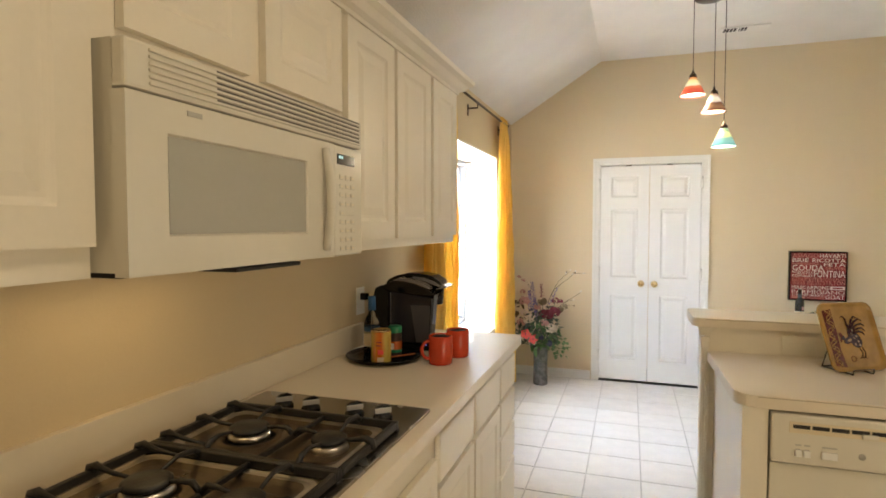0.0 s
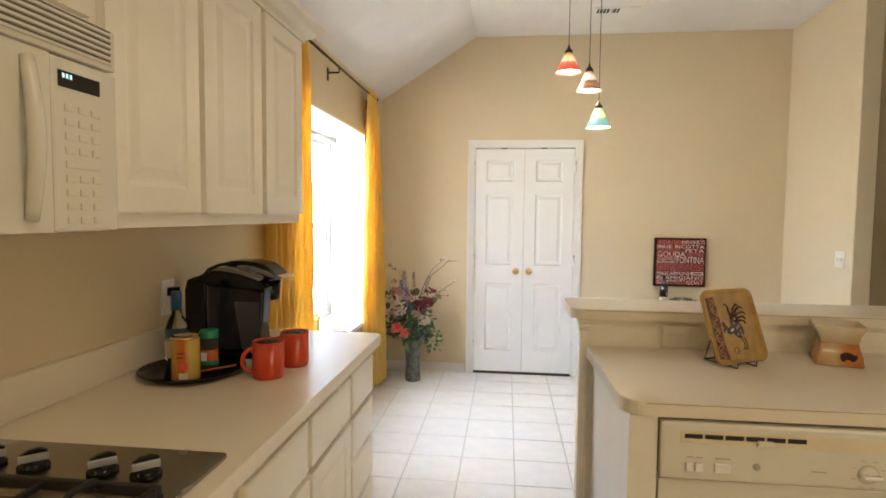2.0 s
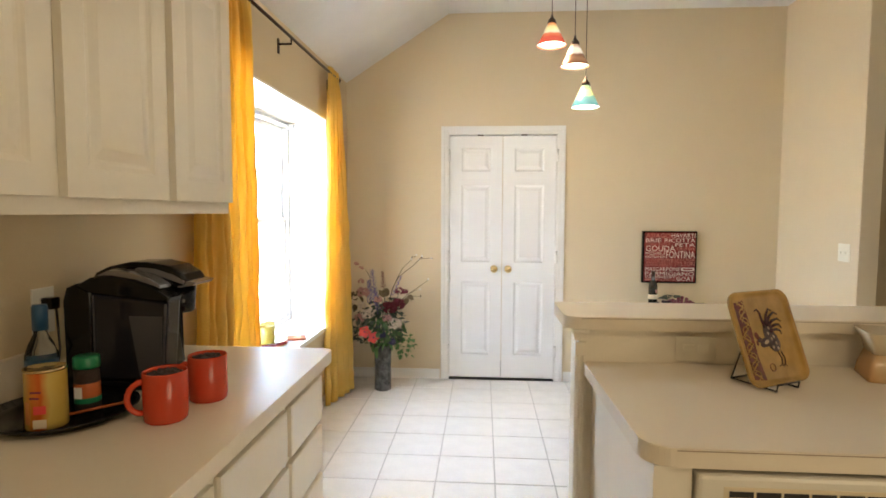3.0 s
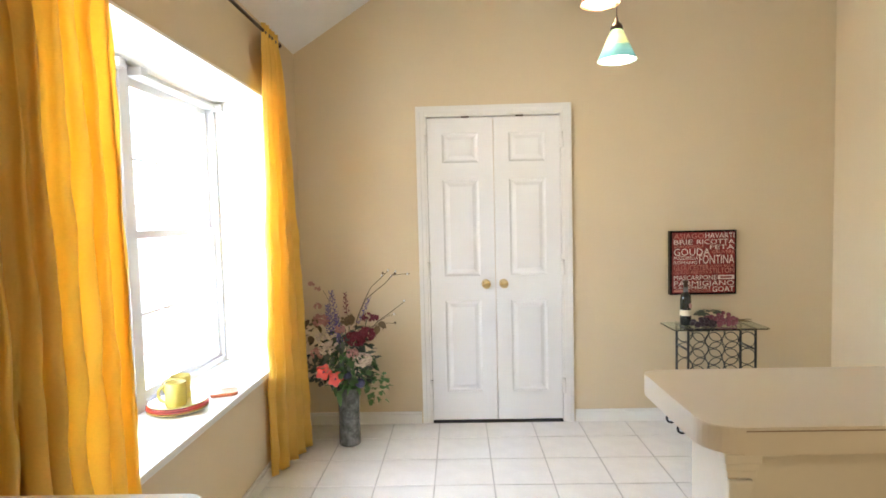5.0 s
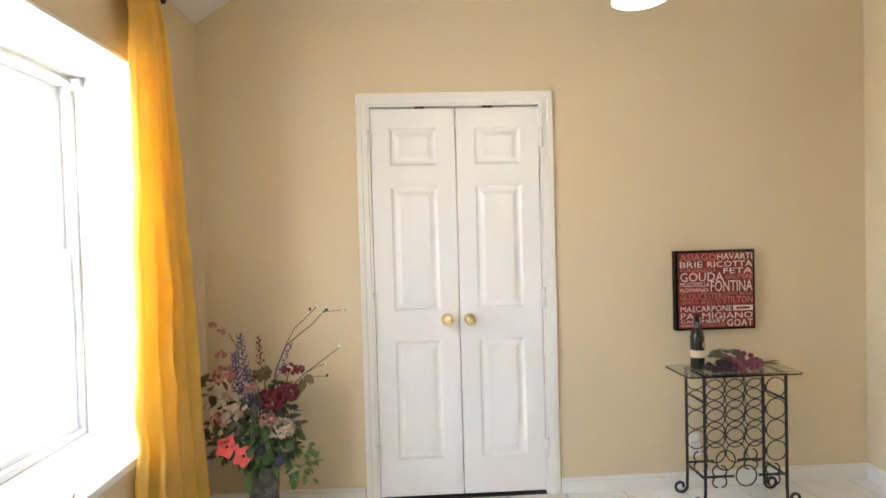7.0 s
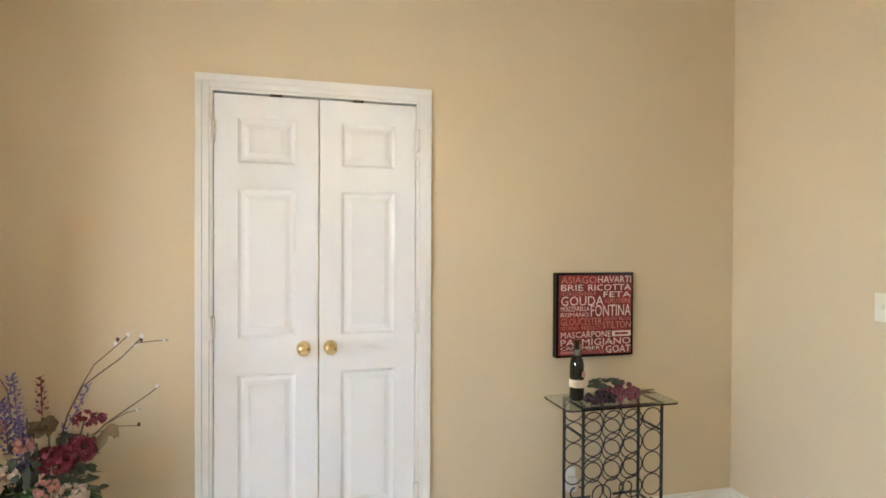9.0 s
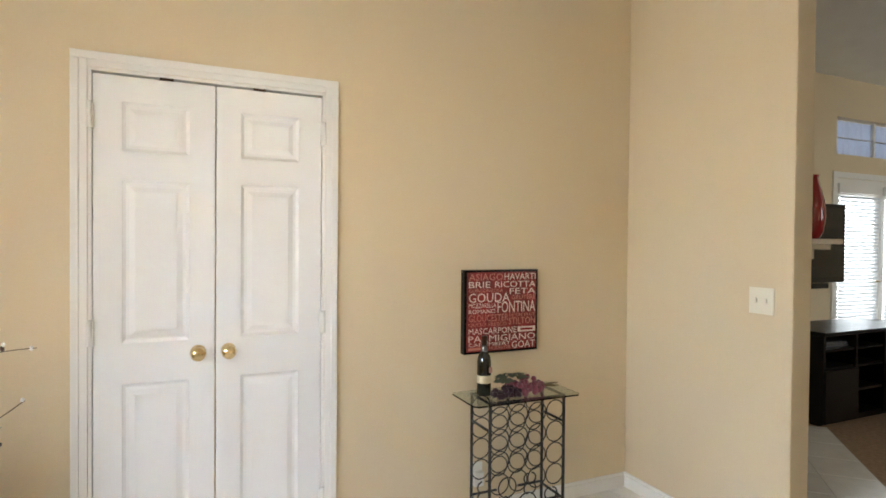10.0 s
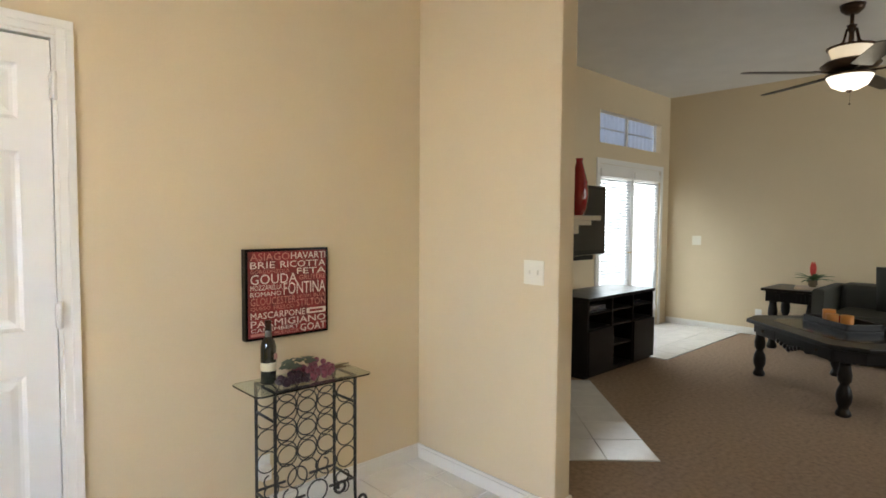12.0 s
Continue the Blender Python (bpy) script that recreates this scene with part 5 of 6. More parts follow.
# ---- wine rack table ----
RX0, RX1, RY0, RY1, RT = 2.463, 2.865, 5.475, 5.655, 0.652
rack = thing("wine_rack_table", (2.667, 5.56, 0), "black wrought iron wine rack table with a glass top", "wine rack")
for x, s in ((RX0, -1), (RX1, 1)):
    for y in (RY0, RY1):
        pts = [(x, y, RT), (x, y, 0.10), (x + s * 0.003, y, 0.05)]
        for k in range(15):
            a = radians(180 - 28 * k) if s > 0 else radians(28 * k)
            r = 0.036 - 0.0016 * k
            pts.append((x + s * 0.037 + r * math.cos(a) * 1.0, y, 0.044 - r * math.sin(a) * (1 if s > 0 else 1)))
        part("leg", tube(pts, 0.0075, 8), M_IRON, rack, "iron leg with a scroll foot")
for x in (RX0, RX1):
    for z in (0.155, 0.525, RT - 0.006):
        part("side_bar", tube([(x, RY0, z), (x, RY1, z)], 0.0062, 8), M_IRON, rack)
for y in (RY0, RY1):
    part("top_bar", tube([(RX0, y, RT - 0.006), (RX1, y, RT - 0.006)], 0.006, 8), M_IRON, rack)
    rr = (RX1 - RX0) / 8
    for c in range(4):
        for r in range(4):
            cx, cz = RX0 + rr * (2 * c + 1), 0.585 - 2.02 * rr * r
            part("ring", tube([(cx + (rr - 0.002) * math.cos(a), y, cz + (rr - 0.002) * math.sin(a)) for a in (2 * math.pi * i / 24 for i in range(24))], 0.0030, 6, closed=True), M_IRON, rack)
    cx, cz = (RX0 + RX1) / 2, 0.165
    part("ring", tube([(cx + rr * math.cos(a), y, cz + rr * math.sin(a)) for a in (2 * math.pi * i / 24 for i in range(24))], 0.0036, 6, closed=True), M_IRON, rack)
    for x0, x1, s in ((RX0, cx - rr - 0.012, 1), (cx + rr + 0.012, RX1, -1)):
        part("scroll_bar", tube([(x0, y, cz), (x1, y, cz)], 0.0062, 8), M_IRON, rack)
        for xc in (x0 + 0.035, x1 - 0.035):
            for up in (1, -1):
                dirx = 1 if xc < (x0 + x1) / 2 else -1
                pts = [(xc + dirx * 0.026 * math.cos(a) - dirx * 0.006, y, cz + up * (0.027 - 0.027 * math.cos(b)))
                       for a, b in ((radians(180 - q), radians(q)) for q in ())] or \
                      [(xc + 0.024 * dirx * (1 - math.sin(radians(q))), y, cz + up * 0.026 * (1 - math.cos(radians(q)))) for q in range(0, 181, 18)]
                part("scroll", tube(pts, 0.0038, 6), M_IRON, rack)
g = prism([(2.385, 5.43), (2.915, 5.43), (2.935, 5.45), (2.935, 5.670), (2.915, 5.690), (2.385, 5.690), (2.365, 5.670), (2.365, 5.45)], RT + 0.001, RT + 0.008, bevel=0.0015)
top_pane = part("glass_top", g, M_TGLASS, rack, "green-edged clear glass top")
top_pane.visible_shadow = False

GT = RT + 0.0085
wine = thing("wine_bottle", (2.497, 5.600, GT), "dark wine bottle with a cream label and a foil neck", "wine bottle")
part("glass", lathe([(0, 0), (0.031, 0), (0.0335, 0.004), (0.0335, 0.160), (0.028, 0.184), (0.0145, 0.207), (0.013, 0.26)], 28), M_BOTTLE, wine, here=True)
part("label", lathe([(0.0339, 0.058), (0.0339, 0.094)], 28, caps=False), M_LABEL, wine, "cream paper label", here=True)
part("seal", box(0.008, 0.027, -0.0350, -0.022, 0.106, 0.134, bevel=0.006), M_PINK, wine, "round pinkish seal", here=True)
part("neck_band", lathe([(0.0158, 0.205), (0.0140, 0.234)], 20, caps=False), M_SILVER, wine, "silver neck band", here=True)
part("foil", lathe([(0.0140, 0.238), (0.0137, 0.264), (0.0150, 0.266), (0.0150, 0.276), (0, 0.277)], 20), M_BRONZE, wine, here=True)

grapes = thing("grape_bunch", (2.64, 5.53, GT), "faux bunch of dark and red grapes with green leaves", "grapes")
rng = random.Random(11)
grape_data = {}
for mat, count, cx, cy, sx, sy, cz in ((M_GRAPED, 46, 2.560, 5.505, 0.075, 0.038, 0.050), (M_GRAPE, 95, 2.690, 5.545, 0.100, 0.050, 0.080)):
    for k in range(count):
        a, q = rng.uniform(0, 2 * math.pi), rng.uniform(0, 1) ** 0.5
        x, y = cx + sx * q * math.cos(a), cy + sy * q * math.sin(a)
        z = GT + 0.011 + rng.uniform(0, cz) * (1 - 0.6 * q)
        if mat.name not in grape_data:
            first = part("grape", ball(0, 0, 0, 0.0135, 2), mat, grapes, here=True)
            grape_data[mat.name] = first.data
            ob = first
        else:
            ob = new("grape", grape_data[mat.name])
            ob.parent = grapes
        ob.matrix_basis = pose(x - 2.64, y - 5.53, z - GT)


def leaf_mesh(length, width, lobes=0, droop=0.25):
    """A leaf along +x with a folded midrib; lobes make its outline uneven."""
    bm = bmesh.new()
    n = 6
    mid = [bm.verts.new((length * i / n, 0, -droop * length * (i / n) ** 2)) for i in range(n + 1)]
    sides = []
    for s in (1, -1):
        row = []
        for i in range(n + 1):
            t = i / n
            w = width * math.sin(math.pi * min(1, t * 0.95 + 0.05)) ** 0.8 * (1 + (0.35 * (1 if i % 2 else -1) if lobes else 0))
            row.append(bm.verts.new((length * t, s * w * 0.5, -droop * length * t * t + 0.12 * w)))
        sides.append(row)
    for s, row in zip((1, -1), sides):
        for i in range(n):
            q = (mid[i], mid[i + 1], row[i + 1], row[i])
            bm.faces.new(q if s < 0 else q[::-1]).smooth = True
    return bm


def scatter(bm, pieces):
    """Joins copies: pieces are (maker, matrix)."""
    for make, m in pieces:
        merge(bm, make(), m)
    return bm


for k, (x, y, z, a) in enumerate(((-0.05, -0.01, 0.065, 160), (-0.03, 0.0, 0.085, 60), (-0.01, -0.02, 0.08, 20), (-0.06, 0.01, 0.075, 100), (-0.03, -0.02, 0.075, 200), (0.02, 0.0, 0.085, 80))):
    part("leaf", leaf_mesh(0.075, 0.055, 1), M_LEAFD, grapes, here=True, at=pose(x, y, z, rng.uniform(-20, 20), -15, a))
g = bmesh.new()
for k in range(16):
    x = 0.135 + 0.005 * k
    tube([(x - 0.05, 0.01 * math.sin(k), 0.035), (x + 0.02, 0.012 * math.sin(k * 1.7), 0.030 + 0.008 * math.cos(k * 2.1))], 0.0025, 5, g)
part("dried_sprig", g, M_OLIVE, grapes, "straw-coloured dried sprig", here=True)

# ---- flower arrangement ----
FX, FY = 0.395, 5.42
flo = thing("flower_arrangement", (FX, FY, 0), "tall silk flowers with twigs in a mottled grey glass vase", "flowers")
part("vase", lathe([(0, 0), (0.060, 0), (0.066, 0.006), (0.067, 0.02), (0.0645, 0.18), (0.069, 0.355), (0.066, 0.357), (0.061, 0.18), (0.055, 0.02), (0, 0.018)], 36), M_MARBLE, flo, here=True)
rng = random.Random(21)
g = bmesh.new()
for k in range(16):
    a = rng.uniform(0, 2 * math.pi)
    r = rng.uniform(0.03, 0.16)
    top = Vector((r * math.cos(a), 0.6 * r * math.sin(a), rng.uniform(0.5, 0.8)))
    tube([(0.02 * math.cos(a), 0.02 * math.sin(a), 0.06), (0.03 * math.cos(a), 0.03 * math.sin(a), 0.34), tuple(top)], 0.0028, 5, g)
part("stem", g, M_LEAFD, flo, here=True)


def leaves(name, mat, count, center, spread, size, label, lobes=0, droop=0.3, shape=1.6):
    bm = bmesh.new()
    for k in range(count):
        a, b = rng.uniform(0, 2 * math.pi), math.acos(rng.uniform(-0.7, 1))
        q = rng.uniform(0.25, 1) ** 0.6
        p = Vector((center[0] + spread[0] * q * math.sin(b) * math.cos(a), center[1] + spread[1] * q * math.sin(b) * math.sin(a), center[2] + spread[2] * q * math.cos(b)))
        s = rng.uniform(*size)
        merge(bm, leaf_mesh(s, s / shape, lobes, droop), Matrix.Translation(p) @ pose(0, 0, 0, rng.uniform(-40, 40), rng.uniform(-40, 55), math.degrees(a) + rng.uniform(-40, 40)))
    ob = part(name, bm, mat, flo, label, here=True)
    return tagged(ob, kind="stuff")


leaves("dark_leaves", M_LEAFD, 230, (0.0, 0.0, 0.53), (0.17, 0.12, 0.20), (0.028, 0.058), "dark grey-green leaves", droop=0.35)
leaves("green_leaves", M_LEAF, 170, (0.0, -0.02, 0.47), (0.16, 0.12, 0.13), (0.03, 0.062), "green leaves")
leaves("left_leaves", M_LEAFD, 54, (-0.19, 0.0, 0.47), (0.05, 0.05, 0.16), (0.035, 0.06), "dark small leaves")
leaves("olive_leaves", M_OLIVE, 10, (-0.20, 0.0, 0.70), (0.05, 0.04, 0.10), (0.07, 0.10), "olive brown leaves", shape=1.9)
leaves("olive_leaves", M_OLIVE, 5, (0.20, 0.0, 0.72), (0.03, 0.04, 0.05), (0.05, 0.07), "olive brown leaves", shape=1.7)
leaves("ivy", M_IVY, 60, (0.170, -0.03, 0.36), (0.075, 0.04, 0.12), (0.022, 0.040), "bright green trailing ivy", lobes=1, shape=1.1)
leaves("ivy", M_IVY, 12, (-0.05, -0.07, 0.37), (0.05, 0.03, 0.04), (0.07, 0.12), "bright green blades", shape=3.2)
leaves("ivy", M_IVY, 8, (0.05, -0.07, 0.39), (0.05, 0.03, 0.03), (0.06, 0.10), "bright green blades", shape=3.2)


def petal_flower(x, y, z, r, mat, petals, label, tilt=-60, core=M_BLUE):
    m = pose(x, y, z, -tilt, 0, rng.uniform(-20, 20))
    g = bmesh.new()
    for k in range(petals):
        merge(g, leaf_mesh(r, r * 0.85, 0, 0.15), pose(0, 0, 0, 0, 0, 360 * k / petals) @ pose(0, 0, 0, 0, -12, 0))
    bmesh.ops.transform(g, matrix=m, verts=g.verts)
    ob = part("flower", g, mat, flo, label, here=True)
    c = ball(0, 0, 0.004, r * 0.14, 1)
    bmesh.ops.transform(c, matrix=m, verts=c.verts)
    part("centre", c, core, ob, here=True)


def cluster(x, y, z, r, mat, count, label, petal=0.012, squash=0.8):
    """A head of many small florets over a dome."""
    g = bmesh.new()
    for k in range(count):
        a, b = rng.uniform(0, 2 * math.pi), math.acos(rng.uniform(-0.6, 1))
        d = Vector((math.sin(b) * math.cos(a), math.sin(b) * math.sin(a), math.cos(b) * squash))
        p = Vector((x, y, z)) + r * d * rng.uniform(0.75, 1.05)
        turn = d.to_track_quat("Z", "Y").to_matrix().to_4x4()
        for q in range(3):
            merge(g, leaf_mesh(petal, petal * 0.9, 0, -0.3), Matrix.Translation(p) @ turn @ pose(0, 0, 0, 0, -25, 120 * q + rng.uniform(0, 60)))
    return part("flower", g, mat, flo, label, here=True)


petal_flower(-0.117, -0.12, 0.477, 0.052, M_RED, 5, "coral red open flower")
petal_flower(-0.046, -0.13, 0.437, 0.050, M_RED, 5, "coral red open flower")
part("flower", ball(0.016, -0.10, 0.452, 0.027, 3), M_BLUE, flo, "dark blue globe thistle", here=True)
part("flower", ball(0.092, -0.10, 0.402, 0.029, 3), M_BLUE, flo, "dark blue globe thistle", here=True)
cluster(0.106, -0.07, 0.53, 0.050, M_CREAMF, 110, "cream hydrangea head", 0.013)
cluster(0.070, -0.06, 0.655, 0.046, M_BURG, 80, "burgundy peony", 0.018)
cluster(0.130, -0.05, 0.680, 0.046, M_BURG, 80, "burgundy peony", 0.018)
cluster(0.03, -0.04, 0.660, 0.030, M_BURG, 44, "burgundy peony", 0.016)
cluster(0.135, -0.03, 0.780, 0.026, M_BURG, 26, "dark red berry cluster", 0.014)
cluster(0.178, -0.02, 0.772, 0.020, M_BURG, 18, "dark red berry cluster", 0.013)
cluster(0.020, -0.05, 0.770, 0.028, M_OLIVE, 26, "olive green rose", 0.022)
cluster(0.0, -0.09, 0.55, 0.022, M_IVY, 16, "yellow-green rose", 0.020)
cluster(-0.143, -0.04, 0.768, 0.042, M_PINK, 46, "pink hydrangea head", 0.016)
cluster(-0.106, -0.07, 0.605, 0.040, M_CREAMF, 40, "pale pink and cream blossom", 0.016)
cluster(-0.165, -0.06, 0.575, 0.034, M_PINK, 34, "pink blossom", 0.015)
cluster(-0.15, -0.03, 0.66, 0.028, M_CREAMF, 24, "cream blossom", 0.014)
cluster(-0.07, -0.09, 0.62, 0.036, M_CREAMF, 34, "pale pink and cream blossom", 0.016)
cluster(-0.02, -0.08, 0.72, 0.026, M_PINK, 22, "pink blossom", 0.014)
cluster(0.05, -0.10, 0.58, 0.028, M_PINK, 24, "dusty pink blossom", 0.015)
cluster(-0.17, 0.0, 0.85, 0.018, M_PINK, 16, "pink blossom sprig", 0.012)
for (x0, z0), (x1, z1), r, m, word in (((-0.045, 0.64), (-0.078, 0.945), 0.034, M_PURPLE, "purple salvia spike"), ((-0.085, 0.68), (-0.105, 0.86), 0.026, M_PURPLE, "purple salvia spike"),
                                        ((0.080, 0.74), (0.150, 0.895), 0.015, M_PURPLE, "lilac salvia spike"), ((0.012, 0.80), (0.004, 0.93), 0.015, M_BURG, "dark plum spike"), ((-0.03, 0.60), (-0.06, 0.80), 0.026, M_PURPLE, "purple salvia spike")):
    g = bmesh.new()
    tube([(x0, -0.03, z0), (x1, -0.02, z1)], 0.002, 5, g)
    n = 90 if r > 0.02 else 30
    for k in range(n):
        t = (k + 0.5) / n
        a = k * 2.4
        rr = r * (1 - 0.75 * t)
        p = (x0 + (x1 - x0) * t + rr * math.cos(a), -0.03 + rr * math.sin(a), z0 + (z1 - z0) * t)
        merge(g, leaf_mesh(0.014, 0.011, 0, -0.2), Matrix.Translation(p) @ pose(0, 0, 0, 0, -35, math.degrees(a)))
    part("flower_spike", g, m, flo, word, here=True)
for pts, r in (([(0.03, 0, 0.60), (0.045, 0, 0.80), (0.075, 0, 0.90), (0.13, 0, 0.955), (0.18, 0, 1.00), (0.235, -0.01, 1.075)], 0.0032), ([(0.045, 0, 0.80), (0.075, 0, 0.91), (0.10, 0, 0.98), (0.145, 0, 1.03), (0.19, 0.01, 1.085)], 0.0026),
               ([(0.215, -0.008, 1.055), (0.28, -0.01, 1.062), (0.325, 0, 1.062)], 0.0018), ([(0.10, 0.01, 0.72), (0.16, 0, 0.80), (0.22, 0, 0.85), (0.28, 0, 0.90), (0.312, 0, 0.93)], 0.0026),
               ([(0.16, 0, 0.80), (0.22, 0.01, 0.835), (0.262, 0.01, 0.845)], 0.0018), ([(0.11, 0, 0.76), (0.19, 0, 0.79), (0.27, -0.01, 0.79)], 0.0018), ([(-0.12, 0, 0.80), (-0.145, 0, 0.90), (-0.19, 0, 0.97)], 0.002), ([(-0.14, 0, 0.90), (-0.13, 0, 0.95)], 0.0018)):
    part("twig", tube([(x + 0.15 * max(0.0, z - 0.6), y, z - 0.06 * max(0.0, z - 0.6) - (0.04 if z < 0.94 and pts[0][0] >= 0.10 else 0.0)) for x, y, z in pts], [r * (1 - 0.5 * i / len(pts)) for i in range(len(pts))], 6), M_TWIG, flo, here=True)
for x, z, m in ((x + 0.15 * (z - 0.6), z - 0.06 * (z - 0.6), m) for x, z, m in ((0.19, 1.088, M_WHITE), (0.155, 1.055, M_WHITE), (0.235, 1.08, M_WHITE), (0.215, 1.05, M_WHITE), (0.31, 1.062, M_WHITE), (0.235, 1.065, M_TWIG), (0.16, 1.07, M_TWIG), (0.312, 0.890, M_WHITE), (0.262, 0.806, M_WHITE), (0.275, 0.748, M_TWIG))):
    part("bud", ball(x, 0, z, 0.0065, 1, squash=1.3), m, flo, "small white or brown bud", here=True)
cluster(-0.205, 0, 0.985, 0.013, M_PINK, 10, "pink blossom sprig", 0.012)
cluster(-0.165, 0, 0.955, 0.012, M_PINK, 9, "pink blossom sprig", 0.012)

# ---- garden doors and high window ----
fd = thing("door_2", (FX0, YL, 0), "white double garden door with lowered white blinds in a painted frame", "door")
fd["kind"] = "structure"
for a, b, c, d in ((FX0 - 0.06, FX0, 0, FZ + 0.06), (FX1, FX1 + 0.06, 0, FZ + 0.06), (FX0, FX1, FZ, FZ + 0.06)):
    part("casing", box(a, b, YL - 0.016, YL - 0.0005, c, d, bevel=0.003), M_TRIM, fd)
FM = (FX0 + FX1) / 2 + 0.02
part("head_rail", box(FX0, FX1, YL + 0.01, YL + 0.05, 1.99, FZ, bevel=0.003), M_TRIM, fd)
for a, b in ((FX0 + 0.005, FM - 0.005), (FM + 0.005, FX1 - 0.005)):
    g = panelled(b - a, 1.98, 0.04, [(0.085, b - a - 0.085, 0.2, 1.88)], [(0.004, 0.006), (0.010, 0.008)], 0.002)
    bmesh.ops.transform(g, matrix=pose(a, YL + 0.02, 0.005), verts=g.verts)
    lf = part("door_leaf", g, M_TRIM, fd, "white glazed door leaf")
    panes = part("pane", box(a + 0.10, b - 0.10, YL + 0.0262, YL + 0.0275, 0.22, 1.87), emitter("bright_daylight_pane", (0.90, 0.97, 1.0), 0.20), lf, "pane full of daylight")
    part("blind_rail", box(a + 0.03, b - 0.03, YL - 0.018, YL + 0.008, 1.90, 1.996, bevel=0.003), M_TRIM, lf)
    slats = 44
    for k in range(slats):
        z = 0.235 + k * 0.0378
        g = box(-(b - a) / 2 + 0.05, (b - a) / 2 - 0.05, -0.019, 0.019, -0.0015, 0.0015)
        bmesh.ops.transform(g, matrix=pose((a + b) / 2, YL - 0.003, z, 50), verts=g.verts)
        part("slat", g, M_BLIND, lf)
part("door_handle", tube([(FM - 0.05, YL + 0.02, 1.0), (FM - 0.05, YL - 0.03, 1.0), (FM - 0.13, YL - 0.03, 1.0)], 0.008, 8), M_BRASS, fd)
tw = thing("window_2", (TX0, YL, TZ0), "wide low transom window with grey gathered sheer shades", "window")
tw["kind"] = "structure"
part("window_frame", box(TX0, TX1, YL + 0.13, YL + 0.145, TZ0, TZ1), emitter("transom_daylight", (0.62, 0.70, 0.85), 0.040), tw, "dim daylight through the sheer shades")
g = bmesh.new()
cols = 84
lo, hi = [], []
for i in range(cols + 1):
    x = TX0 + (TX1 - TX0) * i / cols
    y = YL + 0.10 + 0.008 * math.sin(i * 1.1) + 0.004 * math.sin(i * 2.7)
    lo.append(g.verts.new((x, y, TZ0 + 0.004))), hi.append(g.verts.new((x, y, TZ1 - 0.004)))
for i in range(cols):
    g.faces.new((lo[i], lo[i + 1], hi[i + 1], hi[i])).smooth = True
part("sheer_shade", g, M_SHEER, tw, "grey gathered sheer shade")
for a, b in ((TX0, TX0 + 0.015), (TX1 - 0.015, TX1), ((TX0 + TX1) / 2 - 0.02, (TX0 + TX1) / 2 + 0.02)):
    part("mullion", box(a, b, YL + 0.06, YL + 0.085, TZ0, TZ1), M_TRIM, tw)
part("muntin", box(TX0 + 0.015, TX1 - 0.015, YL + 0.07, YL + 0.08, (TZ0 + TZ1) / 2 - 0.006, (TZ0 + TZ1) / 2 + 0.006), M_GREY, tw)

# ---- media console, television, fireplace ----
QX0, QX1, QY0, QY1, QZ = 5.58, 6.78, 5.93, 6.40, 0.715
con = thing("media_console", (6.18, 6.16, 0), "black stained media console with open shelves and cupboard doors", "cabinet")
g = box(QX0 - 0.01, QX1 + 0.01, QY0 - 0.015, QY1, QZ - 0.03, QZ, bevel=0.004)
part("top", g, M_WOODB, con)
for x in (QX0, QX0 + 0.40, QX1 - 0.42, QX1 - 0.022):
    part("upright", box(x, x + 0.022, QY0, QY1 - 0.012, 0.03, QZ - 0.031), M_WOODB, con)
for z in (0.03, 0.42, 0.56):
    part("shelf", box(QX0 + 0.0225, QX1 - 0.0225, QY0 + 0.012, QY1 - 0.013, z, z + 0.02), M_WOODB, con)
part("shelf", box(QX0 + 0.423, QX1 - 0.421, QY0 + 0.012, QY1 - 0.013, 0.23, 0.25), M_WOODB, con)
part("back_panel", box(QX0 + 0.001, QX1 - 0.001, QY1 - 0.012, QY1 - 0.002, 0.03, QZ - 0.031), M_WOODB, con)
part("plinth", box(QX0, QX1, QY0 + 0.03, QY1 - 0.02, 0, 0.0295), M_WOODB, con)
for a, b in ((QX0 + 0.004, QX0 + 0.412), (QX1 - 0.410, QX1 - 0.004)):
    part("cupboard_door", box(a, b, QY0 - 0.018, QY0 - 0.001, 0.035, 0.425, bevel=0.002), M_WOODB, con)
pl = thing("media_player", (5.78, 6.05, 0.58), "silver-grey media player on the console shelf", "player")
part("case", box(5.66, 5.96, 5.98, 6.24, 0.5805, 0.625, bevel=0.003), M_SILVER, pl)
pl = thing("media_player", (6.5, 6.05, 0.58), "small dark media box on the console shelf", "player")
part("case", box(6.42, 6.66, 6.0, 6.2, 0.5805, 0.61, bevel=0.003), M_SMOKE, pl)
tv = thing("television", (6.35, 6.62, 1.35), "flat black wall-mounted television switched off", "television")
part("case", box(5.75, 6.97, 6.60, 6.66, 1.02, 1.765, bevel=0.008), M_BLACK, tv)
part("screen", box(5.79, 6.93, 6.5975, 6.5995, 1.07, 1.725), M_TV, tv)
part("mount", box(6.2, 6.5, 6.6605, YL - 0.001, 1.2, 1.5), M_IRON, tv)
part("speaker_bar", box(6.0, 6.75, 6.61, 6.65, 0.965, 1.015, bevel=0.006), M_BLACK, tv)

FD, FN = Vector((0.695, 0.719, 0)), Vector((-0.719, 0.695, 0))


def diag(u, n):
    """A place by its way along the fireplace and away from its hearth."""
    p = FD * u + FN * n
    return (p.x, p.y)


def diag_box(u0, u1, n0, n1, z0, z1, bm=None, bevel=0.0):
    return prism([diag(u0, n0), diag(u1, n0), diag(u1, n1), diag(u0, n1)], z0, z1, bm, bevel)


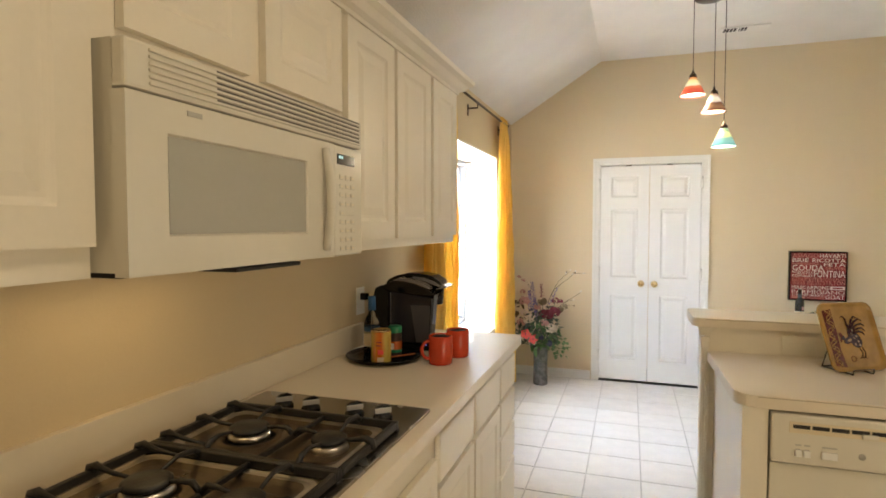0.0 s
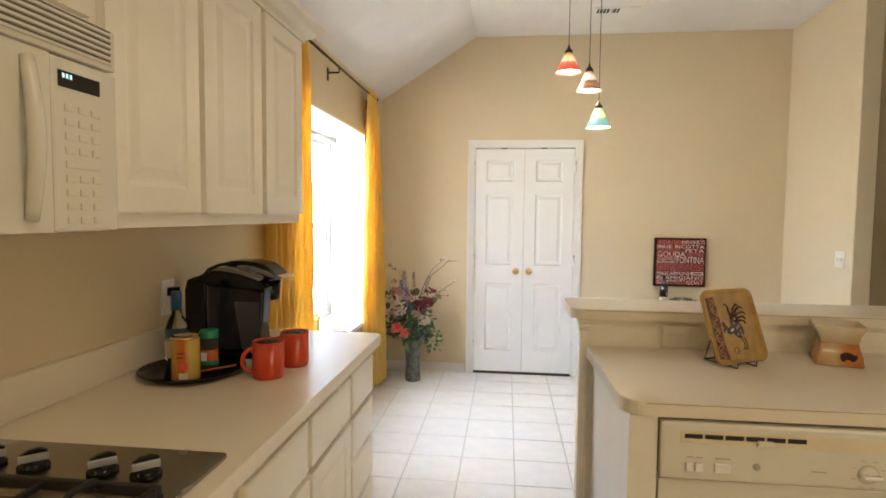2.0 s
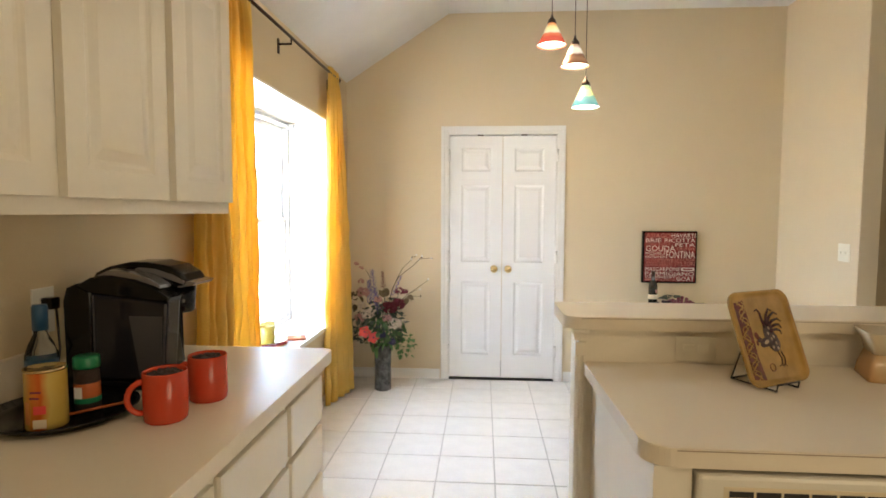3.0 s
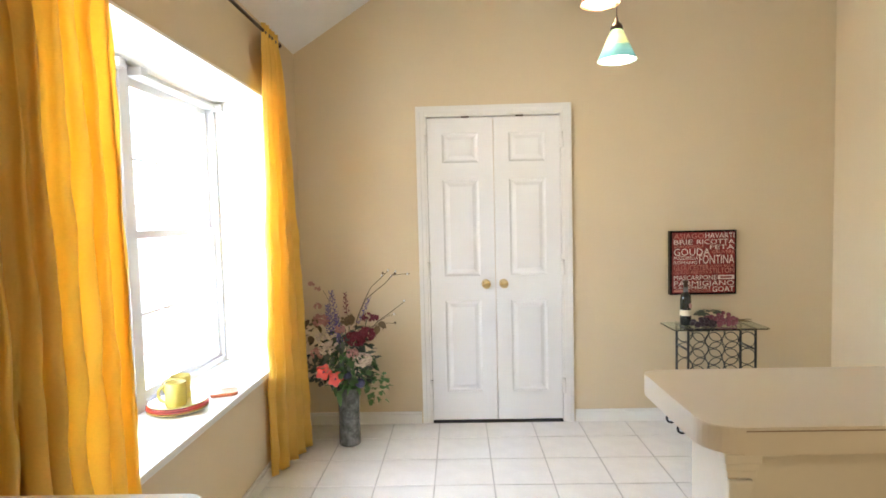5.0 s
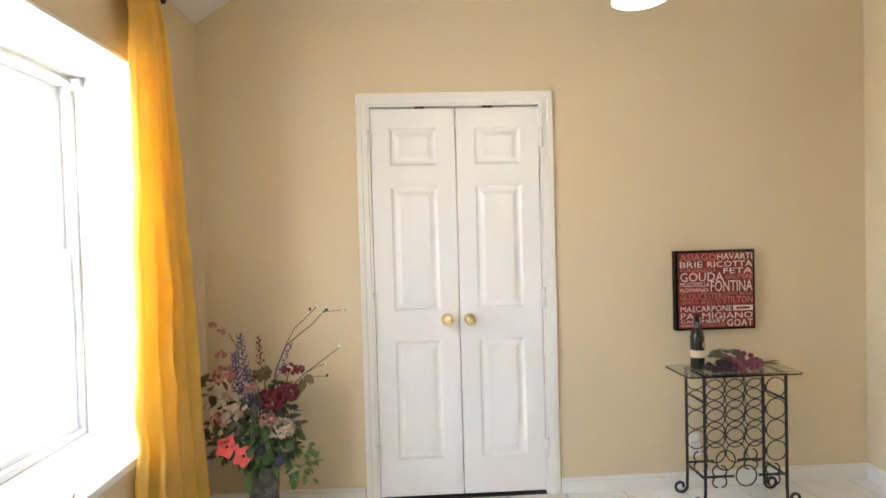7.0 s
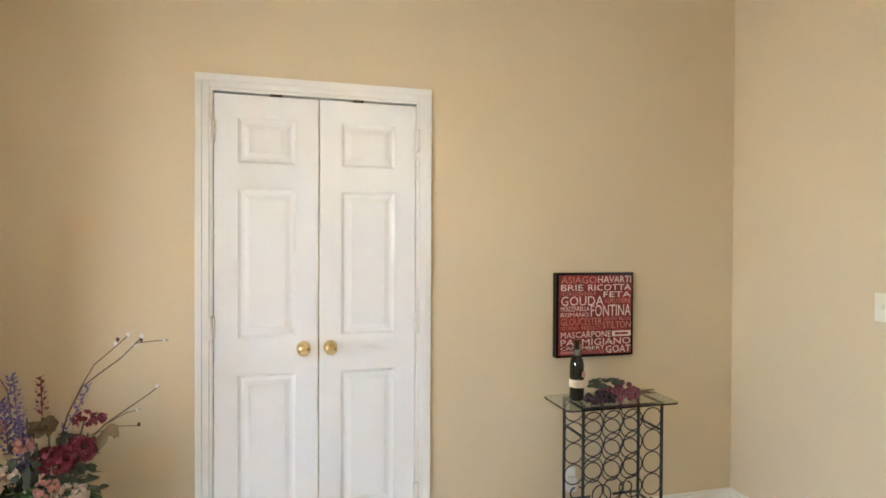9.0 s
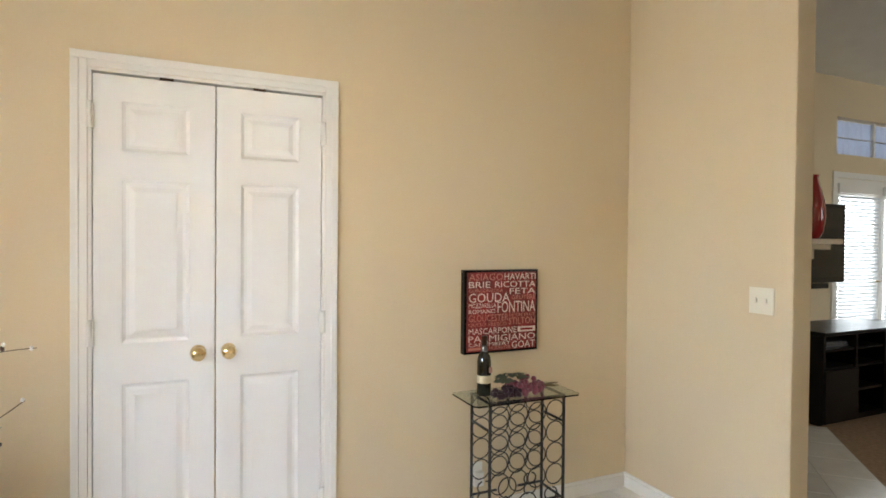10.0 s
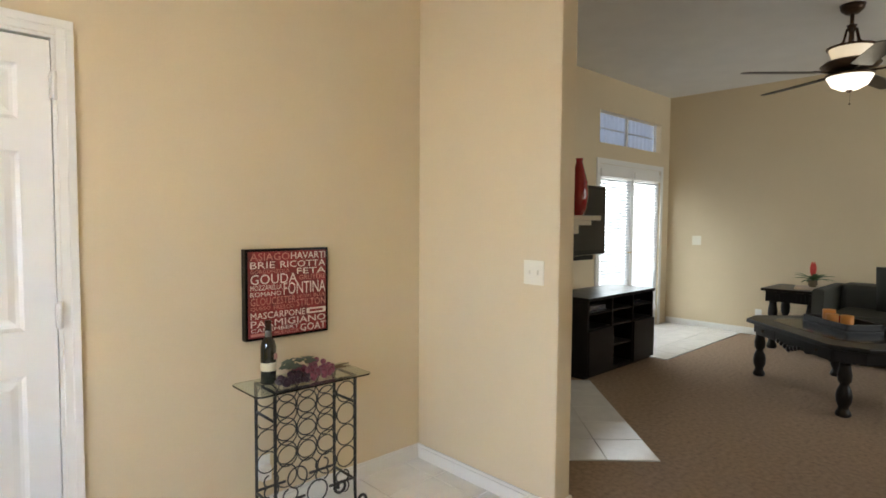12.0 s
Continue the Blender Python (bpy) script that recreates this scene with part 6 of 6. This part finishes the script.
fp = thing("fireplace", (*diag(7.55, 0.7), 0), "corner fireplace with a cream moulded mantel shelf above a tiled hearth", "fireplace")
part("surround", diag_box(6.93, 8.10, 0.55, 0.80, 0, 1.30), M_FIRE, fp)
g = diag_box(6.83, 8.20, 0.37, 0.80, 1.385, 1.415, bevel=0.004)
part("mantel_shelf", g, M_CAB, fp)
g = diag_box(6.86, 8.17, 0.42, 0.80, 1.355, 1.384)
diag_box(6.90, 8.13, 0.49, 0.80, 1.3005, 1.354, g)
part("mantel_moulding", g, M_CAB, fp)
structure("wall_chimney", diag_box(6.97, 8.06, 0.81, 1.30, 0, LIVE), M_WALL, "tan painted chimney breast")
v = thing("red_vase", (*diag(7.0, 0.47), 1.4155), "tall glossy red glass vase on the mantel shelf", "vase")
part("body", lathe([(0, 0), (0.03, 0), (0.05, 0.04), (0.062, 0.13), (0.055, 0.22), (0.03, 0.31), (0.02, 0.35), (0.026, 0.37), (0.02, 0.37), (0, 0.34)], 28), M_REDV, v, here=True)

# ---- coffee table, end table, sofa ----
LEG = [(0.045, 0), (0.055, 0.012), (0.050, 0.03), (0.038, 0.045), (0.036, 0.06), (0.052, 0.09), (0.056, 0.13), (0.048, 0.165), (0.034, 0.19), (0.030, 0.20), (0.046, 0.22), (0.050, 0.26), (0.040, 0.30), (0.036, 0.33)]
TM = pose(6.79, 4.35, 0, 0, 0, 46.8)
ct = thing("coffee_table", TM, "large black carved octagonal coffee table with turned legs", "coffee table")
L, Wd, cl = 0.70, 0.48, 0.17
octo = [(-L + cl, -Wd), (L - cl, -Wd), (L, -Wd + cl), (L, Wd - cl), (L - cl, Wd), (-L + cl, Wd), (-L, Wd - cl), (-L, -Wd + cl)]
part("top", prism(octo, 0.485, 0.52, bevel=0.008), M_WOODB, ct, here=True)
part("inset", prism([(x * 0.72, y * 0.68) for x, y in octo], 0.5202, 0.5225), M_BLACK, ct, "dark glass inset", here=True)
g = prism([(x * 0.90, y * 0.88) for x, y in octo], 0.385, 0.4845, bevel=0.006)
part("apron", g, M_WOODB, ct, here=True)
for s in (-1, 1):
    g = bmesh.new()
    for k in range(7):
        x = (k - 3) * 0.045
        lathe([(0, 0), (0.028 - 0.004 * abs(k - 3), 0.004), (0.018, 0.016), (0, 0.02)], 12, g, pose(x, s * Wd * 0.88, 0.40 - 0.012 * (3 - abs(k - 3)), 90 * (1 if s < 0 else -1)))
    part("carving", g, M_WOODB, ct, "carved apron ornament", here=True)
    for x0, x1 in ((-0.50, -0.19), (0.19, 0.50)):
        part("drawer_front", box(x0, x1, s * Wd * 0.88 - 0.006, s * Wd * 0.88 + 0.006, 0.405, 0.470, bevel=0.004), M_WOODB, ct, here=True)
        part("knob", ball((x0 + x1) / 2, s * (Wd * 0.88 + 0.016), 0.437, 0.012, 2), M_BRONZE, ct, here=True)
for x in (-0.53, 0.53):
    for y in (-0.35, 0.35):
        part("leg", lathe([(r * 0.93, z * 1.165) for r, z in LEG], 20), M_WOODB, ct, "turned bulbous leg", here=True, at=pose(x, y, 0))
tr = thing("candle_tray", pose(6.92, 4.38, 0.523, 0, 0, 46.8), "black wooden tray with candles on the coffee table", "tray")
part("base", box(-0.26, 0.26, -0.15, 0.15, 0, 0.012), M_WOODB, tr, here=True)
for a in ((-0.26, 0.26, -0.15, -0.135), (-0.26, 0.26, 0.135, 0.15), (-0.26, -0.245, -0.134, 0.134), (0.245, 0.26, -0.134, 0.134)):
    part("side", box(*a, 0.0125, 0.065, bevel=0.004), M_WOODB, tr, here=True)
for x, y, r, h, m, word in ((-0.13, 0.05, 0.045, 0.105, M_ORANGE, "amber pillar candle"), (0.0, 0.08, 0.045, 0.098, M_ORANGE, "amber pillar candle"), (0.15, 0.0, 0.048, 0.11, M_ORANGE, "amber pillar candle")):
    q = thing("candle", tr.matrix_basis @ pose(x, y, 0.0125), word + " in the black tray", "candle", "candles in the tray")
    part("wax", lathe([(r, 0), (r, h), (r * 0.7, h - 0.006), (0, h - 0.008)], 22), m, q, here=True)
q = thing("candle_ball", tr.matrix_basis @ pose(0.06, -0.06, 0.0125), "dark red ball candle in the black tray", "candle")
part("wax", ball(0, 0, 0.042, 0.042, 3), M_REDV, q, here=True)

et = thing("end_table", (8.45, 5.10, 0), "black carved end table with turned legs beside the sofa", "side table")
part("top", box(8.12, 8.78, 4.80, 5.36, 0.635, 0.665, bevel=0.008), M_WOODB, et)
part("apron", box(8.16, 8.74, 4.84, 5.32, 0.52, 0.6345, bevel=0.004), M_WOODB, et)
for k in range(9):
    part("carving", box(8.152, 8.1595, 4.90 + k * 0.04, 4.92 + k * 0.04, 0.545, 0.61, bevel=0.002), M_WOODB, et)
for x in (8.22, 8.68):
    for y in (4.90, 5.26):
        part("leg", lathe([(r * 0.95, z * 1.574) for r, z in LEG], 18, m=pose(x, y, 0)), M_WOODB, et, "turned bulbous leg")
bk = thing("book", pose(8.40, 4.98, 0.6655, 0, 0, 12), "large pale book under the plant", "book")
part("cover", box(-0.16, 0.16, -0.12, 0.12, 0, 0.022, bevel=0.003), M_CREAMF, bk, here=True)
pt = thing("potted_plant", (8.42, 4.94, 0.688), "small bromeliad with red flowers in a woven pot", "plant")
part("pot", lathe([(0.03, 0), (0.045, 0.03), (0.04, 0.07), (0.032, 0.07), (0.03, 0.05), (0, 0.05)], 20), M_OLIVE, pt, here=True)
g = bmesh.new()
rng = random.Random(5)
for k in range(14):
    merge(g, leaf_mesh(rng.uniform(0.15, 0.22), 0.05, 0, 0.35), pose(0, 0, 0.07, rng.uniform(-10, 10), rng.uniform(-45, -5), 360 * k / 14))
part("leaves", g, M_LEAF, pt, "dark green blade leaves", here=True)
for a in (-30, 60, 160):
    part("flower", leaf_mesh(0.17, 0.055, 0, -0.3), M_RED, pt, "coral red flower spathe", here=True, at=pose(0, 0, 0.10, 0, -68, a))

sofa = thing("sofa", (8.35, 3.6, 0), "dark olive upholstered sofa with a sloping arm and loose pillows", "sofa")
part("base", box(7.95, 8.80, 2.55, 4.72, 0.08, 0.34, bevel=0.02), M_SOFA, sofa)
for y in (2.80, 3.74):
    part("seat_cushion", box(7.90, 8.55, y + 0.005, y + 0.93, 0.345, 0.50, bevel=0.04), M_SOFA, sofa)
part("backrest", box(8.56, 8.84, 2.55, 4.72, 0.345, 0.74, bevel=0.06), M_SOFA, sofa)
for y0, y1 in ((4.685, 4.80), (2.55, 2.79)):
    g = prism([(7.93, y0 + 0.04), (8.84, y0 + 0.04), (8.84, y1 + 0.03), (7.93, y1 + 0.03)], 0.08, 0.72, bevel=0.03)
    part("arm", g, M_SOFA, sofa)
for x, y in ((7.99, 2.60), (7.99, 4.66), (8.76, 2.60), (8.76, 4.66)):
    part("foot", lathe([(0.02, 0), (0.03, 0.08)], 12, m=pose(x, y, 0)), M_WOODB, sofa)
pw = thing("pillow", pose(8.42, 4.14, 0.50, 0, -14, 0), "dark olive square throw pillow on the sofa", "pillow")
g = box(-0.07, 0.07, -0.24, 0.24, 0, 0.46)
bmesh.ops.subdivide_edges(g, edges=g.edges[:], cuts=5, use_grid_fill=True)
for q in g.verts:
    f = max(0.0, 1 - (abs(q.co.y) / 0.24) ** 2.5) * max(0.0, 1 - (abs(q.co.z - 0.23) / 0.23) ** 2.5)
    q.co.x *= 0.15 + 0.95 * f ** 0.5
for f in g.faces:
    f.smooth = True
part("cushion", g, M_SOFA, pw, here=True)

# ---- ceiling fan ----
FXC, FYC = 6.66, 4.346
fan = thing("ceiling_fan", (FXC, FYC, LIVE), "dark bronze ceiling fan with lit glass bowls and five blades", "ceiling fan")
part("canopy", lathe([(0.0, -0.07), (0.04, -0.07), (0.075, -0.04), (0.085, -0.001)], 26), M_BRONZE, fan, here=True)
part("rod", lathe([(0.014, -0.16), (0.014, -0.06)], 12), M_BRONZE, fan, here=True)
part("neck", lathe([(0.018, -0.33), (0.018, -0.20), (0.040, -0.185), (0.026, -0.17), (0.035, -0.155), (0.016, -0.145)], 24), M_BRONZE, fan, here=True)
for k in range(6):
    a = radians(60 * k + 15)
    pts = [(r * math.cos(a), r * math.sin(a), z) for r, z in ((0.036, -0.185), (0.046, -0.23), (0.056, -0.275), (0.085, -0.305), (0.128, -0.318))]
    part("cage_bar", tube(pts, 0.008, 7), M_BRONZE, fan, here=True)
part("glass_ring", lathe([(0.118, -0.330), (0.160, -0.330), (0.162, -0.318), (0.118, -0.312), (0.118, -0.330)], 28, caps=False), M_BRONZE, fan, here=True)
part("upper_glass", lathe([(0.090, -0.430), (0.125, -0.390), (0.145, -0.3305)], 28, caps=False), M_GLOW, fan, "lit pale upper glass", here=True)
part("motor", lathe([(0.10, -0.505), (0.175, -0.485), (0.200, -0.455), (0.165, -0.425), (0.092, -0.415)], 28), M_BRONZE, fan, here=True)
part("rim", lathe([(0.155, -0.540), (0.162, -0.528), (0.09, -0.506)], 28), M_BRONZE, fan, here=True)
part("bowl", lathe([(0, -0.650), (0.06, -0.643), (0.12, -0.610), (0.154, -0.545)], 30, caps=False), emitter("bowl_glass", (1.0, 0.90, 0.70), 0.06), fan, "lit frosted glass bowl", here=True)
part("finial", lathe([(0, -0.672), (0.012, -0.662), (0.026, -0.646), (0.008, -0.640)], 16), M_BRONZE, fan, here=True)
part("pull_chain", tube([(0.03, 0, -0.63), (0.03, 0, -0.74)], 0.001, 5), M_BRONZE, fan, here=True)
part("chain_bob", ball(0.03, 0, -0.748, 0.008, 1), M_BRONZE, fan, here=True)
for k in range(5):
    a = 134 + 72 * k
    bl = part("blade", prism(rounded(0.24, 0.81, -0.068, 0.068, (0.02, 0.05, 0.05, 0.02), 5), -0.003, 0.003), M_WOODB, fan, here=True, at=pose(0, 0, -0.512, 0, 0, a) @ pose(0, 0, 0, -9))
    part("blade_arm", tube([(-0.10, 0, 0.0), (0.0, 0, 0.004), (0.05, 0, 0.006)], 0.008, 6), M_BRONZE, bl, here=True, at=pose(0.22, 0, 0))
lamp("fan_light", "POINT", 0.04, pose(FXC, FYC, LIVE - 0.80), (1, 0.85, 0.62), shadow_soft_size=0.12)

# ---- outside ----
fence = thing("fence", (-2.8, 4, -0.25), "weathered wooden privacy fence beyond the window", "fence")
plank = None
rng = random.Random(9)
for k in range(90):
    y = -3.0 + k * 0.152
    if plank is None:
        first = part("plank", box(-0.01, 0.01, -0.071, 0.071, 0, 1.85), M_FENCE, fence, here=True)
        plank, ob = first.data, first
    else:
        ob = new("plank", plank)
        ob.parent = fence
    ob.matrix_basis = pose(rng.uniform(-0.006, 0.006), y - 4, 0)
for z in (0.3, 1.5):
    part("rail", box(-0.05, -0.012, -7.1, 6.7, z, z + 0.09), M_FENCE, fence, here=True)

# ---- floor tiles ----
TX, TY, TOX, TOY, GAP = 0.305, 0.3072, 0.63, 5.487, 0.006
tile_data = {}
floor_ob = next(o for o in scene.objects if o.name == "floor")
rest = bmesh.new()


def tile_mesh(w, h):
    return box(-w / 2, w / 2, -h / 2, h / 2, -0.0055, 0.0, bevel=0.0022)


rng = random.Random(2)
i0, i1 = math.floor((XW - TOX) / TX), math.ceil((XE - TOX) / TX)
for i in range(i0, i1 + 1):
    for j in range(math.floor((YS - TOY) / TY), 2):
        xa, xb = max(TOX + i * TX, XW) + GAP / 2, min(TOX + (i + 1) * TX, 3.55) - GAP / 2
        ya, yb = max(TOY + j * TY, YS) + GAP / 2, min(TOY + (j + 1) * TY, YN - 0.002) - GAP / 2
        if xb - xa < 0.02 or yb - ya < 0.02:
            continue
        tilt = rng.uniform(-0.0004, 0.0004)
        place = pose((xa + xb) / 2, (ya + yb) / 2, tilt, rng.uniform(-0.08, 0.08), rng.uniform(-0.08, 0.08))
        if ya > 2.1 or (0.6 < xa < 1.6 and ya > 0):
            key = (round(xb - xa, 3), round(yb - ya, 3))
            if key not in tile_data:
                ob = part("tile", tile_mesh(*key), M_TILE, floor_ob, here=True)
                tile_data[key] = ob.data
            else:
                ob = new("tile", tile_data[key])
                ob.parent = floor_ob
            ob.matrix_basis = place
        else:
            merge(rest, box(-(xb - xa) / 2, (xb - xa) / 2, -(yb - ya) / 2, (yb - ya) / 2, -0.0055, 0.0), place)
tagged(part("far_tiles", rest, M_TILE, floor_ob, here=True), kind="stuff")

# diagonal hearth tiles and the tiles before the garden doors
hearth = structure("hearth", diag_box(6.51, 8.13, 0.083, 0.80, 0.0005, 0.004), M_GROUT, "tiled hearth set diagonally into the carpet")
for a in range(6):
    for b in range(3):
        u0, n0 = 6.51 + a * 0.307, 0.083 + b * 0.307
        u1, n1 = min(u0 + 0.307, 8.13), min(n0 + 0.307, 0.80)
        if u1 - u0 > 0.03 and n1 - n0 > 0.03:
            part("tile", diag_box(u0 + 0.003, u1 - 0.003, n0 + 0.003, n1 - 0.003, 0.0042, 0.0085, bevel=0.0015), M_TILE, hearth)
landing = structure("door_landing", box(6.80, XR, 5.78, YL, 0.0005, 0.004), M_GROUT, "tiled strip before the garden doors")
for a in range(7):
    for b in range(4):
        x0, y0 = 6.80 + a * 0.307, 5.78 + b * 0.307
        x1, y1 = min(x0 + 0.307, XR - 0.014), min(y0 + 0.307, YL - 0.014)
        if x1 - x0 > 0.03 and y1 - y0 > 0.03:
            part("tile", box(x0 + 0.003, x1 - 0.003, y0 + 0.003, y1 - 0.003, 0.0042, 0.0085, bevel=0.0015), M_TILE, landing)
